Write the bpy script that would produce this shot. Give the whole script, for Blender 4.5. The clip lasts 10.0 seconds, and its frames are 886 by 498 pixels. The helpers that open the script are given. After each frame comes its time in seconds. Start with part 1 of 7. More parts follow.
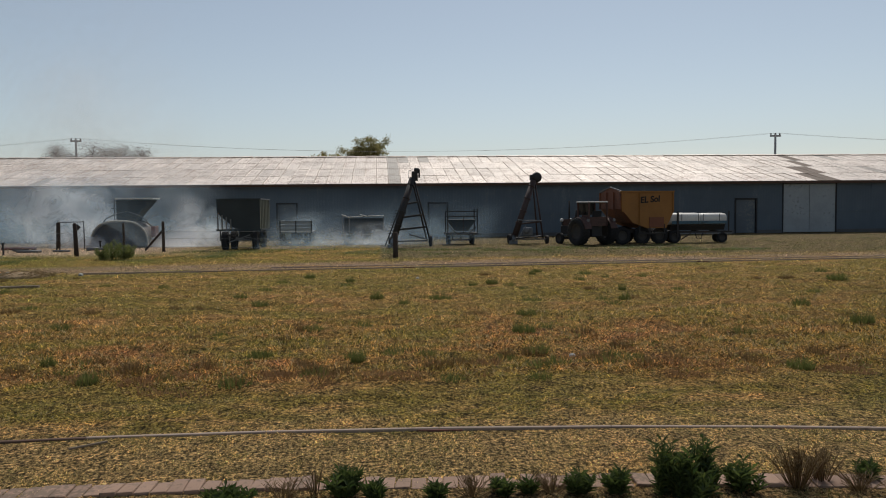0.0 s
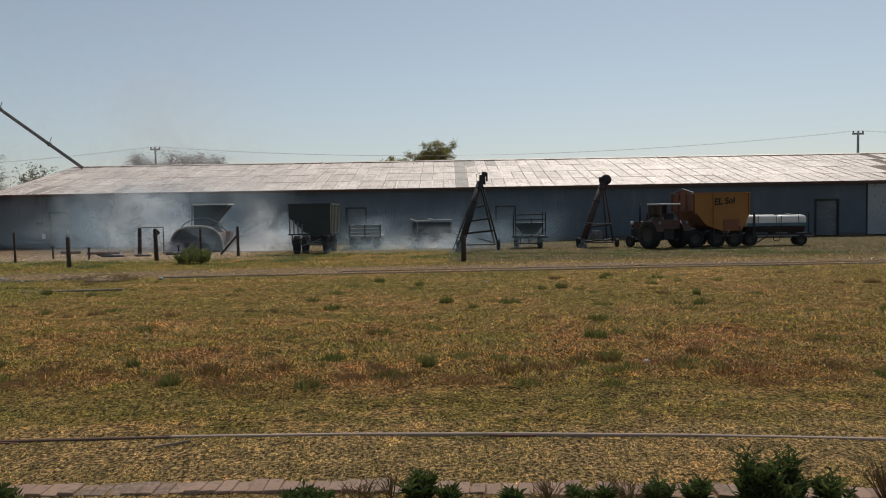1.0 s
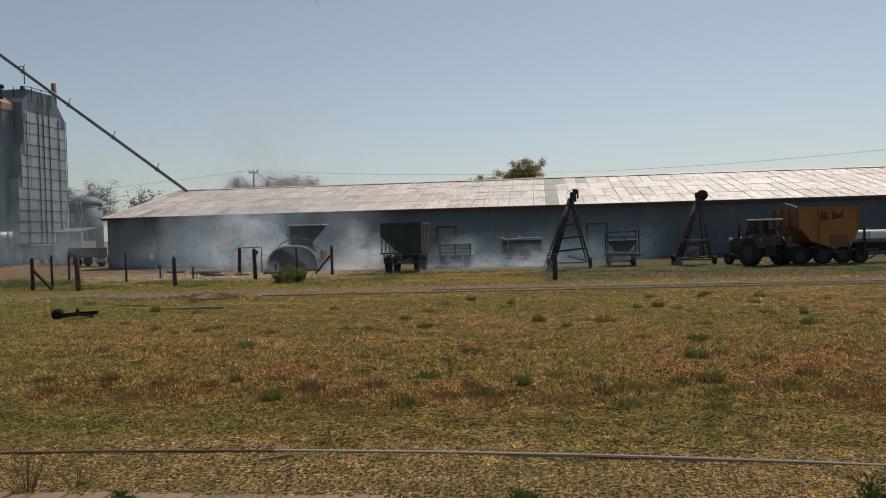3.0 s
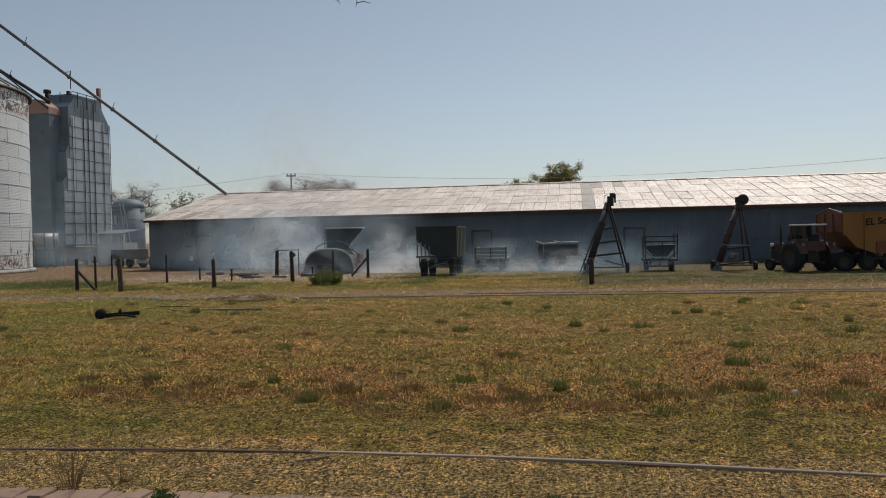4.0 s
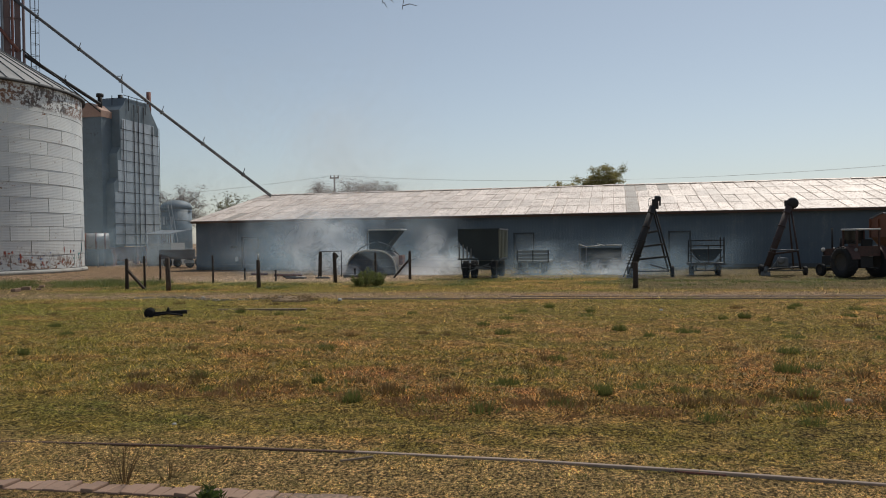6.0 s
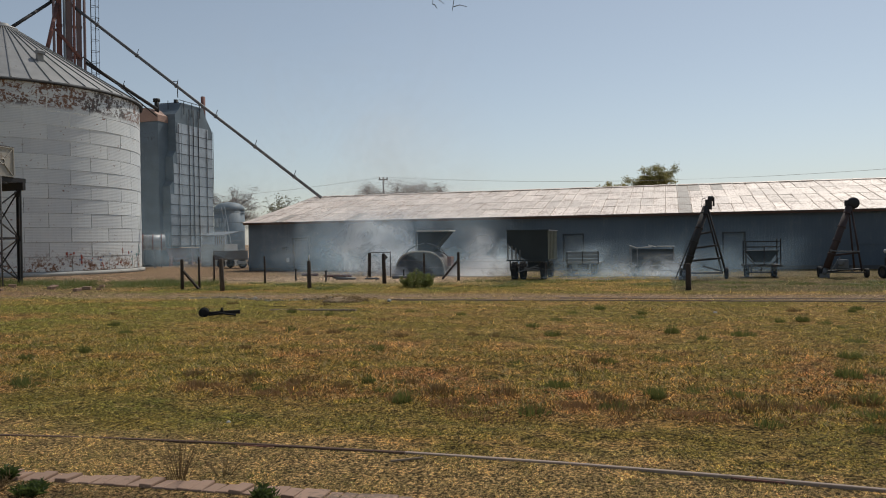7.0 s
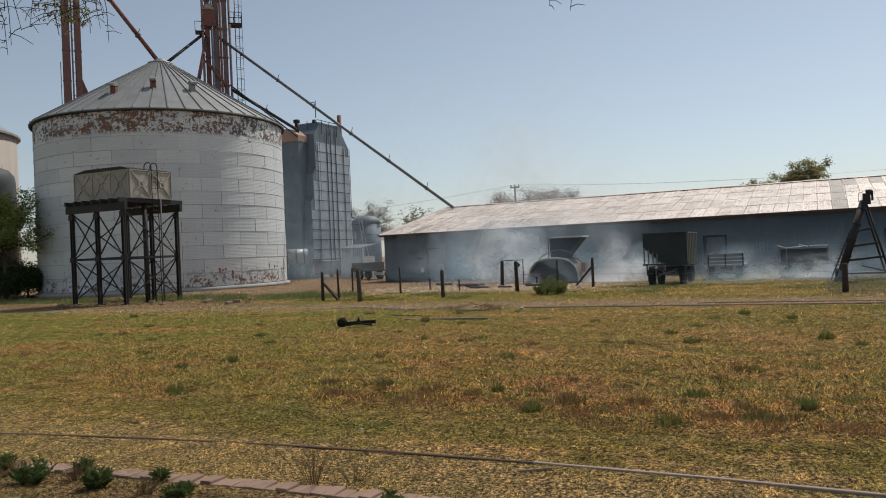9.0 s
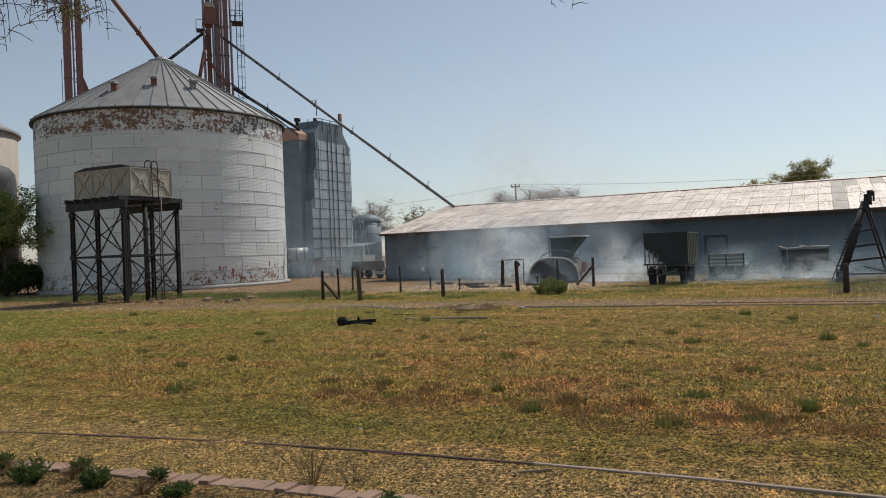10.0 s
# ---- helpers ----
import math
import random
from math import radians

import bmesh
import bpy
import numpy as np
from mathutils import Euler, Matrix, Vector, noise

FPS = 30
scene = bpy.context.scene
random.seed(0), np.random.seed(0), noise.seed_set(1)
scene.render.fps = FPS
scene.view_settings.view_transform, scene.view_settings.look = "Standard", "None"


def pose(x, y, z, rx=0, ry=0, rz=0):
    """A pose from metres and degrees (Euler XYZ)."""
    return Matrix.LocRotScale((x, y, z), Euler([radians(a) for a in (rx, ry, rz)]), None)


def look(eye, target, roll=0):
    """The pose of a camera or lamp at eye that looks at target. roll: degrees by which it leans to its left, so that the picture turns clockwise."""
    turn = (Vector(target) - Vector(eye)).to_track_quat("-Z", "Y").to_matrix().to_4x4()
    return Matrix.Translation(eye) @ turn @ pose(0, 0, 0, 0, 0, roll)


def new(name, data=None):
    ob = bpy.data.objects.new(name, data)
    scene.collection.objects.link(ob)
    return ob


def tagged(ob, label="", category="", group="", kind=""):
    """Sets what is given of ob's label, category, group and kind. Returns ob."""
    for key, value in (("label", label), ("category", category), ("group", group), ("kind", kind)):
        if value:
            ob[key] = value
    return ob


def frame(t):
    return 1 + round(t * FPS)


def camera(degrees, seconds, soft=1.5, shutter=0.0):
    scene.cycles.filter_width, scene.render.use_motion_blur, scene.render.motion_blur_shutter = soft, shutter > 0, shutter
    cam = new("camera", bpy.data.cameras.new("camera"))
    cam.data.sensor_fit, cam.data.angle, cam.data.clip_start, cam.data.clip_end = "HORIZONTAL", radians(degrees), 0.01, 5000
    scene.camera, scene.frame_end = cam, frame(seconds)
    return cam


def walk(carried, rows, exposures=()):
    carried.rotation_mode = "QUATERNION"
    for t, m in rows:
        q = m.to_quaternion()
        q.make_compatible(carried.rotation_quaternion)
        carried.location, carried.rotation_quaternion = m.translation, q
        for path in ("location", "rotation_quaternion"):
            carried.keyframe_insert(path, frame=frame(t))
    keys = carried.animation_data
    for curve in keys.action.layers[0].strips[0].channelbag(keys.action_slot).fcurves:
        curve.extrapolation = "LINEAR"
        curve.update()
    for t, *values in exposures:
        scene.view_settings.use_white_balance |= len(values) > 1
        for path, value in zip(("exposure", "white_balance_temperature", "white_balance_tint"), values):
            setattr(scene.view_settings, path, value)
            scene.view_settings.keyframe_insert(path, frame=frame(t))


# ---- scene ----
cam = camera(60.27, 10.0, soft=1.0)
PATH = [
    (0.0, pose(0.117, -0.045, 1.926, 86.90, 0.56, -4.64)),
    (0.5, pose(0.102, -0.036, 1.929, 86.96, 0.67, -2.38)),
    (1.0, pose(0.067, -0.039, 1.934, 87.23, 0.96, 0.36)),
    (1.5, pose(0.040, -0.042, 1.932, 87.31, 1.32, 3.14)),
    (2.0, pose(0.026, -0.029, 1.935, 87.82, 1.70, 5.43)),
    (2.5, pose(0.008, -0.033, 1.926, 88.37, 1.57, 5.92)),
    (3.0, pose(-0.000, -0.038, 1.929, 88.76, 1.49, 7.01)),
    (4.5, pose(-0.031, -0.036, 1.930, 89.16, 1.01, 10.97)),
    (5.0, pose(-0.041, -0.037, 1.923, 89.11, 0.91, 12.12)),
    (6.5, pose(-0.057, -0.029, 1.930, 89.49, 0.66, 13.69)),
    (7.0, pose(-0.072, -0.025, 1.928, 89.46, 0.82, 16.38)),
    (7.5, pose(-0.098, -0.018, 1.915, 89.46, 1.80, 17.29)),
    (8.0, pose(-0.042, 0.034, 1.917, 89.89, 2.16, 22.33)),
    (8.5, pose(-0.006, 0.052, 1.934, 90.20, 2.35, 26.38)),
    (9.0, pose(0.004, 0.084, 1.912, 90.36, 2.48, 26.43)),
    (9.5, pose(-0.003, 0.118, 1.912, 90.35, 2.44, 26.27)),
    (10.0, pose(-0.013, 0.121, 1.915, 90.29, 2.27, 26.46)),
]
walk(cam, PATH, exposures=[(0.0, -0.27), (2.5, -0.34), (5.0, -0.26), (7.5, -0.16), (10.0, 0.0)])

# ---------- light ----------
SUN = Vector((0.33, 0.96, 1.40)).normalized()
world = bpy.data.worlds.new("sky")
scene.world = world
world.use_nodes = True
wn = world.node_tree
sky = wn.nodes.new("ShaderNodeTexSky")
sky.sky_type = "NISHITA"
sky.sun_disc = False
sky.sun_elevation = math.asin(SUN.z)
sky.sun_rotation = math.atan2(SUN.x, SUN.y)
sky.air_density, sky.dust_density, sky.ozone_density = 1.0, 0.55, 1.6
haze = wn.nodes.new("ShaderNodeHueSaturation")
haze.inputs["Saturation"].default_value = 0.66
haze.inputs["Hue"].default_value = 0.493
wn.links.new(sky.outputs[0], haze.inputs["Color"])
wn.links.new(haze.outputs[0], wn.nodes["Background"].inputs[0])
wn.nodes["Background"].inputs[1].default_value = 0.096
sun_data = bpy.data.lights.new("sun", "SUN")
sun_data.energy, sun_data.angle, sun_data.color = 3.3, radians(0.6), (1.0, 0.95, 0.86)
sun = new("sun", sun_data)
sun.matrix_world = look(SUN * 50, (0, 0, 0))
scene.view_settings.exposure = 0.0

# ---------- materials ----------
MATS = {}


def tree_of(name):
    m = bpy.data.materials.new(name)
    m.use_nodes = True
    nt = m.node_tree
    return m, nt, nt.nodes["Principled BSDF"]


def node(nt, kind, **inputs):
    n = nt.nodes.new(kind)
    for key, value in inputs.items():
        n.inputs[key].default_value = value
    return n


def noise_of(nt, vec, scale, detail=4.0, rough=0.55):
    n = node(nt, "ShaderNodeTexNoise", Scale=scale, Detail=detail, Roughness=rough)
    nt.links.new(vec, n.inputs["Vector"])
    return n.outputs["Fac"]


def ramp(nt, fac, a, b, ca=(0, 0, 0, 1), cb=(1, 1, 1, 1)):
    r = nt.nodes.new("ShaderNodeValToRGB")
    r.color_ramp.elements[0].position, r.color_ramp.elements[1].position = a, b
    r.color_ramp.elements[0].color, r.color_ramp.elements[1].color = ca, cb
    nt.links.new(fac, r.inputs[0])
    return r.outputs[0]


def mix(nt, fac, a, b, mode="MIX"):
    n = nt.nodes.new("ShaderNodeMix")
    n.data_type, n.blend_type = "RGBA", mode
    for sock, value in ((n.inputs[0], fac), (n.inputs[6], a), (n.inputs[7], b)):
        if isinstance(value, (int, float)):
            sock.default_value = value
        elif isinstance(value, tuple):
            sock.default_value = (*value[:3], 1)
        else:
            nt.links.new(value, sock)
    return n.outputs[2]


def maths(nt, op, a, b=0.0):
    n = nt.nodes.new("ShaderNodeMath")
    n.operation = op
    for sock, value in zip(n.inputs, (a, b)):
        if isinstance(value, (int, float)):
            sock.default_value = value
        else:
            nt.links.new(value, sock)
    return n.outputs[0]


def bump(nt, bsdf, height, strength, dist):
    b = node(nt, "ShaderNodeBump", Strength=strength, Distance=dist)
    nt.links.new(height, b.inputs["Height"])
    nt.links.new(b.outputs[0], bsdf.inputs["Normal"])


def surface(name, col, worn=None, rough=0.7, metal=0.0, wear=0.55, big=0.7, fine=14.0, relief=0.3, depth=0.004, piece=0.0, stretch=None, spec=0.4):
    """A weathered surface: broad fading, patches of wear in a second colour, fine grain and relief."""
    if name in MATS:
        return MATS[name]
    m, nt, bsdf = tree_of(name)
    geo = nt.nodes.new("ShaderNodeNewGeometry")
    vec = geo.outputs["Position"]
    if stretch:
        mp = nt.nodes.new("ShaderNodeMapping")
        mp.inputs["Scale"].default_value = stretch
        nt.links.new(vec, mp.inputs[0])
        vec = mp.outputs[0]
    worn = worn or tuple(c * 0.6 for c in col)
    broad = noise_of(nt, vec, big, 5)
    grain = noise_of(nt, vec, fine, 6, 0.65)
    c = mix(nt, ramp(nt, broad, 0.3, 0.7), tuple(x * 0.82 for x in col), tuple(min(1, x * 1.14) for x in col))
    both = maths(nt, "ADD", maths(nt, "MULTIPLY", broad, 0.5), maths(nt, "MULTIPLY", grain, 0.5))
    c = mix(nt, ramp(nt, both, wear, wear + 0.06), c, worn)
    c = mix(nt, 0.35, c, mix(nt, grain, (0.55, 0.55, 0.55), (1.35, 1.35, 1.35)), "MULTIPLY")
    if piece:
        info = nt.nodes.new("ShaderNodeObjectInfo")
        lo, hi = 1 - piece, 1 + piece
        c = mix(nt, 1.0, c, mix(nt, info.outputs["Random"], (lo, lo, lo), (hi, hi, hi)), "MULTIPLY")
    nt.links.new(c, bsdf.inputs["Base Color"])
    bsdf.inputs["Metallic"].default_value = metal
    bsdf.inputs["Specular IOR Level"].default_value = spec
    rr = maths(nt, "ADD", maths(nt, "MULTIPLY", grain, 0.3), rough - 0.15)
    nt.links.new(rr, bsdf.inputs["Roughness"])
    if relief:
        bump(nt, bsdf, grain, relief, depth)
    MATS[name] = m
    return m


# ---------- mesh tools ----------
def box(bm, x0, x1, y0, y1, z0, z1, bev=0.0):
    vs = [bm.verts.new((x, y, z)) for z in (z0, z1) for y in (y0, y1) for x in (x0, x1)]
    fs = [bm.faces.new([vs[i] for i in f]) for f in ((0, 2, 3, 1), (4, 5, 7, 6), (0, 1, 5, 4), (2, 6, 7, 3), (0, 4, 6, 2), (1, 3, 7, 5))]
    if bev:
        es = list({e for f in fs for e in f.edges})
        bmesh.ops.bevel(bm, geom=es, offset=bev, segments=2, affect="EDGES", profile=0.6)
    return bm


def bar(bm, p, q, w, h=None, up=(0, 0, 1)):
    """A squared bar from p to q."""
    p, q, h = Vector(p), Vector(q), h or w
    d = (q - p).normalized()
    s = d.cross(Vector(up))
    if s.length < 1e-3:
        s = d.cross(Vector((1, 0, 0)))
    s.normalize()
    u = s.cross(d)
    vs = [bm.verts.new(e + s * a * w / 2 + u * b * h / 2) for e in (p, q) for a, b in ((-1, -1), (1, -1), (1, 1), (-1, 1))]
    for f in ((0, 1, 2, 3), (7, 6, 5, 4), (0, 4, 5, 1), (1, 5, 6, 2), (2, 6, 7, 3), (3, 7, 4, 0)):
        bm.faces.new([vs[i] for i in f])
    return bm


def tube(bm, pts, r, seg=10, r2=None, caps=True):
    """A round rod along pts, tapering from r to r2."""
    pts = [Vector(p) for p in pts]
    r2 = r if r2 is None else r2
    rings = []
    for i, p in enumerate(pts):
        d = (pts[min(i + 1, len(pts) - 1)] - pts[max(i - 1, 0)]).normalized()
        s = d.cross(Vector((0, 0, 1)))
        if s.length < 1e-3:
            s = Vector((1, 0, 0))
        s.normalize()
        u = s.cross(d)
        rr = r + (r2 - r) * i / max(1, len(pts) - 1)
        rings.append([bm.verts.new(p + (s * math.cos(a) + u * math.sin(a)) * rr) for a in [2 * math.pi * k / seg for k in range(seg)]])
    for a, b in zip(rings, rings[1:]):
        for k in range(seg):
            f = bm.faces.new((a[k], b[k], b[(k + 1) % seg], a[(k + 1) % seg]))
            f.smooth = True
    if caps:
        bm.faces.new(rings[0])
        bm.faces.new(rings[-1][::-1])
    return bm


def lathe(bm, profile, seg=24, m=None, smooth=True, closed=False):
    """Turn a profile of (radius, height) round z; m places it."""
    rings = []
    for r, z in profile:
        rings.append([bm.verts.new((m or Matrix()) @ Vector((r * math.cos(2 * math.pi * k / seg), r * math.sin(2 * math.pi * k / seg), z))) for k in range(seg)])
    pairs = list(zip(rings, rings[1:])) + ([(rings[-1], rings[0])] if closed else [])
    for a, b in pairs:
        for k in range(seg):
            f = bm.faces.new((a[k], a[(k + 1) % seg], b[(k + 1) % seg], b[k]))
            f.smooth = smooth
    if not closed:
        bm.faces.new(rings[0][::-1])
        bm.faces.new(rings[-1])
    return bm


def prism(bm, outline, axis, lo, hi):
    """A flat outline pushed along an axis; outline in the other two axes, in order."""
    def at(u, v, w):
        return {"x": (w, u, v), "y": (u, w, v), "z": (u, v, w)}[axis]
    a = [bm.verts.new(at(u, v, lo)) for u, v in outline]
    b = [bm.verts.new(at(u, v, hi)) for u, v in outline]
    n = len(outline)
    bm.faces.new(a)
    bm.faces.new(b[::-1])
    for k in range(n):
        bm.faces.new((a[k], b[k], b[(k + 1) % n], a[(k + 1) % n]))
    return bm


def mesh_of(name, bm, material):
    bmesh.ops.recalc_face_normals(bm, faces=bm.faces)
    me = bpy.data.meshes.new(name)
    bm.to_mesh(me)
    bm.free()
    if material:
        me.materials.append(material)
    return me


def part(name, bm, material, parent=None, label=""):
    ob = new(name, mesh_of(name, bm, material))
    ob.parent = parent
    if label:
        ob["label"] = label
    return ob


def thing(name, label, category, m=None, group="", kind=""):
    ob = new(name)
    ob.empty_display_size = 0.2
    ob.matrix_basis = m or Matrix()
    return tagged(ob, label, category, group, kind)


def bm_new():
    return bmesh.new()


def raw(name, verts, faces, material, parent=None):
    me = bpy.data.meshes.new(name)
    me.from_pydata(verts, [], faces)
    me.materials.append(material)
    ob = new(name, me)
    ob.parent = parent
    return ob


# ---------- ground ----------
RAIL_Y, EDGE_Y = 6.38, 5.28


def field_colour(nt, blades=False):
    """Lawn colours by place: straw by the near track, a red-brown weedy belt, green patches, bare dirt by the yard."""
    geo = nt.nodes.new("ShaderNodeNewGeometry")
    pos = geo.outputs["Position"]
    sep = nt.nodes.new("ShaderNodeSeparateXYZ")
    nt.links.new(pos, sep.inputs[0])
    mp = nt.nodes.new("ShaderNodeMapping")
    mp.inputs["Scale"].default_value = (0.62, 1.0, 1.0)
    nt.links.new(pos, mp.inputs[0])
    vec = mp.outputs[0]
    n1, n2, n3 = noise_of(nt, vec, 0.33, 6, 0.68), noise_of(nt, vec, 1.2, 7, 0.72), noise_of(nt, pos, 9.0, 6, 0.7)
    y = maths(nt, "ADD", sep.outputs["Y"], maths(nt, "MULTIPLY", maths(nt, "SUBTRACT", n2, 0.5), 2.2))
    straw, green, rust, lush = (0.44, 0.285, 0.12), (0.25, 0.20, 0.055), (0.32, 0.16, 0.078), (0.16, 0.17, 0.045)
    c = mix(nt, ramp(nt, n2, 0.44, 0.57), straw, green)
    lawn = mix(nt, ramp(nt, n1, 0.42, 0.58), c, mix(nt, ramp(nt, n2, 0.35, 0.6), lush, green))
    ochre = mix(nt, n3, (0.22, 0.135, 0.05), (0.40, 0.25, 0.09))
    belt = mix(nt, ramp(nt, n2, 0.40, 0.56), mix(nt, ramp(nt, n1, 0.40, 0.56), rust, ochre), mix(nt, ramp(nt, n1, 0.46, 0.54), ochre, green))
    band = nt.nodes.new("ShaderNodeValToRGB")
    el = band.color_ramp.elements
    el[0].position, el[0].color = 0.29, (0, 0, 0, 1)
    el[1].position, el[1].color = 0.33, (1, 1, 1, 1)
    for at, v in ((0.44, 1.0), (0.50, 0.45), (0.60, 0.4), (0.9, 0.1)):
        e = el.new(at)
        e.color = (v, v, v, 1)
    nt.links.new(maths(nt, "DIVIDE", y, 27.0), band.inputs[0])
    c = mix(nt, band.outputs[0], lawn, belt)
    # dark low weeds in scattered patches
    n5 = noise_of(nt, vec, 3.4, 5, 0.66)
    c = mix(nt, maths(nt, "MULTIPLY", ramp(nt, n5, 0.56, 0.62), maths(nt, "ADD", maths(nt, "MULTIPLY", band.outputs[0], 0.5), 0.25)), c, (0.085, 0.08, 0.03))
    c = mix(nt, maths(nt, "MULTIPLY", ramp(nt, n5, 0.36, 0.42, (1, 1, 1, 1), (0, 0, 0, 1)), 0.5), c, (0.46, 0.33, 0.16))
    near = ramp(nt, maths(nt, "DIVIDE", y, 27.0), 0.235, 0.265, (1, 1, 1, 1), (0, 0, 0, 1))
    c = mix(nt, maths(nt, "MULTIPLY", near, 0.75), c, mix(nt, n3, (0.315, 0.225, 0.115), (0.55, 0.415, 0.22)))
    right = ramp(nt, maths(nt, "DIVIDE", sep.outputs["X"], 40.0), 0.02, 0.3)
    c = mix(nt, maths(nt, "MULTIPLY", right, maths(nt, "MULTIPLY", band.outputs[0], 0.5)), c, (0.19, 0.085, 0.035))
    leafy = maths(nt, "MULTIPLY", ramp(nt, maths(nt, "DIVIDE", sep.outputs["X"], -40.0), 0.15, 0.42), ramp(nt, n1, 0.40, 0.54))
    c = mix(nt, maths(nt, "MULTIPLY", leafy, 0.88), c, mix(nt, n3, (0.13, 0.155, 0.035), (0.27, 0.26, 0.07)))
    # the dirt track along the far rail, and the bare yard before the shed
    mid = maths(nt, "SUBTRACT", maths(nt, "SUBTRACT", y, maths(nt, "MULTIPLY", sep.outputs["X"], 0.06)), 26.3)
    off = maths(nt, "ABSOLUTE", mid)
    track = ramp(nt, maths(nt, "DIVIDE", off, 4.0), 0.2, 0.5, (1, 1, 1, 1), (0, 0, 0, 1))
    dirt = mix(nt, n3, (0.34, 0.27, 0.22), (0.55, 0.46, 0.39))
    c = mix(nt, maths(nt, "MULTIPLY", track, ramp(nt, n2, 0.36, 0.54)), c, mix(nt, n3, (0.24, 0.18, 0.135), (0.44, 0.34, 0.265)))
    yard = maths(nt, "MULTIPLY", ramp(nt, maths(nt, "DIVIDE", y, 60.0), 0.54, 0.60), ramp(nt, maths(nt, "MULTIPLY", maths(nt, "ADD", sep.outputs["X"], maths(nt, "MULTIPLY", n1, 12.0)), -0.05), 0.0, 0.3))
    c = mix(nt, yard, c, dirt)
    strip = ramp(nt, maths(nt, "DIVIDE", y, 60.0), 0.66, 0.70)
    c = mix(nt, maths(nt, "MULTIPLY", strip, 0.6), c, mix(nt, n3, (0.24, 0.19, 0.10), (0.33, 0.27, 0.16)))
    weedy = maths(nt, "MULTIPLY", ramp(nt, maths(nt, "DIVIDE", y, 60.0), 0.475, 0.50), ramp(nt, maths(nt, "DIVIDE", sep.outputs["X"], 40.0), -0.30, -0.2))
    c = mix(nt, maths(nt, "MULTIPLY", weedy, 0.92), c, mix(nt, ramp(nt, n2, 0.36, 0.6), (0.085, 0.10, 0.04), mix(nt, n3, (0.15, 0.12, 0.075), (0.30, 0.23, 0.165))))
    foot = maths(nt, "MULTIPLY", ramp(nt, maths(nt, "DIVIDE", sep.outputs["X"], -40.0), 0.5, 0.66), maths(nt, "MULTIPLY", ramp(nt, maths(nt, "DIVIDE", y, 60.0), 0.40, 0.43), ramp(nt, n2, 0.34, 0.5)))
    c = mix(nt, maths(nt, "MULTIPLY", foot, 0.85), c, mix(nt, n3, (0.15, 0.105, 0.075), (0.36, 0.26, 0.19)))
    bed = ramp(nt, maths(nt, "DIVIDE", sep.outputs["Y"], 10.0), 0.495, 0.52, (1, 1, 1, 1), (0, 0, 0, 1))
    c = mix(nt, maths(nt, "MULTIPLY", bed, 0.65), c, mix(nt, n3, (0.10, 0.07, 0.045), (0.26, 0.18, 0.11)))
    # tufts of dead and living grass, a few centimetres across
    mq = nt.nodes.new("ShaderNodeMapping")
    mq.inputs["Scale"].default_value = (1.0, 0.7, 1.0)
    nt.links.new(pos, mq.inputs[0])
    n6, n7 = noise_of(nt, mq.outputs[0], 33.0, 3, 0.75), noise_of(nt, mq.outputs[0], 5.5, 4, 0.6)
    c = mix(nt, 1.0, c, mix(nt, ramp(nt, n6, 0.42, 0.58), (0.24, 0.24, 0.24), (2.02, 1.97, 1.86)), "MULTIPLY")
    c = mix(nt, 1.0, c, mix(nt, ramp(nt, n7, 0.36, 0.64), (0.70, 0.72, 0.70), (1.34, 1.32, 1.28)), "MULTIPLY")
    return c, n2, n3, pos


def ground_material():
    m, nt, bsdf = tree_of("field_soil_and_grass")
    c, n2, n3, pos = field_colour(nt)
    fine = noise_of(nt, pos, 70.0, 5, 0.8)
    wide = ramp(nt, noise_of(nt, pos, 18.0, 6, 0.75), 0.38, 0.60)
    c = mix(nt, 1.0, c, mix(nt, ramp(nt, fine, 0.36, 0.62), (0.09, 0.075, 0.06), (1.9, 1.75, 1.6)), "MULTIPLY")
    c = mix(nt, 1.0, c, mix(nt, wide, (0.3, 0.28, 0.26), (1.15, 1.15, 1.15)), "MULTIPLY")
    nt.links.new(c, bsdf.inputs["Base Color"])
    bsdf.inputs["Roughness"].default_value = 0.95
    bsdf.inputs["Specular IOR Level"].default_value = 0.1
    bump(nt, bsdf, maths(nt, "ADD", maths(nt, "MULTIPLY", n3, 2.0), fine), 1.0, 0.05)
    return m


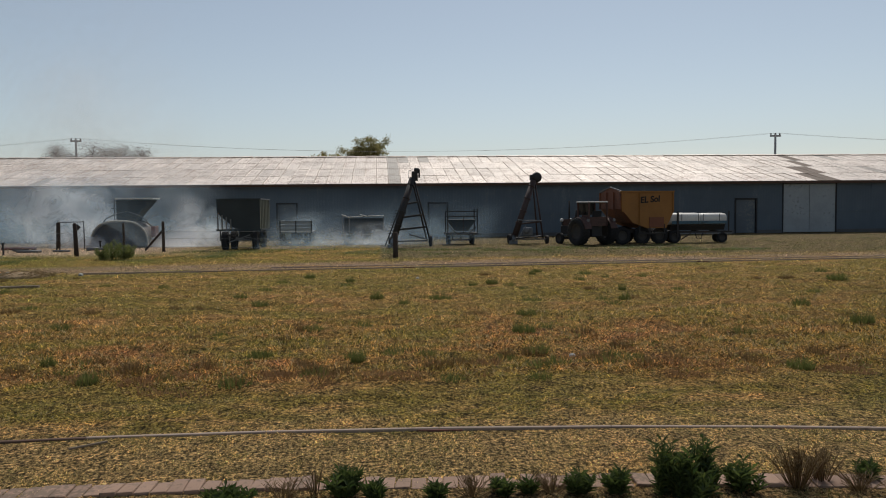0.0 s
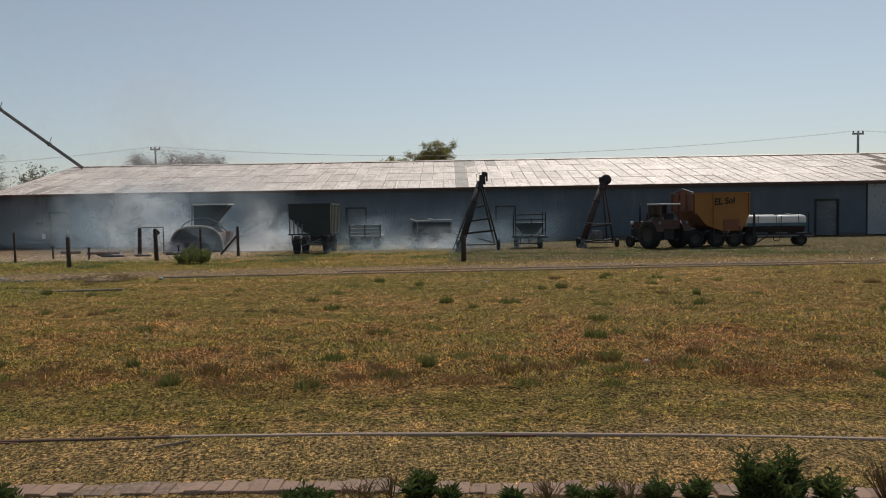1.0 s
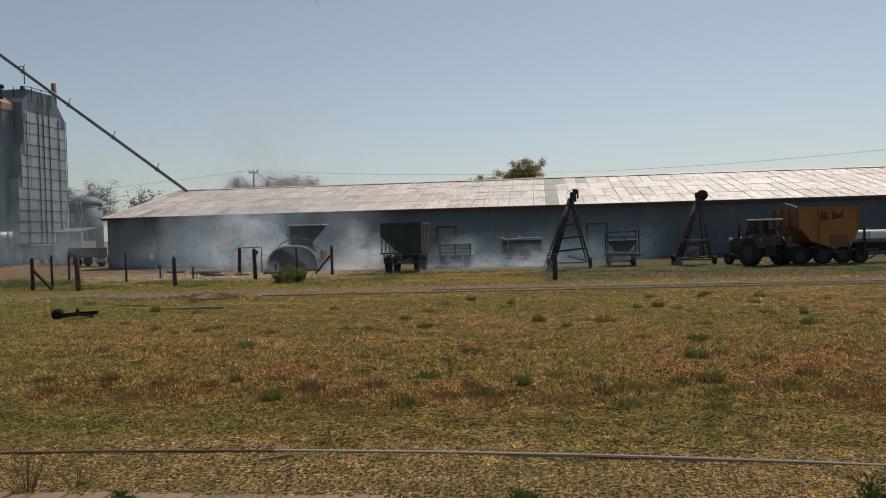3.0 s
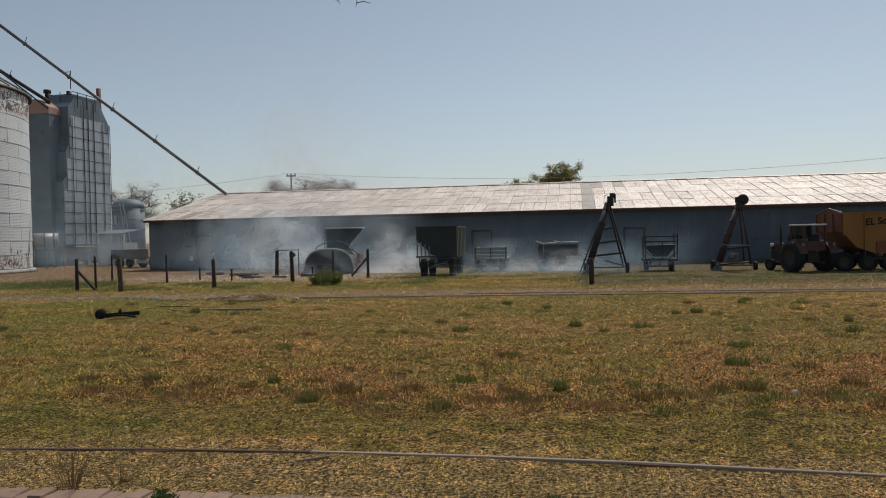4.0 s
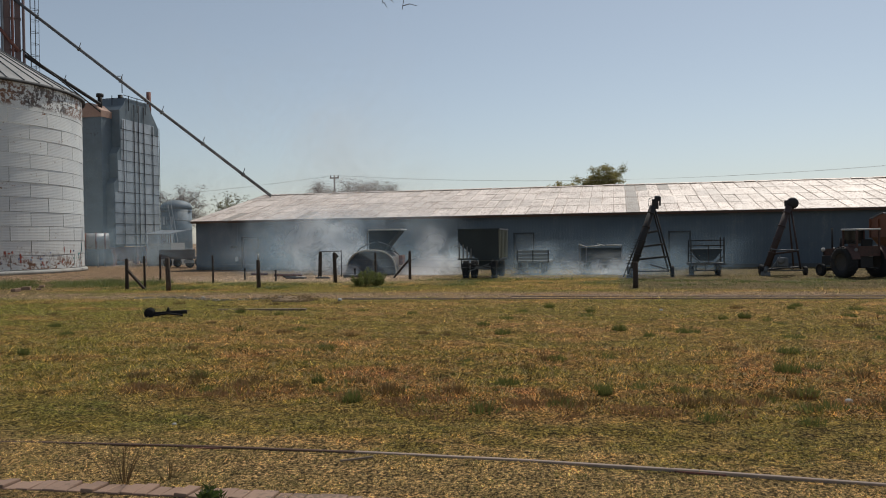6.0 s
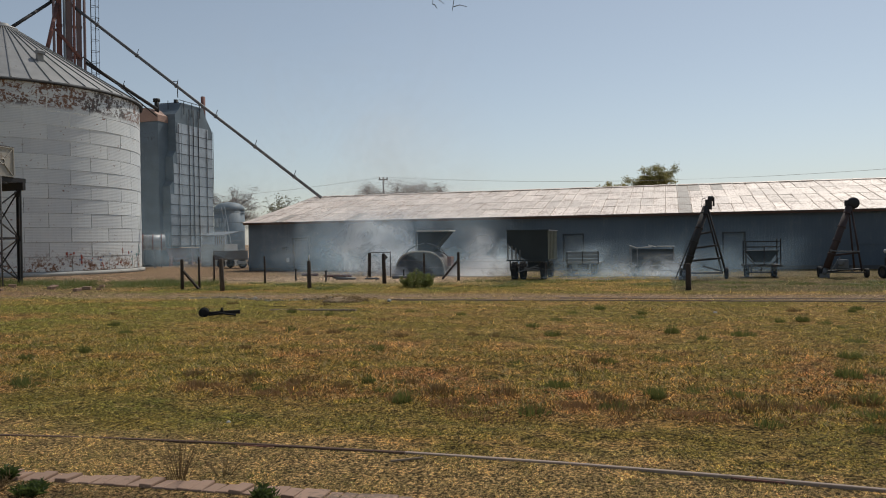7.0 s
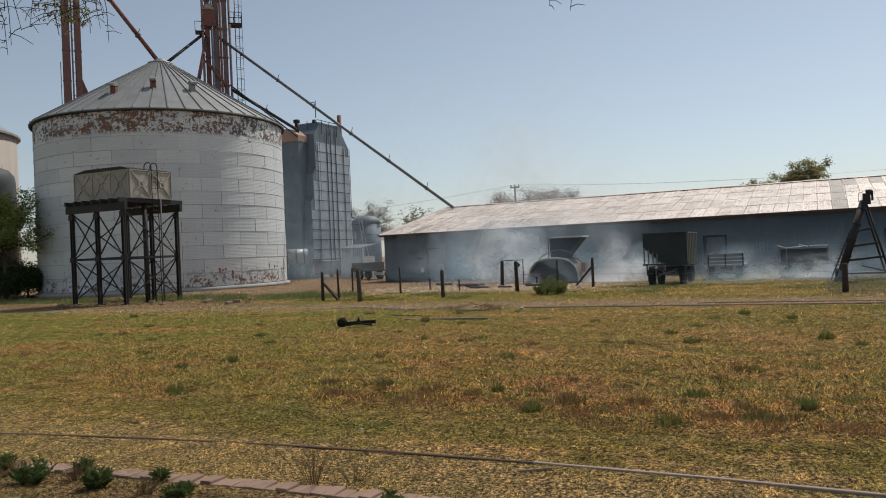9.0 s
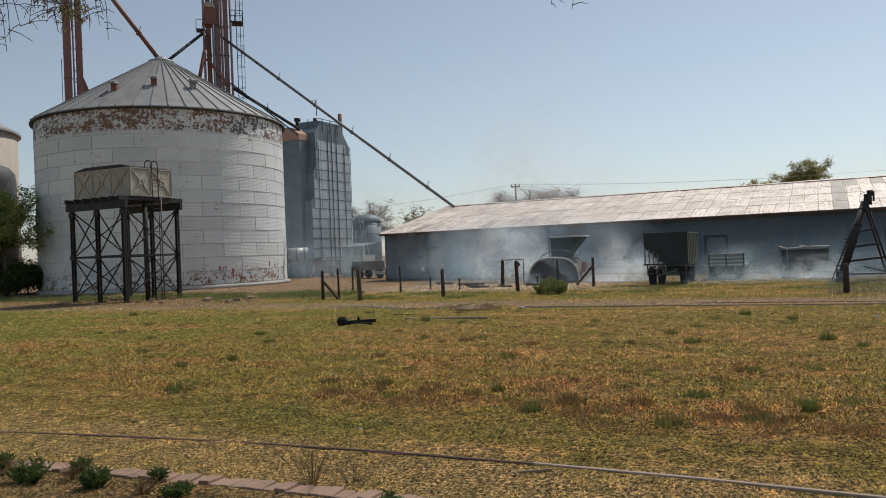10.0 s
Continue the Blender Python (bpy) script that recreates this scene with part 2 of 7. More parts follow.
def blade_material():
    m, nt, bsdf = tree_of("grass_blades")
    c, n2, n3, pos = field_colour(nt)
    geo = nt.nodes.new("ShaderNodeNewGeometry")
    chance = geo.outputs["Random Per Island"]
    k = mix(nt, maths(nt, "POWER", chance, 1.6), (0.09, 0.09, 0.075), (3.5, 3.3, 2.8))
    c = mix(nt, 1.0, c, k, "MULTIPLY")
    # some blades are bleached straw, some still green, whatever grows round them
    other = maths(nt, "FRACT", maths(nt, "MULTIPLY", chance, 57.31))
    sep = nt.nodes.new("ShaderNodeSeparateXYZ")
    nt.links.new(pos, sep.inputs[0])
    dry = ramp(nt, maths(nt, "DIVIDE", sep.outputs["Y"], 60.0), 0.40, 0.44, (1, 1, 1, 1), (0.1, 0.1, 0.1, 1))
    c = mix(nt, maths(nt, "MULTIPLY", ramp(nt, other, 0.82, 0.84), dry), c, (0.66, 0.52, 0.28))
    c = mix(nt, maths(nt, "MULTIPLY", ramp(nt, other, 0.20, 0.22, (1, 1, 1, 1), (0, 0, 0, 1)), ramp(nt, n2, 0.42, 0.52)), c, (0.19, 0.22, 0.05))
    nt.links.new(c, bsdf.inputs["Base Color"])
    bsdf.inputs["Roughness"].default_value = 0.75
    bsdf.inputs["Specular IOR Level"].default_value = 0.2
    # thin blades let the sun through
    thin = nt.nodes.new("ShaderNodeBsdfTranslucent")
    nt.links.new(bsdf.inputs["Base Color"].links[0].from_socket, thin.inputs["Color"])
    mx = nt.nodes.new("ShaderNodeMixShader")
    mx.inputs[0].default_value = 0.5
    nt.links.new(bsdf.outputs[0], mx.inputs[1])
    nt.links.new(thin.outputs[0], mx.inputs[2])
    nt.links.new(mx.outputs[0], nt.nodes["Material Output"].inputs["Surface"])
    return m


def lie(x, y):
    """Height of the ground: small hummocks in the field, level in the yard."""
    k = max(0.0, min(1.0, (y - 5.6) / 2)) * max(0.0, min(1.0, (26 - y) / 6)) * max(0.0, min(1.0, (45 - abs(x)) / 8))
    if k == 0:
        return 0.0
    v = Vector((x * 0.8, y * 1.3, 0))
    return k * (0.055 * noise.noise(v) + 0.03 * noise.noise(v * 3.1) - 0.02)


def spaced(lo, hi, step, out):
    a = list(np.arange(lo, hi + step / 2, step))
    grow, s = [], step
    x = hi
    while x < out:
        s *= 1.5
        x += s
        grow.append(x)
    low, s, x = [], step, lo
    while x > -out:
        s *= 1.5
        x -= s
        low.append(x)
    return low[::-1] + a + grow


gx, gy = spaced(-46, 40, 0.3, 2600), spaced(3.0, 30, 0.2, 2600)
gv = [(x, y, lie(x, y)) for y in gy for x in gx]
nx = len(gx)
gf = [(j * nx + i, j * nx + i + 1, (j + 1) * nx + i + 1, (j + 1) * nx + i) for j in range(len(gy) - 1) for i in range(nx - 1)]
ground = raw("ground", gv, gf, ground_material())
tagged(ground, "flat field of dry brown and green grass with bare dirt", "ground", kind="structure")
for poly in ground.data.polygons:
    poly.use_smooth = True

# ---------- the long shed ----------
WALL_Y, X0, X1, EAVE, RIDGE_Y, RIDGE, BACK_Y = 49.6, -29.5, 62.0, 3.50, 61.0, 5.98, 72.4


def sheet_metal(name, col, worn, pitch, axis, rough=0.5, metal=0.0, wear=0.6, relief=0.6, height=0.012, piece=0.0, fleck=None):
    """Corrugated sheet: ridges across the given axis, with fading and stains."""
    m, nt, bsdf = tree_of(name)
    geo = nt.nodes.new("ShaderNodeNewGeometry")
    pos = geo.outputs["Position"]
    sep = nt.nodes.new("ShaderNodeSeparateXYZ")
    nt.links.new(pos, sep.inputs[0])
    wave = maths(nt, "SINE", maths(nt, "MULTIPLY", sep.outputs[axis], 2 * math.pi / pitch))
    mp = nt.nodes.new("ShaderNodeMapping")
    mp.inputs["Scale"].default_value = (1.0, 1.0, 0.3)
    nt.links.new(pos, mp.inputs[0])
    broad, streak, grain = noise_of(nt, pos, 0.25, 5), noise_of(nt, mp.outputs[0], 1.6, 6, 0.65), noise_of(nt, pos, 12.0, 6, 0.7)
    c = mix(nt, ramp(nt, broad, 0.3, 0.7), tuple(x * 0.85 for x in col), tuple(min(1, x * 1.12) for x in col))
    c = mix(nt, ramp(nt, maths(nt, "ADD", maths(nt, "MULTIPLY", streak, 0.6), maths(nt, "MULTIPLY", grain, 0.4)), wear, wear + 0.07), c, worn)
    c = mix(nt, 0.3, c, mix(nt, streak, (0.6, 0.6, 0.6), (1.4, 1.4, 1.4)), "MULTIPLY")
    if fleck:
        ms = nt.nodes.new("ShaderNodeMapping")
        ms.inputs["Scale"].default_value = (1.0, 0.2, 1.0)
        nt.links.new(pos, ms.inputs[0])
        spots = maths(nt, "ADD", maths(nt, "MULTIPLY", noise_of(nt, ms.outputs[0], 11.0, 5, 0.8), 0.75), maths(nt, "MULTIPLY", noise_of(nt, pos, 0.9, 4, 0.6), 0.25))
        c = mix(nt, maths(nt, "MULTIPLY", ramp(nt, spots, 0.50, 0.56), 0.85), c, fleck)
    if piece:
        info = nt.nodes.new("ShaderNodeObjectInfo")
        c = mix(nt, 1.0, c, mix(nt, info.outputs["Random"], (1 - piece,) * 3, (1 + piece * 0.6,) * 3), "MULTIPLY")
    nt.links.new(c, bsdf.inputs["Base Color"])
    bsdf.inputs["Metallic"].default_value = metal
    nt.links.new(maths(nt, "ADD", maths(nt, "MULTIPLY", grain, 0.3), rough - 0.15), bsdf.inputs["Roughness"])
    bump(nt, bsdf, maths(nt, "ADD", wave, maths(nt, "MULTIPLY", grain, 0.5)), relief, height)
    MATS[name] = m
    return m


WALL = sheet_metal("slate_blue_wall_sheet", (0.078, 0.103, 0.13), (0.12, 0.14, 0.155), 0.19, "X", rough=0.7, wear=0.56, relief=0.10)
ROOFM = sheet_metal("galvanised_roof_sheet", (0.78, 0.68, 0.60), (0.36, 0.28, 0.225), 0.15, "X", rough=0.55, metal=0.1, wear=0.62, relief=0.12, piece=0.14, fleck=(0.30, 0.20, 0.145))
RUSTSHEET = sheet_metal("rusted_roof_sheet", (0.15, 0.105, 0.075), (0.25, 0.19, 0.14), 0.15, "X", rough=0.8, wear=0.6, relief=0.1)
FRAMEM = surface("dark_frame_paint", (0.018, 0.02, 0.024), (0.05, 0.04, 0.035), rough=0.7)
DOORM = surface("grey_blue_door", (0.10, 0.12, 0.14), (0.16, 0.17, 0.17), rough=0.65, fine=6)
PALEDOOR = surface("pale_grey_sliding_door", (0.30, 0.33, 0.35), (0.20, 0.21, 0.22), rough=0.6, fine=5)

shed = thing("storage_shed", "long low blue-grey railway storage shed with a pale tin roof", "shed", pose(0, 0, 0))
# openings along the front wall: x from, x to, height
OPENINGS = [(-25.95, -24.6, 2.36, 0), (-6.58, -5.2, 2.34, 0), (3.14, 4.5, 2.3, 0), (23.82, 25.4, 2.38, 0), (27.15, 31.0, 3.40, 1)]
edges = [X0] + [v for o in OPENINGS for v in o[:2]] + [X1]
for a, b in zip(edges[::2], edges[1::2]):
    part("front_wall", box(bm_new(), a, b, WALL_Y, WALL_Y + 0.22, 0, EAVE), WALL, shed)
for a, b, h, k in OPENINGS:
    part("lintel_wall", box(bm_new(), a, b, WALL_Y, WALL_Y + 0.22, h, EAVE), WALL, shed)
bm = bm_new()
box(bm, X0, X1, BACK_Y - 0.22, BACK_Y, 0, EAVE)
part("back_wall", bm, WALL, shed)
WALLY = sheet_metal("slate_blue_gable_sheet", (0.078, 0.103, 0.13), (0.12, 0.14, 0.155), 0.19, "Y", rough=0.7, wear=0.56, relief=0.10)
for a, b in ((X0, X0 + 0.22), (X1 - 0.22, X1)):
    bm = bm_new()
    prism(bm, [(WALL_Y + 0.22, 0), (BACK_Y - 0.22, 0), (BACK_Y - 0.22, EAVE), (RIDGE_Y, RIDGE - 0.06), (WALL_Y + 0.22, EAVE)], "x", a, b)
    part("gable_wall", bm, WALLY, shed)
# a plank rail along the wall at a third of its height, and a plinth
for a, b in zip(edges[::2], edges[1::2]):
    bm = bm_new()
    box(bm, a + 0.01, b - 0.01, WALL_Y - 0.035, WALL_Y - 0.002, 1.42, 1.50)
    part("wall_rail", bm, WALL, shed)
    bm = bm_new()
    box(bm, a + 0.01, b - 0.01, WALL_Y - 0.05, WALL_Y - 0.002, 0, 0.22)
    part("plinth", bm, surface("plinth_concrete", (0.10, 0.10, 0.10), rough=0.9), shed)
# cover strips where wall sheets meet
x = X0 + 3.2
strip_me = mesh_of("cover_strip", box(bm_new(), -0.05, 0.05, WALL_Y - 0.02, WALL_Y - 0.002, 1.52, EAVE - 0.12), WALL)
while x < X1 - 1:
    if all(not (a - 0.2 < x < b + 0.2) for a, b, h, k in OPENINGS):
        s = new("cover_strip", strip_me)
        s.parent, s.location.x = shed, x
    x += 4.6
for a, b, h, k in OPENINGS:
    d = new("shed_door")
    d.parent = shed
    bm = bm_new()
    w = 0.11 if not k else 0.08
    for x0, x1, z0, z1 in ((a, a + w, 0, h), (b - w, b, 0, h), (a + w, b - w, h - w, h)):
        box(bm, x0, x1, WALL_Y - 0.04, WALL_Y + 0.2, z0, z1, 0.01)
    part("door_frame", bm, FRAMEM, d)
    leaves = 2 if k else 1
    for i in range(leaves):
        la, lb = a + w + (b - a - 2 * w) * i / leaves + 0.015, a + w + (b - a - 2 * w) * (i + 1) / leaves - 0.015
        bm = bm_new()
        box(bm, la, lb, WALL_Y + (0.0 if k else 0.06), WALL_Y + 0.12, 0.04, h - w - 0.01, 0.008)
        part("door_leaf", bm, PALEDOOR if k else DOORM, d)
    bm = bm_new()
    tube(bm, [(b - w - 0.18, WALL_Y + 0.0, 1.0), (b - w - 0.18, WALL_Y - 0.05, 1.04), (b - w - 0.18, WALL_Y - 0.05, 1.18), (b - w - 0.18, WALL_Y + 0.0, 1.22)], 0.012, 6)
    part("door_handle", bm, FRAMEM, d)
# lamp under the eave, switch box and a paper notice by the end door
part("eave_lamp", lathe(bm_new(), [(0.05, 0), (0.10, 0.04), (0.10, 0.10), (0.04, 0.16)], 14, pose(-27.01, WALL_Y - 0.14, 3.43)), surface("lamp_glass", (0.75, 0.75, 0.72), rough=0.3), shed, "small white lamp under the eave")
part("switch_box", box(bm_new(), -26.74, -26.29, WALL_Y - 0.12, WALL_Y - 0.002, 1.54, 1.74, 0.015), FRAMEM, shed)
part("notice", box(bm_new(), -26.45, -26.21, WALL_Y - 0.012, WALL_Y - 0.003, 0.62, 0.95), surface("white_paper", (0.74, 0.74, 0.72), rough=0.8), shed, "white paper notice on the wall")
# roof: rafters' underside, fascia, ridge cap and separate overlapping sheets
bm = bm_new()
for y0, y1 in ((WALL_Y - 0.28, RIDGE_Y), (BACK_Y + 0.28, RIDGE_Y)):
    z0 = EAVE - 0.02
    q = [(y0, z0 - 0.10), (y1, RIDGE - 0.16), (y1, RIDGE - 0.06), (y0, z0)]
    prism(bm, q, "x", X0 - 0.25, X1 + 0.25)
part("roof_deck", bm, FRAMEM, shed)
bm = bm_new()
box(bm, X0 - 0.25, X1 + 0.25, WALL_Y - 0.32, WALL_Y - 0.285, EAVE - 0.16, EAVE + 0.0)
part("fascia", bm, surface("rust_brown_fascia", (0.10, 0.055, 0.04), (0.04, 0.03, 0.03), rough=0.8), shed)

slope = math.hypot(RIDGE_Y - WALL_Y + 0.28, RIDGE - EAVE)
tilt = math.atan2(RIDGE - EAVE, RIDGE_Y - WALL_Y + 0.28)
ROWS, SHEET_W = 4, 0.80
SHEET_L = slope / ROWS


def sheet_mesh(name, w, l, material):
    """One tin sheet with a rolled side lap and a lifted lower edge."""
    bm = bm_new()
    cols = [(-w / 2 - 0.03, 0.015), (-w / 2 + 0.02, 0.017), (-w / 2 + 0.06, 0.004), (0, 0.008), (w / 2 - 0.02, 0.004), (w / 2, 0.006)]
    rows = []
    for v, lift in ((-0.06, 0.016), (l / 2, 0.008), (l, 0.004)):
        rows.append([bm.verts.new((x, v, z + lift)) for x, z in cols])
    for a, b in zip(rows, rows[1:]):
        for i in range(len(cols) - 1):
            bm.faces.new((a[i], a[i + 1], b[i + 1], b[i]))
    low = [bm.verts.new((x, -0.06, z + 0.004)) for x, z in cols]
    for i in range(len(cols) - 1):
        bm.faces.new((low[i], low[i + 1], rows[0][i + 1], rows[0][i]))
    return mesh_of(name, bm, material)


sheet_me = sheet_mesh("roof_sheet", SHEET_W, SHEET_L, ROOFM)
rust_me = sheet_mesh("roof_sheet", SHEET_W, SHEET_L, RUSTSHEET)
stain_me = sheet_mesh("roof_sheet", SHEET_W, SHEET_L, sheet_metal("dull_roof_sheet", (0.42, 0.37, 0.32), (0.26, 0.21, 0.17), 0.15, "X", rough=0.6, wear=0.52, relief=0.08, piece=0.1, fleck=(0.25, 0.2, 0.16)))
rng = random.Random(5)
made, FAR = 0, {}
ncol = int((X1 - X0 + 0.5) / SHEET_W) + 1
for i in range(ncol):
    x = X0 - 0.25 + SHEET_W * (i + 0.5)
    if x > X1 + 0.4:
        break
    for r in range(ROWS):
        y, z = WALL_Y - 0.28 + math.cos(tilt) * SHEET_L * r, EAVE + math.sin(tilt) * SHEET_L * r
        u = (r + 0.5) / ROWS
        me = sheet_me
        if abs(x - (29.7 + 4.0 * u)) < 0.6:
            me = rust_me
        elif abs(x - 0.9 - 0.5 * u) < 0.6 or rng.random() < 0.012:
            me = stain_me
        if x < 30.6 and made < 300:
            s = new("roof_sheet", me)
            made += 1
        else:
            s = None
        m4 = pose(x, y, z + 0.004, math.degrees(tilt) + rng.uniform(-0.2, 0.2), rng.uniform(-0.6, 0.6), rng.uniform(-0.5, 0.5))
        if s:
            s.parent, s.matrix_basis = shed, m4
        else:
            bucket = FAR.setdefault(me.materials[0].name, ([], [], me.materials[0]))
            base = len(bucket[0])
            bucket[0].extend(tuple(m4 @ v.co) for v in me.vertices)
            bucket[1].extend(tuple(base + i for i in poly.vertices) for poly in me.polygons)
# rusty lap seams between the sheets, uneven and broken in places
SEAM = surface("rusty_lap_seam", (0.36, 0.27, 0.21), (0.55, 0.46, 0.39), rough=0.8, wear=0.54, fine=5)
seam_me = mesh_of("lap_seam", box(bm_new(), -0.018, 0.018, -0.05, SHEET_L * 1.04, 0.01, 0.036, 0.006), SEAM)
for i in range(int(62 / SHEET_W)):
    for r in range(ROWS):
        if rng.random() < 0.3:
            continue
        s = new("lap_seam", seam_me)
        s.parent = shed
        s.matrix_basis = pose(X0 - 0.25 + SHEET_W * i + rng.uniform(-0.025, 0.025), WALL_Y - 0.28 + math.cos(tilt) * SHEET_L * r, EAVE + math.sin(tilt) * SHEET_L * r + 0.004, math.degrees(tilt), 0, rng.uniform(-0.9, 0.9))
for vs, fs, material in FAR.values():
    tagged(raw("roof_sheeting", vs, fs, material, shed), kind="stuff")
# the far slope is one plain run of sheets
bm = bm_new()
prism(bm, [(RIDGE_Y, RIDGE + 0.02), (BACK_Y + 0.3, EAVE + 0.02), (BACK_Y + 0.3, EAVE), (RIDGE_Y, RIDGE - 0.05)], "x", X0 - 0.25, X1 + 0.25)
part("rear_roof", bm, ROOFM, shed)
x = X0 - 0.25
cap_me = mesh_of("ridge_cap", prism(bm_new(), [(RIDGE_Y - 0.3, RIDGE - 0.0), (RIDGE_Y, RIDGE + 0.075), (RIDGE_Y + 0.3, RIDGE - 0.0), (RIDGE_Y, RIDGE + 0.055)], "x", 0, 0.815), ROOFM)
while x < X1:
    s = new("ridge_cap", cap_me)
    s.parent = shed
    s.matrix_basis = pose(x, 0, rng.uniform(0, 0.03), 0, rng.uniform(-0.8, 0.8))
    x += 0.80

# ---------- big round silo ----------
SC, SR, SEAVE, SAPEX = Vector((-47.7, 45.8, 0)), 9.42, 13.0, 18.4


def silo_paint(name, rusty=True):
    m, nt, bsdf = tree_of(name)
    geo = nt.nodes.new("ShaderNodeNewGeometry")
    pos = geo.outputs["Position"]
    sep = nt.nodes.new("ShaderNodeSeparateXYZ")
    nt.links.new(pos, sep.inputs[0])
    z = sep.outputs["Z"]
    mp = nt.nodes.new("ShaderNodeMapping")
    mp.inputs["Scale"].default_value = (1.0, 1.0, 1.6)
    nt.links.new(pos, mp.inputs[0])
    broad, mid, grain = noise_of(nt, pos, 0.3, 4), noise_of(nt, mp.outputs[0], 1.1, 7, 0.74), noise_of(nt, pos, 5.0, 7, 0.75)
    c = mix(nt, ramp(nt, broad, 0.3, 0.7), (0.59, 0.61, 0.61), (0.70, 0.71, 0.69))
    info = nt.nodes.new("ShaderNodeObjectInfo")
    c = mix(nt, 1.0, c, mix(nt, info.outputs["Random"], (0.90, 0.90, 0.91), (1.06, 1.06, 1.05)), "MULTIPLY")
    c = mix(nt, 0.3, c, mix(nt, grain, (0.7, 0.7, 0.7), (1.3, 1.3, 1.3)), "MULTIPLY")
    # peeled top rings and splashed foot show bare rusty sheet
    top = ramp(nt, maths(nt, "DIVIDE", z, 14.0), 0.795, 0.815)
    foot = ramp(nt, maths(nt, "DIVIDE", z, 14.0), 0.05, 0.13, (1, 1, 1, 1), (0, 0, 0, 1))
    peel = maths(nt, "ADD", maths(nt, "MULTIPLY", mid, 0.48), maths(nt, "MULTIPLY", grain, 0.52))
    rust = mix(nt, grain, (0.10, 0.045, 0.025), (0.26, 0.13, 0.07))
    dark = mix(nt, ramp(nt, broad, 0.44, 0.56), rust, mix(nt, grain, (0.045, 0.04, 0.04), (0.13, 0.10, 0.085)))
    c = mix(nt, maths(nt, "MULTIPLY", top, ramp(nt, peel, 0.492, 0.502)), c, dark)
    c = mix(nt, maths(nt, "MULTIPLY", foot, ramp(nt, peel, 0.515, 0.53)), c, rust)
    c = mix(nt, ramp(nt, peel, 0.59, 0.61), c, rust)
    nt.links.new(c, bsdf.inputs["Base Color"])
    bsdf.inputs["Roughness"].default_value = 0.55
    wave = maths(nt, "SINE", maths(nt, "MULTIPLY", z, 2 * math.pi / 0.105))
    bump(nt, bsdf, maths(nt, "ADD", wave, maths(nt, "MULTIPLY", peel, 0.6)), 0.22, 0.012)
    return m


SILOM = silo_paint("peeling_white_silo_paint")
CONE = surface("dull_zinc_silo_roof", (0.285, 0.28, 0.27), (0.21, 0.20, 0.185), rough=0.5, metal=0.15, wear=0.58, fine=5, piece=0.05)
CONC = surface("pale_concrete", (0.42, 0.41, 0.38), (0.28, 0.26, 0.22), rough=0.9, fine=9)
RUSTY = surface("rust_red_paint", (0.23, 0.095, 0.075), (0.11, 0.06, 0.05), rough=0.75, wear=0.5)
IRON = surface("dark_iron", (0.028, 0.026, 0.026), (0.075, 0.045, 0.03), rough=0.7, wear=0.56)
ZINC = surface("weathered_zinc", (0.22, 0.235, 0.25), (0.13, 0.12, 0.11), rough=0.5, metal=0.3, wear=0.6)

silo = thing("grain_silo", "round white painted steel grain silo, peeling and rusty under its eave", "silo", Matrix.Translation(SC))
part("foundation", lathe(bm_new(), [(SR + 0.24, 0), (SR + 0.22, 0.22), (SR - 0.2, 0.34)], 96), CONC, silo)
part("inner_wall", lathe(bm_new(), [(SR - 0.035, 0.3), (SR - 0.035, SEAVE)], 96), surface("joint_shadow_grey", (0.46, 0.47, 0.47), (0.2, 0.13, 0.1), rough=0.8), silo)
RINGS, PER = 13, 20
RH = (SEAVE - 0.32) / RINGS


def wall_sheet(name, r, ang, h, material, n=6):
    bm = bm_new()
    rows = [[bm.verts.new((rr * math.cos(ang * (k / n - 0.5)), rr * math.sin(ang * (k / n - 0.5)), z)) for k in range(n + 1)] for rr, z in ((r - 0.03, 0.0), (r + 0.012, 0.0), (r, h * 0.5), (r - 0.006, h))]
    for a, b in zip(rows, rows[1:]):
        for k in range(n):
            bm.faces.new((a[k], a[k + 1], b[k + 1], b[k])).smooth = False
    for k in (0, n):
        v = [rows[1][k], rows[3][k]]
        w = [bm.verts.new(((r - 0.03) * math.cos(ang * (k / n - 0.5)), (r - 0.03) * math.sin(ang * (k / n - 0.5)), z)) for z in (h, 0)]
        bm.faces.new((v[0], v[1], w[0], w[1]))
    me = mesh_of(name, bm, material)
    return me


ws = wall_sheet("wall_sheet", SR, 2 * math.pi / PER * 0.9885, RH - 0.022, SILOM)
rng = random.Random(8)
for k in range(RINGS):
    for j in range(PER):
        s = new("wall_sheet", ws)
        s.parent = silo
        s.matrix_basis = pose(0, 0, 0.32 + k * RH, 0, 0, 360 / PER * (j + 0.5 * (k % 2)) + 7) @ Matrix.Diagonal((1 + rng.uniform(-0.0008, 0.0012),) * 2 + (1, 1))
# conical roof of seamed panels
NP = 52
a = math.pi / NP
bm = bm_new()
r0, r1, z0, z1 = SR + 0.26, 0.75, SEAVE - 0.06, SAPEX
bm.faces.new([bm.verts.new(v) for v in ((r0 * math.cos(a), -r0 * math.sin(a), z0), (r0 * math.cos(a), r0 * math.sin(a), z0), (r1 * math.cos(a), r1 * math.sin(a), z1), (r1 * math.cos(a), -r1 * math.sin(a), z1))])
bm.faces.new([bm.verts.new(v) for v in ((r0 * math.cos(a), -r0 * math.sin(a), z0 - 0.06), (r0 * math.cos(a), r0 * math.sin(a), z0 - 0.06), (r0 * math.cos(a), r0 * math.sin(a), z0), (r0 * math.cos(a), -r0 * math.sin(a), z0))])
panel_me = mesh_of("roof_panel", bm, CONE)
bm = bm_new()
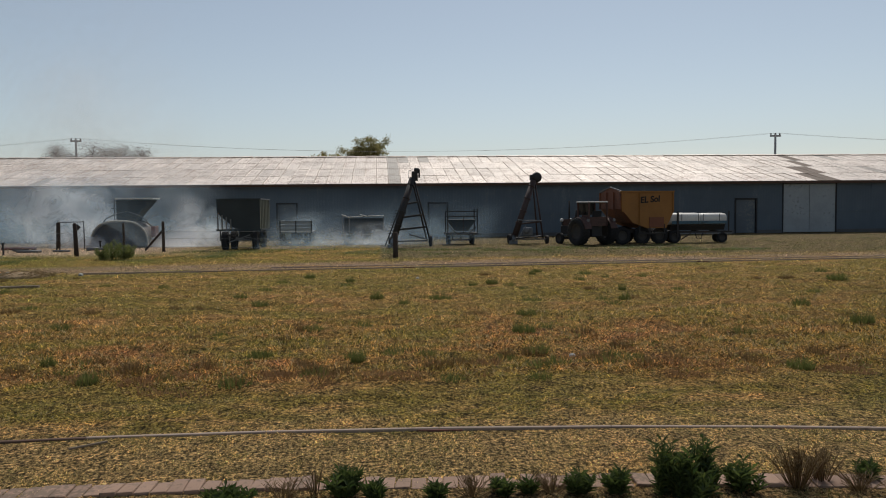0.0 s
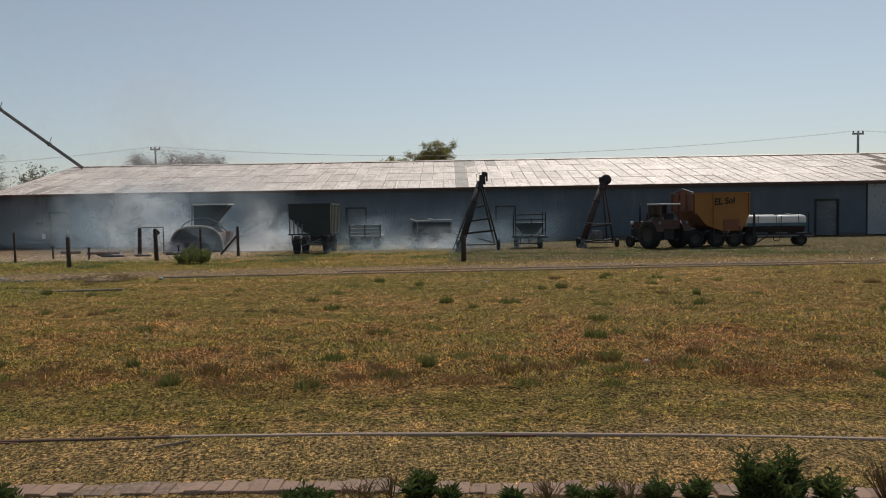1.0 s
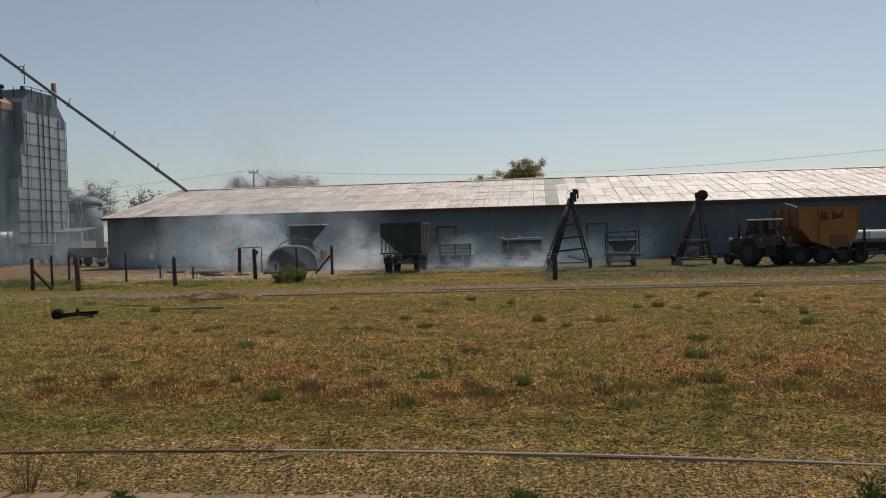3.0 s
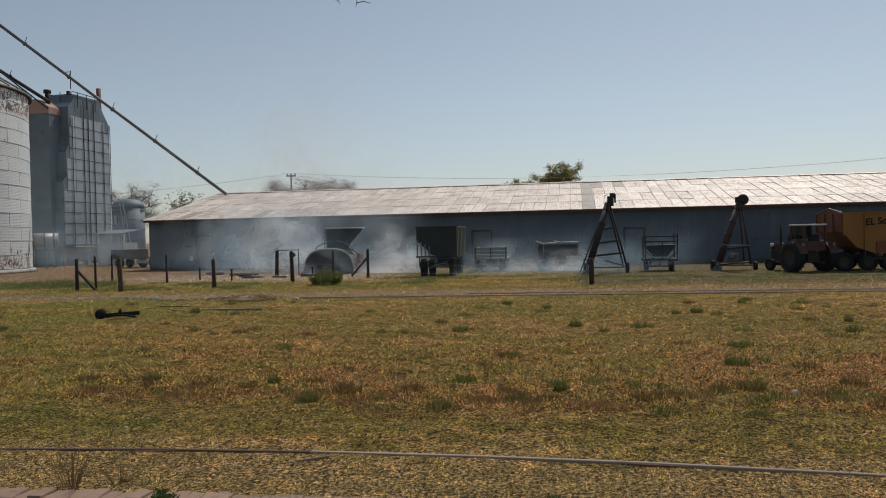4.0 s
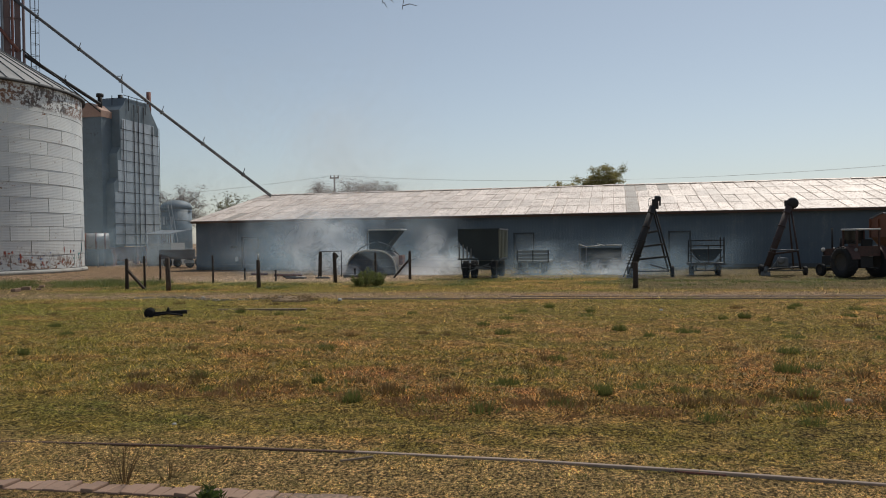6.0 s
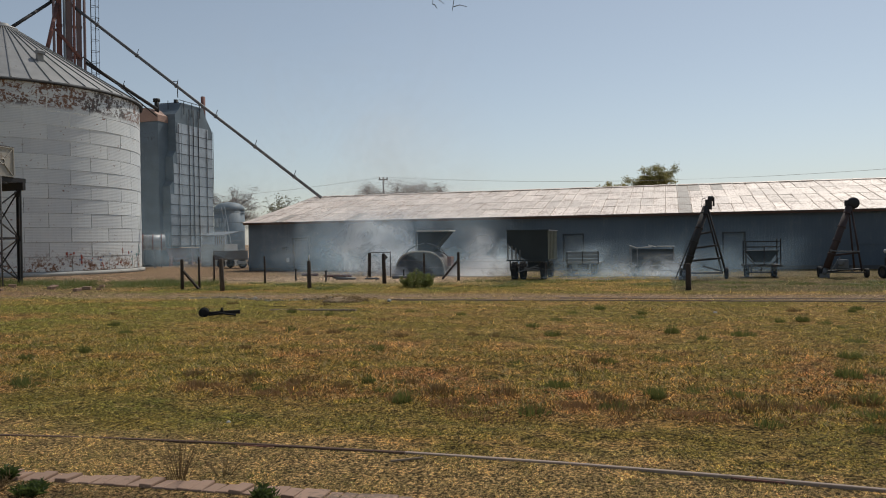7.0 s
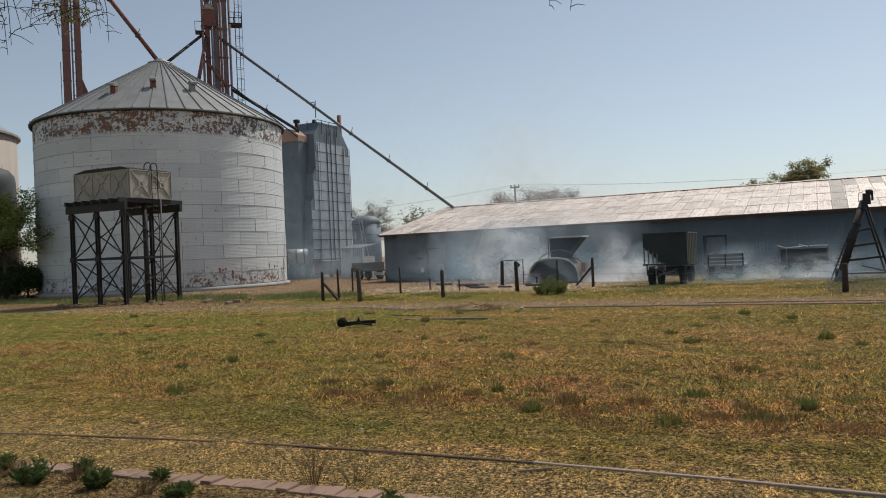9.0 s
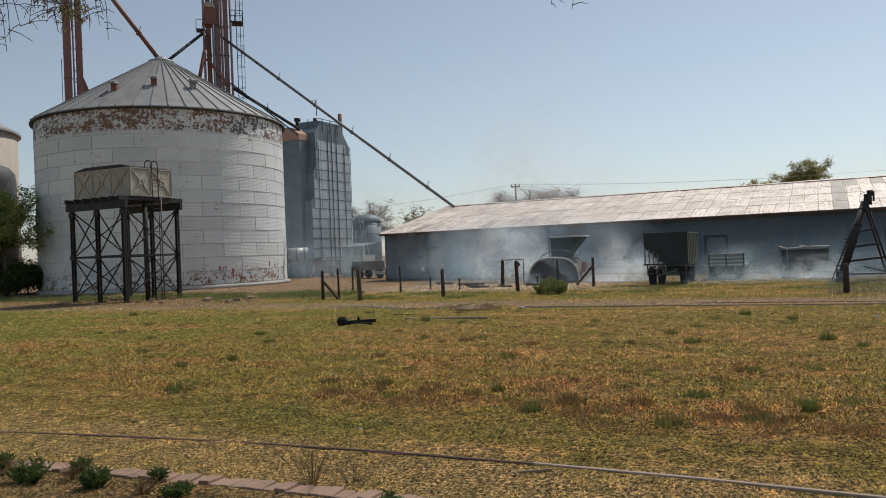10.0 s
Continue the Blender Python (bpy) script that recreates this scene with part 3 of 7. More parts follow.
bar(bm, (r0, 0, z0 + 0.02), (r1, 0, z1 + 0.02), 0.07, 0.10)
rib_me = mesh_of("roof_rib", bm, surface("seam_zinc", (0.22, 0.22, 0.215), (0.15, 0.14, 0.13), rough=0.6))
for k in range(NP):
    for nm, me, off in (("roof_panel", panel_me, 0.5), ("roof_rib", rib_me, 0)):
        s = new(nm, me)
        s.parent = silo
        s.matrix_basis = pose(0, 0, 0, 0, 0, 360 / NP * (k + off))
part("apex_cap", lathe(bm_new(), [(1.05, SAPEX - 0.12), (1.0, SAPEX + 0.02), (0.45, SAPEX + 0.22), (0.4, SAPEX + 0.35)], 24), CONE, silo)
part("eave_ring", lathe(bm_new(), [(SR + 0.25, SEAVE - 0.2), (SR + 0.27, SEAVE - 0.13), (SR + 0.20, SEAVE - 0.13), (SR + 0.02, SEAVE - 0.22)], 88, closed=True), surface("dark_eave", (0.06, 0.062, 0.065), rough=0.7), silo)
for bx, by in ((-45.6, 39.3), (-43.7, 41.2), (-41.9, 43.25)):
    v = Vector((bx, by, 0)) - SC
    rr = v.length
    zz = z0 + (z1 - z0) * (r0 - rr) / (r0 - r1)
    vent = new("roof_vent")
    vent.parent = silo
    vent.matrix_basis = pose(v.x, v.y, zz, 0, 0, math.degrees(math.atan2(v.y, v.x)))
    part("vent_neck", box(bm_new(), -0.17, 0.17, -0.2, 0.2, -0.15, 0.5, 0.02), RUSTY if bx < -43 else CONE, vent)
    part("vent_hood", prism(bm_new(), [(-0.2, 0.46), (0.42, 0.40), (0.42, 0.56), (0.1, 0.72), (-0.2, 0.66)], "y", -0.23, 0.23), CONE, vent)
# faded spray-paint scrawl low on the wall
g = random.Random(2)
SPRAY = [surface("teal_spray", (0.12, 0.36, 0.33), rough=0.6), surface("red_spray", (0.36, 0.09, 0.06), rough=0.6), surface("blue_spray", (0.16, 0.22, 0.38), rough=0.6)]
for k in range(34):
    deg = g.uniform(-28, 26)
    col = 0 if deg > 14 and g.random() < 0.6 else 1 if g.random() < 0.6 else 2
    me = wall_sheet("painted_stroke", SR + 0.022, math.radians(g.uniform(0.15, 0.9)), g.uniform(0.08, 0.7 if g.random() < 0.4 else 0.15), SPRAY[col], 2)
    s = new("painted_stroke", me)
    s.parent, s.matrix_basis = silo, pose(0, 0, g.uniform(0.5, 1.5 + (0.5 if col == 0 else 0)), 0, 0, deg)
# ---------- second silo, mostly out of sight ----------
s2 = thing("grain_silo", "pale grain silo with zinc cone roof beside a tree", "silo", pose(-78.7, 43.6, 0))
part("wall", lathe(bm_new(), [(9.0, 0), (9.0, 15.6)], 64), surface("yellowed_silo_paint", (0.36, 0.31, 0.26), (0.20, 0.16, 0.13), rough=0.7, wear=0.58, fine=4, stretch=(1, 1, 0.3)), s2)
part("roof", lathe(bm_new(), [(9.35, 15.4), (9.35, 15.6), (0.8, 20.8)], 44, smooth=False), CONE, s2)

# added dark bin, stands in for the curved shadow on the second silo
bin_ = thing("shadow_bin", "dark round-shouldered bin added for a curved shadow on the silo", "bin", pose(-63.05, 40.8, 0))
part("shell", lathe(bm_new(), [(2.2, 0), (2.2, 9.4), (2.1, 10.1), (1.7, 10.6), (0.9, 10.9), (0.0, 11.0)], 40), surface("shadow_dark_steel", (0.075, 0.08, 0.085), (0.12, 0.11, 0.1), rough=0.7), bin_)
for z in (2.4, 4.8, 7.2):
    part("hoop", lathe(bm_new(), [(2.205, z), (2.25, z), (2.25, z + 0.12), (2.205, z + 0.12)], 40, closed=True), IRON, bin_)

# ---------- water tower ----------
TX0, TX1, TY0, TY1 = -36.0, -31.9, 27.75, 31.6
W, DD = TX1 - TX0, TY1 - TY0
tower = thing("water_tower", "panelled rectangular water tank on a dark lattice iron stand", "water tower", pose(TX0, TY0, 0))
H0, HM = 4.88, 2.42
legs = [(x, y) for y in (0.12, DD - 0.12) for x in (0.12, W / 2, W - 0.12)]
for x, y in legs:
    bm = bm_new()
    box(bm, x - 0.09, x + 0.09, y - 0.02, y + 0.02, 0, H0)
    box(bm, x - 0.09, x - 0.06, y - 0.09, y + 0.09, 0, H0)
    box(bm, x + 0.06, x + 0.09, y - 0.09, y + 0.09, 0, H0)
    box(bm, x - 0.18, x + 0.18, y - 0.18, y + 0.18, 0, 0.06)
    part("leg", bm, IRON, tower)
runs = [((0.12, 0.12), (W / 2, 0.12)), ((W / 2, 0.12), (W - 0.12, 0.12)), ((W - 0.12, 0.12), (W - 0.12, DD - 0.12)), ((0.12, 0.12), (0.12, DD - 0.12)), ((0.12, DD - 0.12), (W / 2, DD - 0.12)), ((W / 2, DD - 0.12), (W - 0.12, DD - 0.12))]
for (xa, ya), (xb, yb) in runs:
    part("tie_bar", bar(bm_new(), (xa, ya, HM), (xb, yb, HM), 0.07, 0.11), IRON, tower)
    for lo, hi in ((0.25, HM), (HM, H0)):
        part("brace", bar(bm_new(), (xa, ya, lo), (xb, yb, hi), 0.045, 0.06), IRON, tower)
        part("brace", bar(bm_new(), (xb, yb, lo), (xa, ya, hi), 0.045, 0.06), IRON, tower)
for x, y in legs:
    for z in (HM, H0 - 0.2):
        part("gusset", box(bm_new(), x - 0.17, x + 0.17, y - 0.105, y - 0.092, z - 0.14, z + 0.14), IRON, tower)
for y in (0.06, DD - 0.06):
    part("main_beam", box(bm_new(), -0.18, W + 0.18, y - 0.09, y + 0.09, H0, H0 + 0.40), IRON, tower)
for k in range(7):
    x = 0.05 + (W - 0.1) * k / 6
    part("joist", box(bm_new(), x - 0.06, x + 0.06, -0.22, DD + 0.22, H0 + 0.404, H0 + 0.62), IRON, tower)
TB, TT = H0 + 0.63, 7.02
TANKM = surface("chalky_tank_paint", (0.40, 0.37, 0.32), (0.22, 0.17, 0.13), rough=0.8, wear=0.56, fine=7)
tx0, tx1, ty0, ty1 = -0.03, W + 0.02, 0.47, DD - 0.53
tank = part("tank", box(bm_new(), tx0, tx1, ty0, ty1, TB, TT, 0.02), TANKM, tower, "chalky beige panelled steel water tank")


def tank_panel(w, h):
    """A pressed panel with raised border and an X of ribs round a boss, in x and z, facing -y."""
    bm = bm_new()
    b = 0.05
    for x0, x1, zz0, zz1 in ((0, w, 0, b), (0, w, h - b, h), (0, b, b, h - b), (w - b, w, b, h - b)):
        box(bm, x0, x1, -0.055, -0.003, zz0, zz1)
    c = Vector((w / 2, -0.03, h / 2))
    for sx in (-1, 1):
        for sz in (-1, 1):
            bar(bm, c + Vector((sx * 0.11, 0, sz * 0.11 * h / w)), (w / 2 + sx * (w / 2 - b), -0.02, h / 2 + sz * (h / 2 - b)), 0.05, 0.05)
    lathe(bm, [(0.11, 0), (0.16, 0), (0.16, 0.05), (0.11, 0.05)], 16, Matrix.Translation((w / 2, -0.003, h / 2)) @ pose(0, 0, 0, 90), closed=True)
    return bm


pw = (tx1 - tx0) / 3
me = mesh_of("tank_panel", tank_panel(pw - 0.01, TT - TB - 0.02), TANKM)
for k in range(3):
    s = new("tank_panel", me)
    s.parent = tower
    s.matrix_basis = pose(tx0 + pw * k, ty0, TB + 0.01)
pd = (ty1 - ty0) / 2
me = mesh_of("tank_panel", tank_panel(pd - 0.01, TT - TB - 0.02), TANKM)
for k in range(2):
    s = new("tank_panel", me)
    s.parent = tower
    s.matrix_basis = pose(tx1, ty0 + pd * k, TB + 0.01, 0, 0, 90)
part("tank_lid", prism(bm_new(), [(tx0 - 0.04, TT + 0.01), (tx1 + 0.04, TT + 0.01), (tx1 - 0.6, TT + 0.16), (tx0 + 0.9, TT + 0.18)], "y", ty0 - 0.04, ty1 + 0.04), IRON, tower)
SPOUTGREY = surface("grey_pipe", (0.12, 0.115, 0.11), (0.07, 0.05, 0.04), rough=0.7)
lx, ly = tx1 + 0.32, ty0 + pd - 0.05
ladder = new("ladder")
ladder.parent = tower
for off in (-0.2, 0.2):
    pts = [(lx, ly + off, 0.05), (lx, ly + off, TT + 0.15)] + [(lx - 0.26 + 0.26 * math.cos(t), ly + off, TT + 0.15 + 0.26 * math.sin(t)) for t in (0.5, 1.0, 1.57, 2.2, 2.8)] + [(lx - 0.52, ly + off, TT + 0.02)]
    part("stile", tube(bm_new(), pts, 0.028, 6), IRON, ladder)
z = 0.35
while z < TT + 0.1:
    part("rung", tube(bm_new(), [(lx, ly - 0.2, z), (lx, ly + 0.2, z)], 0.014, 6), IRON, ladder)
    z += 0.3
part("standpipe", tube(bm_new(), [(lx - 0.1, ly + 0.45, 0), (lx - 0.1, ly + 0.45, TB)], 0.04, 8), SPOUTGREY, tower)
part("down_pipe", tube(bm_new(), [(lx - 0.6, ly - 0.2, 0), (lx - 0.6, ly - 0.2, H0 + 0.4)], 0.13, 12), IRON, tower)
bm = bm_new()
box(bm, -0.2, 0.2, -0.12, 0.12, 0.35, 0.85, 0.02)
vb = thing("valve_box", "small dark iron valve box on a post", "box", pose(TX1 - 0.3, TY1 - 0.9 - 2.6, 0))
part("case", bm, IRON, vb)
part("post", box(bm_new(), -0.05, 0.05, -0.05, 0.05, 0, 0.35), IRON, vb)

# ---------- grain dryer ----------
# front face to the field, side face with framed panels to the right
DX, DY = -44.75, 62.45
dryer = thing("grain_dryer", "tall stepped grey sheet-metal grain dryer with framed side panels", "grain dryer", pose(DX, DY, 0))
# body sheet toned dark and blue for its shaded front, side panels paled for sun
DRYD = surface("blue_grey_shade_sheet", (0.15, 0.19, 0.22), (0.11, 0.13, 0.15), rough=0.6, fine=5, wear=0.6)
DRYL = surface("sun_paled_zinc_panel", (0.39, 0.42, 0.45), (0.5, 0.5, 0.5), rough=0.4, metal=0.4, fine=4, piece=0.07, wear=0.62)
DRYFRAME = surface("brown_dryer_angle_iron", (0.05, 0.045, 0.05), (0.11, 0.06, 0.05), rough=0.7)
DL = 6.1
WX = 3.0
body = [(DL, 1.7), (DL, 12.9), (DL - 1.2, 14.3), (DL - 1.5, 15.0), (1.0, 15.0), (0.55, 14.3), (0.0, 13.8), (0.0, 10.5), (-0.45, 9.9), (-0.45, 7.7), (-0.95, 7.2), (-0.95, 1.7)]
body = [(y, z * 1.045) for y, z in body]
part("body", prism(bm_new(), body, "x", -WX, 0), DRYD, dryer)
zz = 1.9
rows = []
while zz < 13.4:
    rows.append((zz, min(zz + 0.98, 14.4)))
    zz += 0.98
for za, zb in rows:
    lo = -0.9 if za < 6.6 else (-0.4 if za < 9.2 else 0.05)
    cuts = [lo, 0.85 if za > 6.6 else 0.3, 2.05, 2.75, 3.6, 4.95, DL - 0.05]
    if za > 12.5:
        cuts = [0.25, 0.85, 2.05, 2.75, 3.6, 4.95, DL - 0.75]
    for a, b in zip(cuts, cuts[1:]):
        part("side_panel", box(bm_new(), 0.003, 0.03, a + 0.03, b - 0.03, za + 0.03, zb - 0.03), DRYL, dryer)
    part("girt", box(bm_new(), 0.031, 0.07, lo, DL, za - 0.02, za + 0.02), DRYFRAME, dryer)
for y in (0.4, 2.05, 2.75, 3.6, 5.0, DL):
    part("upright", box(bm_new(), 0.071, 0.11, y - 0.028, y + 0.028, 1.7, 15.2 if 1 < y < 5 else 13.5), DRYFRAME, dryer)
for k in range(5):
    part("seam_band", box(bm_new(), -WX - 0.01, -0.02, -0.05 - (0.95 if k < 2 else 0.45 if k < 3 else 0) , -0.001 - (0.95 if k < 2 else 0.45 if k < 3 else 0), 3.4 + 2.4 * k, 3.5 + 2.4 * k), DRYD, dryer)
part("stack_pipe", tube(bm_new(), [(-0.4, DL - 0.9, 13.2), (-0.4, DL - 0.9, 17.0)], 0.22, 12), RUSTY, dryer)
for k in range(7):
    y = 0.6 + 0.65 * k
    part("guard_post", bar(bm_new(), (0.1 if k % 2 else -1.2, y, 14.5), (0.1 if k % 2 else -1.2, y, 15.9), 0.05), FRAMEM, dryer)
part("guard_rail", bar(bm_new(), (0.1, 0.5, 15.85), (0.1, 4.6, 15.85), 0.05), FRAMEM, dryer)
part("guard_rail", bar(bm_new(), (-2.6, 0.5, 15.6), (0.1, 0.5, 15.6), 0.05), FRAMEM, dryer)
part("feed_neck", tube(bm_new(), [(-1.3, 2.0, 14.8), (-1.3, 2.0, 16.2)], 0.22, 12), IRON, dryer)
part("gallows", tube(bm_new(), [(-1.1, 2.0, 16.4), (-1.1, 2.0, 18.0), (-1.9, 2.0, 18.0)], 0.05, 6), IRON, dryer)
for y in (-0.8, 2.5, DL - 0.2):
    for x in (-WX + 0.2, -0.2):
        part("foot", box(bm_new(), x - 0.12, x + 0.12, y - 0.12, y + 0.12, 0, 1.7), RUSTY, dryer)
part("base_hopper", prism(bm_new(), [(-0.7, 1.7), (5.2, 1.7), (4.6, 0.35), (0.2, 0.35)], "x", -2.7, -0.35), RUSTY, dryer)
part("base_chest", box(bm_new(), -0.6, 0.06, 3.6, 6.0, 0.1, 1.65, 0.02), RUSTY, dryer)
# burner drum beside it
drum = thing("burner_drum", "grey cylindrical burner drum on a steel trestle", "drum", pose(-43.0, 56.4, 0))
part("shell", lathe(bm_new(), [(0.62, -1.1), (0.66, -1.1), (0.66, 1.1), (0.62, 1.1)], 28, pose(0, 0, 2.25, 0, 90, 35)), surface("drum_steel", (0.33, 0.33, 0.33), (0.2, 0.14, 0.1), rough=0.5, metal=0.2), drum)
for k in (-0.7, 0.1, 0.8):
    part("hoop", lathe(bm_new(), [(0.67, -0.05), (0.71, -0.05), (0.71, 0.05), (0.67, 0.05)], 28, pose(0, 0, 2.25, 0, 90, 35) @ Matrix.Translation((0, 0, k)), closed=True), RUSTY, drum)
for x, y in ((-0.6, -0.5), (0.6, 0.5), (0.5, -0.3)):
    part("trestle_leg", bar(bm_new(), (x, y, 0), (x * 0.8, y * 0.8, 1.75), 0.09), ZINC, drum)
bin_ = thing("hopper_house", "blue-grey sheet hopper with a pinkish cap behind the silo", "hopper", pose(-48.3, 61.0, 0))
part("shaft", box(bm_new(), -2.4, 2.7, 0, 3, 0, 13.6), DRYD, bin_)
part("cap", prism(bm_new(), [(-2.4, 13.6), (2.75, 13.6), (2.75, 14.2), (1.6, 14.9), (-2.4, 14.9)], "y", -0.1, 3.1), surface("faded_pink_cap", (0.42, 0.27, 0.21), (0.3, 0.2, 0.16), rough=0.7), bin_)
part("vent_pipe", tube(bm_new(), [(2.0, 0.8, 14.2), (2.0, 0.8, 15.8)], 0.2, 10), IRON, bin_)
part("vent_collar", tube(bm_new(), [(2.0, 0.8, 15.55), (2.0, 0.8, 15.85)], 0.32, 10), IRON, bin_)

# ---------- bucket elevators ----------
ELEV = surface("faded_maroon_casing", (0.22, 0.15, 0.145), (0.10, 0.06, 0.05), rough=0.65)

FADED = surface("sun_faded_rust_casing", (0.27, 0.135, 0.115), (0.15, 0.085, 0.075), rough=0.75, wear=0.53)


def elevator(name, x, y, turn, label, platform, wide=1.0):
    e = thing(name, label, "elevator", pose(x, y, 0, 0, 0, turn) @ Matrix.Diagonal((wide, wide, 1, 1)))
    top = 34.0
    lx = 1.5 if platform else -0.12
    for dx, w, m in (((-0.95, 0.42, RUSTY), (-0.2, 0.5, ELEV), (0.55, 0.42, ELEV)) if platform else ((-0.85, 1.0, FADED), (0.62, 0.85, FADED))):
        part("leg_casing", box(bm_new(), dx - w / 2, dx + w / 2, -0.3, 0.3, 0, top), m, e)
        for j in range(12):
            z = 2.4 + 2.6 * j
            part("flange", box(bm_new(), dx - w / 2 - 0.05, dx + w / 2 + 0.05, -0.35, 0.35, z, z + 0.08), m, e)
    for k, dx in enumerate((-1.35, -0.55, 0.18, 0.98) if platform else (-0.1,)):
        part("spout_pipe", tube(bm_new(), [(dx, -0.45, 0), (dx, -0.45, top - 1.5)], 0.11, 10), (ELEV, ZINC, RUSTY, ELEV)[k], e)
    for off in (-0.22, 0.22):
        part("ladder_stile", tube(bm_new(), [(lx, off, 0), (lx, off, top)], 0.03, 6), IRON, e)
    for a in (0.6, 1.57, 2.54):
        part("cage_strap", tube(bm_new(), [(lx + 0.62 * math.sin(a), 0.36 * math.cos(a), 12), (lx + 0.62 * math.sin(a), 0.36 * math.cos(a), top)], 0.018, 5), IRON, e)
    rung = mesh_of("ladder_rung", tube(bm_new(), [(lx, -0.22, 0), (lx, 0.22, 0)], 0.018, 5), IRON)
    hoop = mesh_of("cage_hoop", tube(bm_new(), [(lx + 0.62 * math.sin(t), 0.36 * math.cos(t), 0) for t in np.linspace(0, math.pi, 8)], 0.018, 5), IRON)
    for j in range(70):
        s = new("ladder_rung", rung)
        s.parent, s.location.z = e, 12 + 0.32 * j
        if j % 3 == 0:
            s = new("cage_hoop", hoop)
            s.parent, s.location.z = e, 12 + 0.32 * j
    if platform:
        z = 23.6
        part("deck", box(bm_new(), 0.9, 2.1, -0.7, 0.7, z, z + 0.08), IRON, e)
        for xx, yy in ((2.08, -0.68), (2.08, 0.68), (1.4, -0.68), (0.95, -0.68), (1.4, 0.68)):
            part("guard_post", bar(bm_new(), (xx, yy, z), (xx, yy, z + 1.05), 0.05), IRON, e)
        for h in (0.55, 1.05):
            part("guard_rail", bar(bm_new(), (0.95, -0.68, z + h), (2.08, -0.68, z + h), 0.045), IRON, e)
            part("guard_rail", bar(bm_new(), (2.08, -0.68, z + h), (2.08, 0.68, z + h), 0.045), IRON, e)
        part("deck", box(bm_new(), -2.0, -1.2, -0.6, 0.5, z - 0.8, z - 0.72), IRON, e)
        part("guard_rail", bar(bm_new(), (-2.0, -0.6, z + 0.1), (-1.2, -0.6, z + 0.1), 0.045), IRON, e)
        part("guard_post", bar(bm_new(), (-2.0, -0.6, z - 0.8), (-2.0, -0.6, z + 0.1), 0.05), IRON, e)
        part("divider_head", prism(bm_new(), [(-1.5, z - 0.3), (-0.2, z - 0.3), (-0.3, z + 1.1), (-1.2, z + 1.4)], "y", -0.7, 0.5), RUSTY, e)
        part("divider_cap", lathe(bm_new(), [(0.62, 0), (0.5, 0.4), (0.15, 0.65)], 20, pose(-0.85, -0.2, z + 1.2)), surface("buff_cap", (0.42, 0.36, 0.3), rough=0.7), e)
        part("cross_duct", tube(bm_new(), [(-1.2, -0.5, 20.2), (0.6, -0.5, 17.9)], 0.14, 10), RUSTY, e)
    else:
        part("motor_bracket", prism(bm_new(), [(0.75, 16.2), (2.2, 16.3), (0.8, 18.6)], "y", -0.25, 0.25), RUSTY, e)
        part("conduit", tube(bm_new(), [(-1.6, -0.2, 0), (-1.6, -0.2, 19.6)], 0.05, 6), ZINC, e)
    return e


elevator("bucket_elevator", -48.4, 53.5, 43, "rust-red bucket elevator tower with spouts, ladder and platform", True)
elevator("bucket_elevator", -56.7, 44.75, 52, "rust-red twin-leg bucket elevator behind the silo", False, 0.62)


def spout(p, q, r, label, mat, clamps=0):
    t = thing("grain_spout", label, "pipe", Matrix.Translation(q))
    p, q = Vector(p), Vector(q)
    part("pipe", tube(bm_new(), [p - q, (0, 0, 0)], r, 12), mat, t)
    d = (q - p).normalized()
    for k in range(clamps):
        c = (p - q) * (1 - (k + 0.7) / (clamps + 0.4))
        part("joint_flange", tube(bm_new(), [c - d * 0.06, c + d * 0.06], r * 1.45, 12), mat, t)
        part("stay_lug", bar(bm_new(), c + Vector((0, 0, 0.1)), c + Vector((0.12, 0.1, 0.55)), 0.05), mat, t)
    return t


SPOUT = surface("dull_dark_steel", (0.15, 0.15, 0.155), (0.09, 0.085, 0.08), rough=0.5)
spout((-48.5, 53.4, 22.6), (-28.5, 59.9, 5.85), 0.125, "long dark steel grain spout running down to the shed roof ridge", SPOUT, 6)
spout((-51.2, 42.2, 25.4), (-47.8, 45.6, SAPEX + 0.25), 0.17, "rust-brown grain spout dropping onto the silo apex", RUSTY, 2)
spout((-49.5, 52.9, 22.9), (-48.2, 46.6, SAPEX + 0.1), 0.13, "dark spout from the elevator to the silo top", IRON, 0)
spout((-49.2, 52.9, 22.8), (-47.4, 49.6, 17.3), 0.16, "rust-brown brace pipe between elevator and silo roof", RUSTY, 0)
spout((-47.3, 53.8, 17.6), (-46.0, 61.4, 14.8), 0.15, "dark spout from the elevator foot to the hopper", IRON, 1)
spout((-47.0, 53.2, 17.9), (-45.6, 60.9, 14.0), 0.06, "thin steel stay beside the spout", IRON, 0)

# ---------- small silo and shed beyond ----------
s3 = thing("feed_silo", "small blue-grey sheet silo with a shallow cone roof", "silo", pose(-41.3, 66.0, 0))
part("wall", lathe(bm_new(), [(1.45, 0), (1.45, 5.25)], 28), DRYD, s3)
part("roof", lathe(bm_new(), [(1.5, 5.25), (1.44, 5.55), (1.2, 5.85), (0.7, 6.06), (0.1, 6.12)], 28), DRYD, s3)
for k in range(5):
    part("painted_mark", box(bm_new(), -0.95 + 0.4 * k, -0.72 + 0.4 * k, -1.42 - (0.02 if 0 < k < 4 else -0.25), -1.1, 3.7, 4.5), DRYL, s3)
for k in range(6):
    part("hoop", lathe(bm_new(), [(1.46, 0.9 * k + 0.5), (1.49, 0.9 * k + 0.5), (1.49, 0.9 * k + 0.56), (1.46, 0.9 * k + 0.56)], 28, closed=True), ZINC, s3)
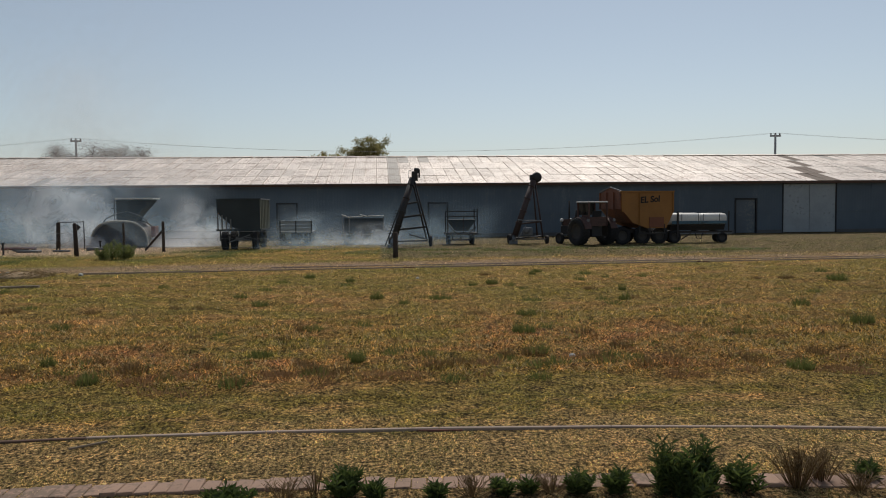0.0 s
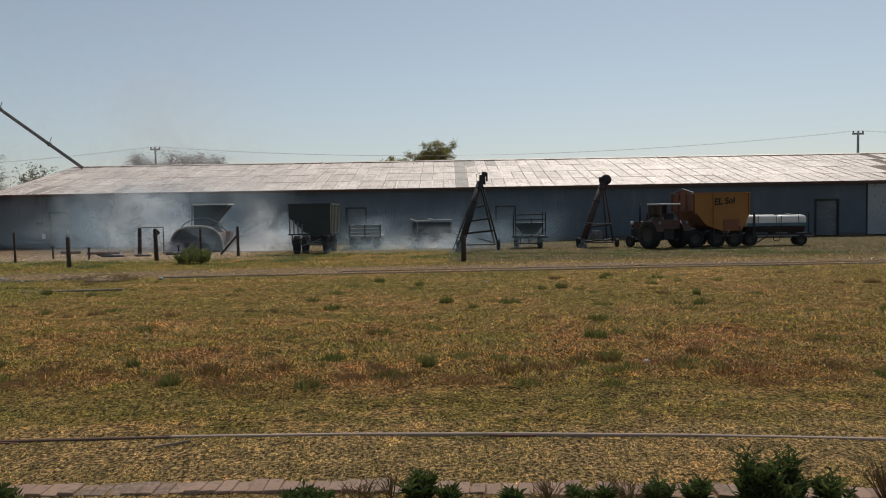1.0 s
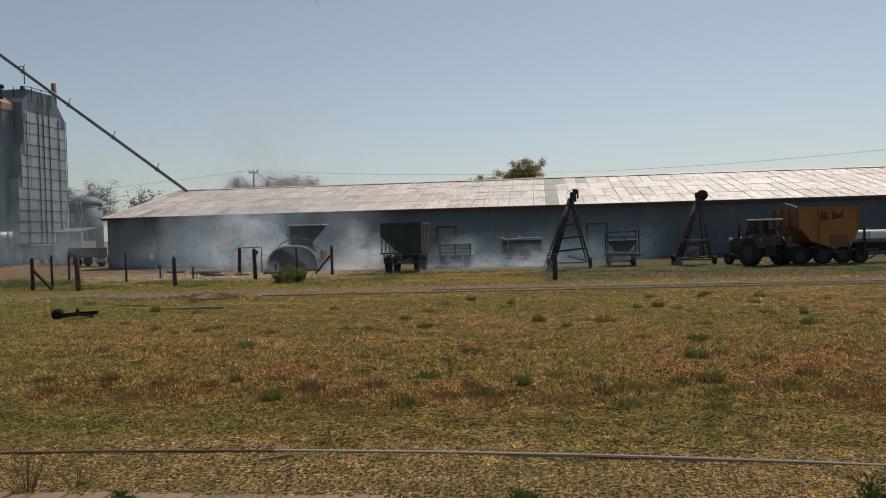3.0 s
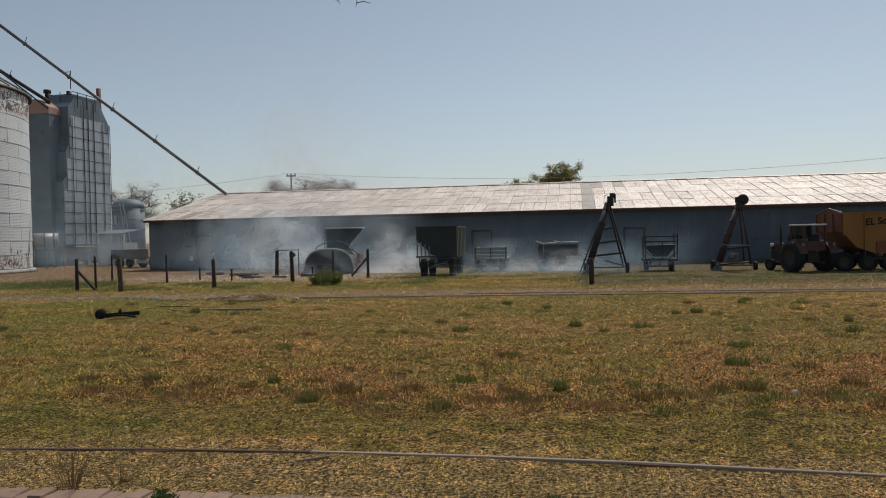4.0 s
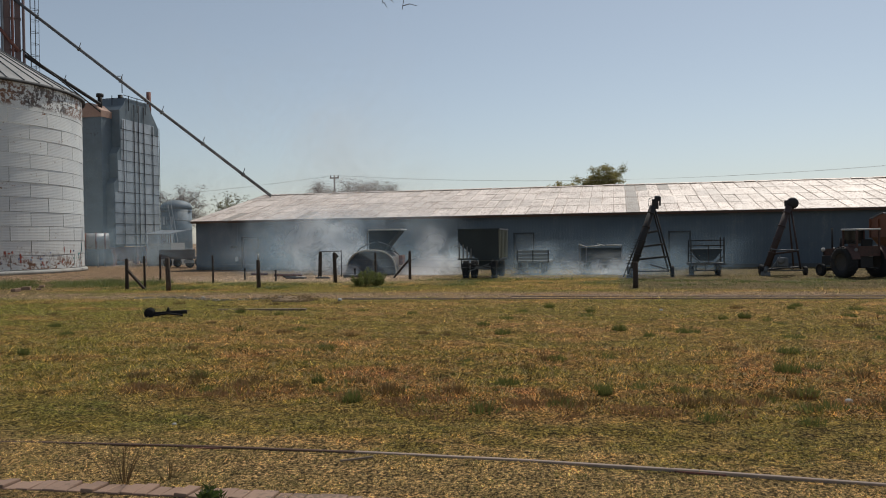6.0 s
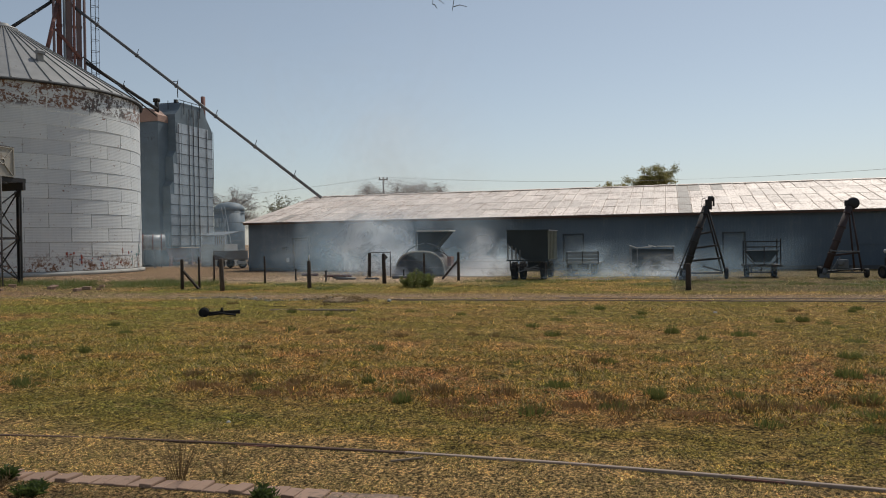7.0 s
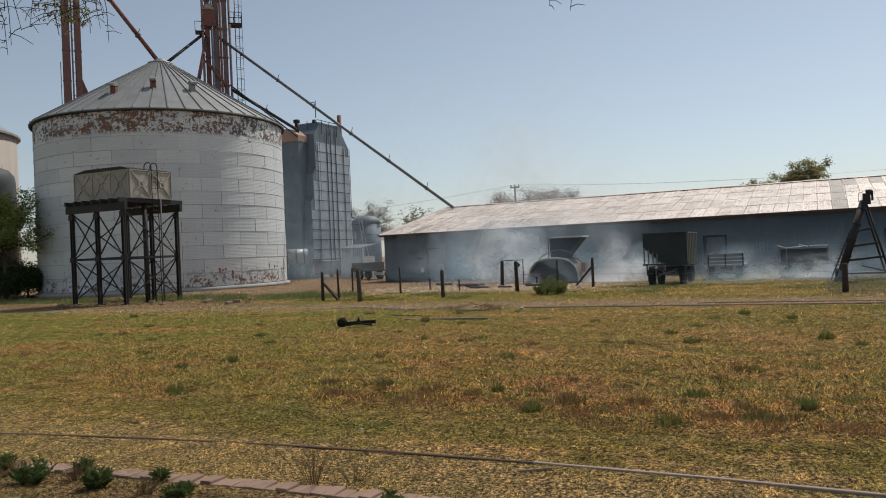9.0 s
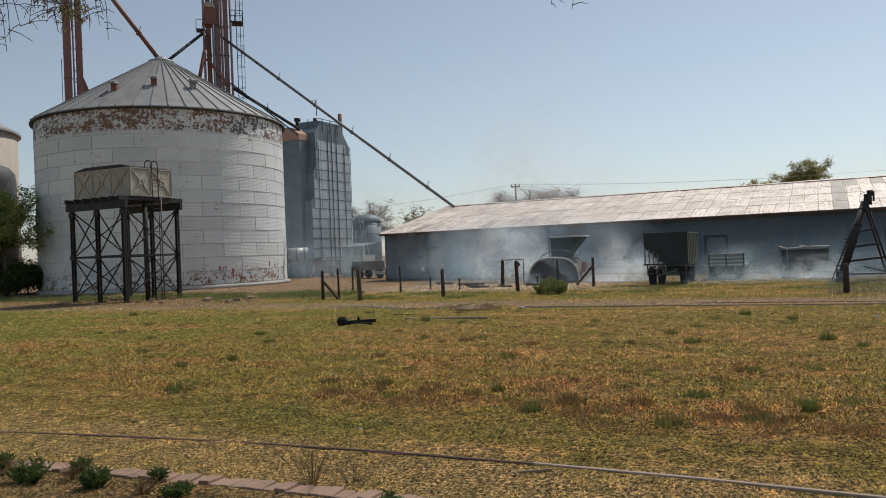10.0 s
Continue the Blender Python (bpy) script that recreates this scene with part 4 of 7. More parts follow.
for k in (0, 1):
    part("ladder_stile", bar(bm_new(), (1.0 + 0.35 * k, -1.45, 0.2), (0.1 + 0.35 * k, -1.55, 5.6), 0.06), DRYL, s3)
hut = thing("machinery_hut", "low pale block hut with a tin lean-to roof", "hut", pose(-39.4, 60.6, 0))
part("wall", box(bm_new(), -1.5, 0.9, 0, 2.2, 0, 2.0), CONC, hut)
part("roof", prism(bm_new(), [(-0.2, 2.75), (2.3, 3.1), (2.3, 3.18), (-0.2, 2.83)], "x", -1.6, 1.0), ZINC, hut)
part("upper_wall", box(bm_new(), -1.4, -0.2, 0.05, 2.1, 2.0, 2.8), DRYL, hut)
for k in range(5):
    part("slat", box(bm_new(), -0.1 + 0.22 * k, 0.0 + 0.22 * k, 0.02, 0.06, 2.0, 2.76), surface("weathered_board", (0.25, 0.2, 0.16), (0.15, 0.11, 0.08), rough=0.85, stretch=(1, 1, 0.2)), hut)
ELEVD = surface("dull_grey_brown_paint", (0.12, 0.10, 0.095), (0.07, 0.05, 0.045), rough=0.75)
red = thing("farm_trailer", "dull grey-brown low trailer parked beside the shed end", "trailer", pose(-33.4, 55.0, 0))
part("bed", box(bm_new(), -2.6, 0.6, 0, 1.8, 0.7, 0.85), ELEVD, red)
part("side", box(bm_new(), -2.6, 0.6, -0.03, 0.0, 0.86, 1.45), ELEVD, red)
part("tail_light_board", box(bm_new(), -0.4, 0.5, -0.07, -0.035, 0.35, 0.62), CONC, red)
for x in (-2.0, 0.0):
    for y in (0.2, 1.6):
        part("wheel", lathe(bm_new(), [(0.14, -0.1), (0.34, -0.11), (0.38, -0.05), (0.38, 0.05), (0.34, 0.11), (0.14, 0.1)], 18, pose(x, y, 0.38, 90)), IRON, red)

# ---------- farm machinery before the shed ----------
RUBBER = surface("worn_black_rubber", (0.02, 0.02, 0.021), (0.06, 0.05, 0.04), rough=0.9, fine=20)
ORANGE = surface("faded_orange_paint", (0.29, 0.13, 0.03), (0.15, 0.07, 0.035), rough=0.6, wear=0.58, fine=6)
ORANGED = surface("rusty_orange_paint", (0.20, 0.075, 0.04), (0.12, 0.06, 0.04), rough=0.7, wear=0.52)
TRACTORM = surface("faded_red_orange_tractor_paint", (0.085, 0.042, 0.033), (0.05, 0.03, 0.025), rough=0.65, wear=0.5)
DARKGREEN = surface("dark_green_grey_trailer_paint", (0.030, 0.040, 0.045), (0.05, 0.05, 0.05), rough=0.7, wear=0.56)
STEEL = surface("bare_grey_steel", (0.16, 0.165, 0.17), (0.09, 0.07, 0.055), rough=0.55, metal=0.3, wear=0.56)
WHITE = surface("chalk_white_tank", (0.62, 0.60, 0.56), (0.42, 0.38, 0.32), rough=0.45, wear=0.6)
BLUE = surface("faded_blue_stripe", (0.07, 0.14, 0.19), (0.04, 0.06, 0.07), rough=0.6)
GLASS = surface("dusty_dark_glass", (0.02, 0.022, 0.024), (0.05, 0.05, 0.05), rough=0.15, relief=0)


def wheel(parent, x, y, r, w, turn=0.0, axle="x"):
    """A tyre with lugs and a dished rim; the axle lies along x or y."""
    hub = new("wheel")
    hub.parent = parent
    hub.matrix_basis = pose(x, y, r, 0, 90, turn) if axle == "x" else pose(x, y, r, 90, 0, turn)
    bm = bm_new()
    lathe(bm, [(r * 0.55, -w * 0.42), (r * 0.82, -w * 0.5), (r * 0.96, -w * 0.4), (r * 0.98, 0), (r * 0.96, w * 0.4), (r * 0.82, w * 0.5), (r * 0.55, w * 0.42)], 28, closed=True)
    if r > 0.4:
        for k in range(22):
            a = 2 * math.pi * k / 22
            for s in (-1, 1):
                b = a + (0.14 if s > 0 else 0)
                p = Vector((math.cos(b), math.sin(b), 0)) * r * 0.975
                q = Vector((math.cos(b + 0.16), math.sin(b + 0.16), 0)) * r * 0.96
                bar(bm, p + Vector((0, 0, s * w * 0.04)), q + Vector((0, 0, s * w * 0.45)), 0.05, 0.04, up=p.normalized())
    part("tyre", bm, RUBBER, hub)
    part("rim", lathe(bm_new(), [(r * 0.1, -w * 0.2), (r * 0.45, -w * 0.15), (r * 0.57, -w * 0.4), (r * 0.57, w * 0.4), (r * 0.45, w * 0.15), (r * 0.1, w * 0.2)], 20), surface("dirty_rim", (0.055, 0.05, 0.045), (0.09, 0.06, 0.04), rough=0.8), hub)
    return hub


def words(parent, text, size, m, material, name="lettering"):
    cu = bpy.data.curves.new(name, "FONT")
    cu.body, cu.size, cu.extrude, cu.shear, cu.offset = text, size, 0.004, 0.12, 0.014
    tmp = new(name, cu)
    me = bpy.data.meshes.new_from_object(tmp.evaluated_get(bpy.context.evaluated_depsgraph_get()))
    bpy.data.objects.remove(tmp)
    me.materials.append(material)
    ob = new(name, me)
    ob.parent, ob.matrix_basis = parent, m
    return ob


# orange grain wagon
wag = thing("grain_wagon", "orange gravity grain wagon with hand-painted name, parked behind a tractor", "wagon", pose(11.97, 36.9, 0, 0, 0, 9))
L, Dp = 2.86, 2.4
part("side_panel", prism(bm_new(), [(0, 1.78), (0.62, 1.08), (1.45, 0.80), (2.45, 0.80), (L, 1.60), (L, 2.6), (0, 2.6)], "y", 0.0, 0.05), ORANGE, wag)
part("side_panel", prism(bm_new(), [(0, 1.78), (0.62, 1.08), (1.45, 0.80), (2.45, 0.80), (L, 1.60), (L, 2.6), (0, 2.6)], "y", Dp - 0.05, Dp), ORANGE, wag)
part("end_panel", prism(bm_new(), [(0.051, 1.78), (Dp - 0.051, 1.78), (Dp - 0.051, 2.6), (Dp / 2, 2.88), (0.051, 2.6)], "x", 0.0, 0.05), ORANGED, wag)
part("end_panel", box(bm_new(), L - 0.05, L, 0.051, Dp - 0.051, 1.6, 2.6), ORANGE, wag)
part("chute", prism(bm_new(), [(0, 1.775), (0.62, 1.075), (1.45, 0.79), (1.45, 0.85), (0.65, 1.13), (0.04, 1.83)], "y", 0.052, Dp - 0.052), ORANGED, wag)
part("chute", prism(bm_new(), [(L, 1.6), (2.45, 0.79), (2.40, 0.82), (L - 0.04, 1.68)], "y", 0.052, Dp - 0.052), ORANGED, wag)
for k in range(4):
    y = 0.02 + k * (Dp - 0.06) / 3
    part("end_rib", box(bm_new(), -0.07, -0.002, y, y + 0.06, 1.75, 2.62), ORANGED, wag)
for x in (0.0, 0.95, L - 0.06):
    part("side_rib", box(bm_new(), x, x + 0.05, -0.06, -0.002, 1.62 if x != 0.95 else 0.95, 2.6), ORANGE, wag)
part("top_rail", box(bm_new(), -0.08, L + 0.03, -0.065, 0.0, 2.602, 2.66), ORANGE, wag)
part("cover_pole", bar(bm_new(), (-0.03, 0.0, 2.66), (-0.03, Dp / 2, 2.88), 0.05), STEEL, wag)
part("cover_pole", bar(bm_new(), (-0.03, Dp / 2, 2.88), (-0.03, Dp, 2.66), 0.05), STEEL, wag)
part("discharge_door", box(bm_new(), 1.5, 2.3, -0.05, -0.003, 0.85, 1.35), ORANGED, wag)
part("chassis", box(bm_new(), -0.3, L - 0.1, 0.5, 0.62, 0.55, 0.72), IRON, wag)
part("chassis", box(bm_new(), -0.3, L - 0.1, Dp - 0.62, Dp - 0.5, 0.55, 0.72), IRON, wag)
part("step_frame", box(bm_new(), 0.9, 2.4, -0.08, -0.02, 0.52, 0.58), IRON, wag)
for x in (1.0, 1.55, 2.35):
    part("strut", bar(bm_new(), (x, 0.0, 0.55), (x, 0.02, 1.0), 0.05), IRON, wag)
for x, y in ((0.2, 0.35), (0.2, 2.1), (1.3, 0.35), (1.3, 2.1), (2.25, 0.35), (2.25, 2.1)):
    wheel(wag, x, y, 0.44, 0.26, axle="y")
PAINT = surface("black_hand_paint", (0.012, 0.012, 0.012), rough=0.7)
words(wag, "EL Sol", 0.43, pose(1.02, -0.006, 2.06, 90, -4, 0), PAINT)

# tractor, heading away to the left
tr = thing("tractor", "old red-orange farm tractor with a canopy cab, seen from behind", "tractor", pose(10.55, 37.05, 0, 0, 0, 23))
for sx in (-1, 1):
    wheel(tr, sx * 0.86, 0.0, 0.69, 0.44)
    wheel(tr, sx * 0.62, 1.85, 0.30, 0.2)
    arc = [(0.74 * math.cos(t), 0.66 + 0.74 * math.sin(t)) for t in np.linspace(0.5, 2.9, 12)]
    part("fender", prism(bm_new(), arc + [(y * 0.95, 0.66 + (z - 0.66) * 0.95) for y, z in arc[::-1]], "x", sx * 0.80 - 0.2, sx * 0.80 + 0.2), TRACTORM, tr)
part("engine_hood", prism(bm_new(), [(0.5, 0.92), (2.15, 0.92), (2.15, 1.16), (2.0, 1.26), (0.5, 1.34)], "x", -0.22, 0.22), TRACTORM, tr)
part("engine", box(bm_new(), -0.25, 0.25, 0.5, 2.3, 0.5, 0.94, 0.03), IRON, tr)
part("gearbox", box(bm_new(), -0.32, 0.32, -0.35, 0.6, 0.42, 0.95, 0.04), IRON, tr)
part("front_axle", box(bm_new(), -0.6, 0.6, 1.78, 1.92, 0.24, 0.36), IRON, tr)
part("grille", box(bm_new(), -0.27, 0.27, 2.155, 2.19, 0.95, 1.16), IRON, tr)
part("exhaust", tube(bm_new(), [(-0.14, 1.7, 1.2), (-0.14, 1.7, 2.22)], 0.045, 8), IRON, tr)
part("air_filter", tube(bm_new(), [(0.12, 1.4, 1.25), (0.12, 1.4, 1.75)], 0.09, 10), IRON, tr)
part("roof", box(bm_new(), -0.60, 0.60, -0.48, 0.55, 2.10, 2.17, 0.03), WHITE, tr)
for x, y in ((-0.55, -0.42), (0.55, -0.42), (-0.52, 0.48), (0.52, 0.48)):
    part("cab_post", box(bm_new(), x - 0.035, x + 0.035, y - 0.035, y + 0.035, 0.95, 2.1), TRACTORM, tr)
part("cab_side", box(bm_new(), -0.57, -0.54, -0.38, 0.1, 0.98, 1.5), TRACTORM, tr)
part("rear_panel", box(bm_new(), -0.5, 0.5, -0.45, -0.42, 0.95, 1.4), TRACTORM, tr)
part("windscreen", box(bm_new(), -0.49, 0.49, 0.47, 0.482, 1.5, 2.08), GLASS, tr)
part("seat", prism(bm_new(), [(-0.35, 1.15), (0.1, 1.15), (0.1, 1.25), (-0.25, 1.3), (-0.32, 1.7), (-0.42, 1.68)], "x", -0.24, 0.24), RUBBER, tr)
part("steering_wheel", lathe(bm_new(), [(0.17, -0.012), (0.2, -0.012), (0.2, 0.012), (0.17, 0.012)], 20, pose(0, 0.42, 1.55, -30), closed=True), IRON, tr)
part("steering_column", tube(bm_new(), [(0, 0.7, 1.15), (0, 0.42, 1.55)], 0.03, 8), IRON, tr)
for sx in (-1, 1):
    part("headlamp", lathe(bm_new(), [(0.05, 0), (0.09, 0.03), (0.09, 0.09)], 14, pose(sx * 0.28, 2.1, 1.22, -90)), WHITE, tr)
    part("work_lamp", lathe(bm_new(), [(0.04, 0), (0.075, 0.03), (0.075, 0.08)], 14, pose(sx * 0.8, -0.62, 1.25, 90)), STEEL, tr)
part("drawbar", box(bm_new(), -0.06, 0.06, -0.95, -0.3, 0.4, 0.47), IRON, tr)

# tank trailer
tk = thing("tank_trailer", "two chalky white moulded tanks on a low trailer", "trailer", pose(14.7, 37.5, 0))


def rounded_tank(x0, x1, hw, z0, z1, mat, name):
    """A moulded tank lying along x: rounded-square section, domed ends."""
    bm = bm_new()
    zc, hh, rings = (z0 + z1) / 2, (z1 - z0) / 2, []
    for x, k in ((x0, 0.55), (x0 + 0.04, 0.80), (x0 + 0.12, 0.95), (x0 + 0.24, 1.0), (x1 - 0.16, 1.0), (x1 - 0.07, 0.94), (x1 - 0.02, 0.8), (x1, 0.6)):
        ring = []
        for i in range(24):
            a = 2 * math.pi * i / 24
            ca, sa = math.cos(a), math.sin(a)
            r = (abs(ca) ** 3.2 + abs(sa) ** 3.2) ** (-1 / 3.2)
            ring.append(bm.verts.new((x, 0.6 + hw * k * r * ca, zc + hh * k * r * sa)))
        rings.append(ring)
    for a, b in zip(rings, rings[1:]):
        for i in range(24):
            bm.faces.new((a[i], b[i], b[(i + 1) % 24], a[(i + 1) % 24])).smooth = True
    bm.faces.new(rings[0])
    bm.faces.new(rings[-1][::-1])
    return part(name, bm, mat, tk)


rounded_tank(-0.12, 1.66, 0.46, 0.92, 1.54, WHITE, "tank")
rounded_tank(1.60, 3.06, 0.46, 0.92, 1.52, WHITE, "tank")
part("blue_band", box(bm_new(), 0.12, 3.0, 0.105, 0.13, 0.98, 1.13, 0.008), BLUE, tk, "faded blue band along the tanks")
part("cradle_tray", prism(bm_new(), [(0.18, 0.94), (1.02, 0.94), (0.86, 0.66), (0.34, 0.66)], "x", 0.1, 2.95), IRON, tk)
for x in (0.75, 2.3):
    part("filler_cap", lathe(bm_new(), [(0.13, 0), (0.14, 0.03), (0.1, 0.05)], 16, pose(x, 0.6, 1.52)), STEEL, tk)
for x in (0.62, 1.5, 1.75, 2.6):
    part("strap", box(bm_new(), x, x + 0.035, 0.128, 0.136, 0.95, 1.48), STEEL, tk)
for y in (0.25, 0.95):
    part("chassis_rail", box(bm_new(), 0.0, 3.3, y - 0.05, y + 0.05, 0.50, 0.60), IRON, tk)
for x in (0.5, 1.5, 2.5):
    part("cradle", box(bm_new(), x - 0.05, x + 0.05, 0.2, 1.0, 0.601, 0.66), IRON, tk)
part("deck_edge", box(bm_new(), 0.3, 3.32, 0.14, 0.19, 0.46, 0.52), STEEL, tk)
part("front_post", box(bm_new(), 0.36, 0.46, 0.06, 0.10, 0.3, 1.62), IRON, tk)
part("end_post", box(bm_new(), 3.1, 3.15, 0.15, 0.2, 0.5, 1.62), IRON, tk)
for x, y, r in ((0.28, 0.2, 0.33), (0.4, 1.0, 0.33), (2.78, 0.2, 0.27), (2.9, 1.0, 0.27)):
    wheel(tk, x, y, r, 0.2, axle="y")
part("axle", box(bm_new(), 0.29, 0.37, 0.2, 1.0, 0.29, 0.37), IRON, tk)
part("axle", box(bm_new(), 2.79, 2.87, 0.2, 1.0, 0.23, 0.31), IRON, tk)
part("axle_hanger", box(bm_new(), 2.68, 2.82, 0.24, 0.3, 0.31, 0.5), IRON, tk)
part("axle_hanger", box(bm_new(), 0.26, 0.40, 0.24, 0.3, 0.37, 0.5), IRON, tk)
part("hitch_brace", bar(bm_new(), (0.6, 0.15, 0.18), (1.1, 0.15, 0.5), 0.05), IRON, tk)
part("hose", tube(bm_new(), [(1.35, 0.12, 0.5), (1.4, 0.1, 0.26), (1.65, 0.1, 0.24), (1.72, 0.12, 0.5)], 0.025, 8), RUBBER, tk)

# dark gravity trailer with slatted flanks
dt = thing("hopper_trailer", "dark green-grey high-sided hopper trailer with open slatted ends", "trailer", pose(-7.72, 37.2, 0))
Wd, Ln = 2.06, 3.1
part("front_panel", prism(bm_new(), [(0.02, 1.78), (0.85, 1.02), (1.3, 0.998), (Wd - 0.02, 0.998), (Wd - 0.02, 2.4), (0.02, 2.4)], "y", 0.0, 0.05), DARKGREEN, dt)
part("rear_panel", box(bm_new(), 0.02, Wd - 0.02, Ln - 0.05, Ln, 1.0, 2.4), DARKGREEN, dt)
part("side_panel", box(bm_new(), 0.0, 0.05, 0.051, Ln - 0.051, 1.75, 2.4), DARKGREEN, dt)
part("side_panel", box(bm_new(), Wd - 0.16, Wd - 0.12, 0.051, Ln - 0.051, 1.15, 2.36), DARKGREEN, dt)
for k in range(7):
    y = 0.02 + k * (Ln - 0.1) / 6
    part("slat", box(bm_new(), Wd - 0.06, Wd, y, y + 0.1, 0.98, 2.4), surface("pale_slat_paint", (0.20, 0.21, 0.17), (0.1, 0.1, 0.09), rough=0.7), dt)
for k in range(4):
    part("front_slat", box(bm_new(), 0.03 + 0.2 * k, 0.09 + 0.2 * k, -0.045, -0.002, 1.0, 1.78 - 0.1 * k), STEEL, dt)
part("top_rim", box(bm_new(), -0.03, Wd + 0.03, -0.05, 0.03, 2.402, 2.46), DARKGREEN, dt)
part("top_rim", box(bm_new(), Wd - 0.03, Wd + 0.04, 0.04, Ln, 2.402, 2.46), STEEL, dt)
part("bottom_rail", box(bm_new(), -0.02, Wd + 0.02, -0.05, 0.0, 0.92, 0.995), DARKGREEN, dt)
part("bottom_rail", box(bm_new(), Wd - 0.05, Wd + 0.02, 0.01, Ln, 0.90, 0.975), DARKGREEN, dt)
for x in (0.45, Wd - 0.45):
    part("chassis_rail", box(bm_new(), x - 0.06, x + 0.06, 0.0, Ln, 0.62, 0.76), IRON, dt)
part("turntable", box(bm_new(), 0.5, Wd - 0.5, 0.2, 0.9, 0.44, 0.6), STEEL, dt)
part("discharge_box", box(bm_new(), 0.95, 1.6, 0.5, 1.4, 0.45, 1.0), DARKGREEN, dt)
part("cross_brace", bar(bm_new(), (0.5, 0.0, 0.35), (Wd - 0.5, 0.0, 0.72), 0.05), STEEL, dt)
part("cross_brace", bar(bm_new(), (0.5, 0.03, 0.72), (Wd - 0.4, 0.03, 0.5), 0.05), IRON, dt)
for x, y in ((0.33, 0.3), (0.72, 0.5), (Wd - 0.28, 0.3), (0.33, 2.6), (Wd - 0.28, 2.6)):
    wheel(dt, x, y, 0.44, 0.26)
for k, x in enumerate((0.16, Wd - 0.2)):
    part("post", box(bm_new(), x - 0.03, x + 0.03, 0.0, 0.06, 0.44, 0.92), IRON, dt)

# grain bagger: arched tunnel with a hopper on top
bg = thing("grain_bagger", "weathered arched grain-bagging machine with a flared loading hopper", "grain bagger", pose(-13.45, 40.8, 0))
BAGDARK = surface("dark_inner_plate", (0.07, 0.068, 0.07), (0.12, 0.085, 0.065), rough=0.8, wear=0.54)
BAGM = surface("rusty_grey_tunnel", (0.21, 0.195, 0.18), (0.09, 0.06, 0.045), rough=0.7, wear=0.5)


def hood(w, h, n=26):
    """A broad flat-topped arch in x and z, standing on the ground."""
    out = []
    for t in np.linspace(0, math.pi, n):
        c, q = math.cos(t), math.sin(t)
        out.append((w * math.copysign(abs(c) ** 0.72, c), h * q ** 0.8))
    return out


part("tunnel", prism(bm_new(), hood(1.46, 1.40) + hood(1.39, 1.33)[::-1], "y", 0.0, 1.7), BAGM, bg)
rim = [(x, 0.0, z) for x, z in hood(1.47, 1.41)]
part("front_rim", tube(bm_new(), rim, 0.035, 8), surface("pale_worn_rim", (0.62, 0.56, 0.47), (0.25, 0.2, 0.15), rough=0.6), bg)
part("rear_hoop", tube(bm_new(), [(x * 1.02, 1.72, z * 1.02) for x, y, z in rim], 0.045, 8), STEEL, bg)
part("back_plate", prism(bm_new(), hood(1.38, 1.32), "y", 0.12, 0.17), BAGDARK, bg)
part("hopper", prism(bm_new(), [(-0.42, 2.52), (1.4, 2.5), (0.62, 1.62), (0.5, 1.3), (-0.34, 1.3), (-0.42, 1.5)], "y", 0.95, 2.1), DARKGREEN, bg)
part("hopper_lip", box(bm_new(), -0.47, 1.5, 0.9, 2.16, 2.525, 2.60), surface("pale_lip", (0.72, 0.71, 0.68), rough=0.6), bg)
for z in (1.7, 2.05, 2.4):
    part("ladder_step", bar(bm_new(), (-0.68, 0.9, z), (-0.40, 0.9, z), 0.04), STEEL, bg)
part("ladder_stile", bar(bm_new(), (-0.52, 0.9, 1.35), (-0.47, 0.9, 2.52), 0.05), STEEL, bg)
for s in (-1, 1):
    part("walk_rail", tube(bm_new(), [(0.2 + s * 1.2, 0.4, 1.2), (0.2 + s * 1.0, 0.4, 1.5), (0.2 + s * 0.5, 0.45, 1.76), (0.2 + s * 0.1, 0.5, 1.86)], 0.032, 6), STEEL, bg)
part("side_bracket", box(bm_new(), 1.52, 1.75, 0.3, 0.9, 0.55, 1.1, 0.02), RUSTY, bg)
for s in (-1, 1):
    wheel(bg, s * 1.68, 1.4, 0.34, 0.2)
    part("stub_axle", box(bm_new(), min(s * 1.45, s * 1.68), max(s * 1.45, s * 1.68), 1.34, 1.46, 0.3, 0.4), IRON, bg)

# seed cart with a pipe guard frame
sc = thing("seed_cart", "small dark farm cart with pipe guard rails on two wheels", "cart", pose(3.5, 39.2, 0))
part("hopper", prism(bm_new(), [(0.06, 1.3), (1.55, 1.3), (1.1, 0.72), (0.5, 0.72)], "y", 0.15, 1.3), DARKGREEN, sc)
for x in (0.04, 1.58):
    for y in (0.05, 1.35):
        part("corner_post", box(bm_new(), x - 0.03, x + 0.03, y - 0.03, y + 0.03, 0.55, 1.86 if x > 1 else 1.75), IRON, sc)
part("middle_post", box(bm_new(), 0.83, 0.88, 0.02, 0.07, 0.6, 1.46), IRON, sc)
for z in (1.46, 1.72):
    for y in (0.05, 1.35):
        part("guard_rail", bar(bm_new(), (0.07, y, z), (1.55, y, z), 0.045), IRON, sc)
for a, b in (((0.07, 0.04, 1.0), (0.45, 0.04, 0.62)), ((1.55, 0.04, 0.95), (1.15, 0.04, 0.6))):
    part("corner_brace", bar(bm_new(), a, b, 0.045), IRON, sc)
part("bed", box(bm_new(), -0.05, 1.65, 0.0, 1.4, 0.5, 0.62), IRON, sc)
part("axle", box(bm_new(), 0.2, 1.35, 0.3, 0.38, 0.2, 0.28), IRON, sc)
for x in (0.3, 0.75, 1.2):
    part("hanger", box(bm_new(), x - 0.03, x + 0.03, 0.31, 0.37, 0.28, 0.5), IRON, sc)
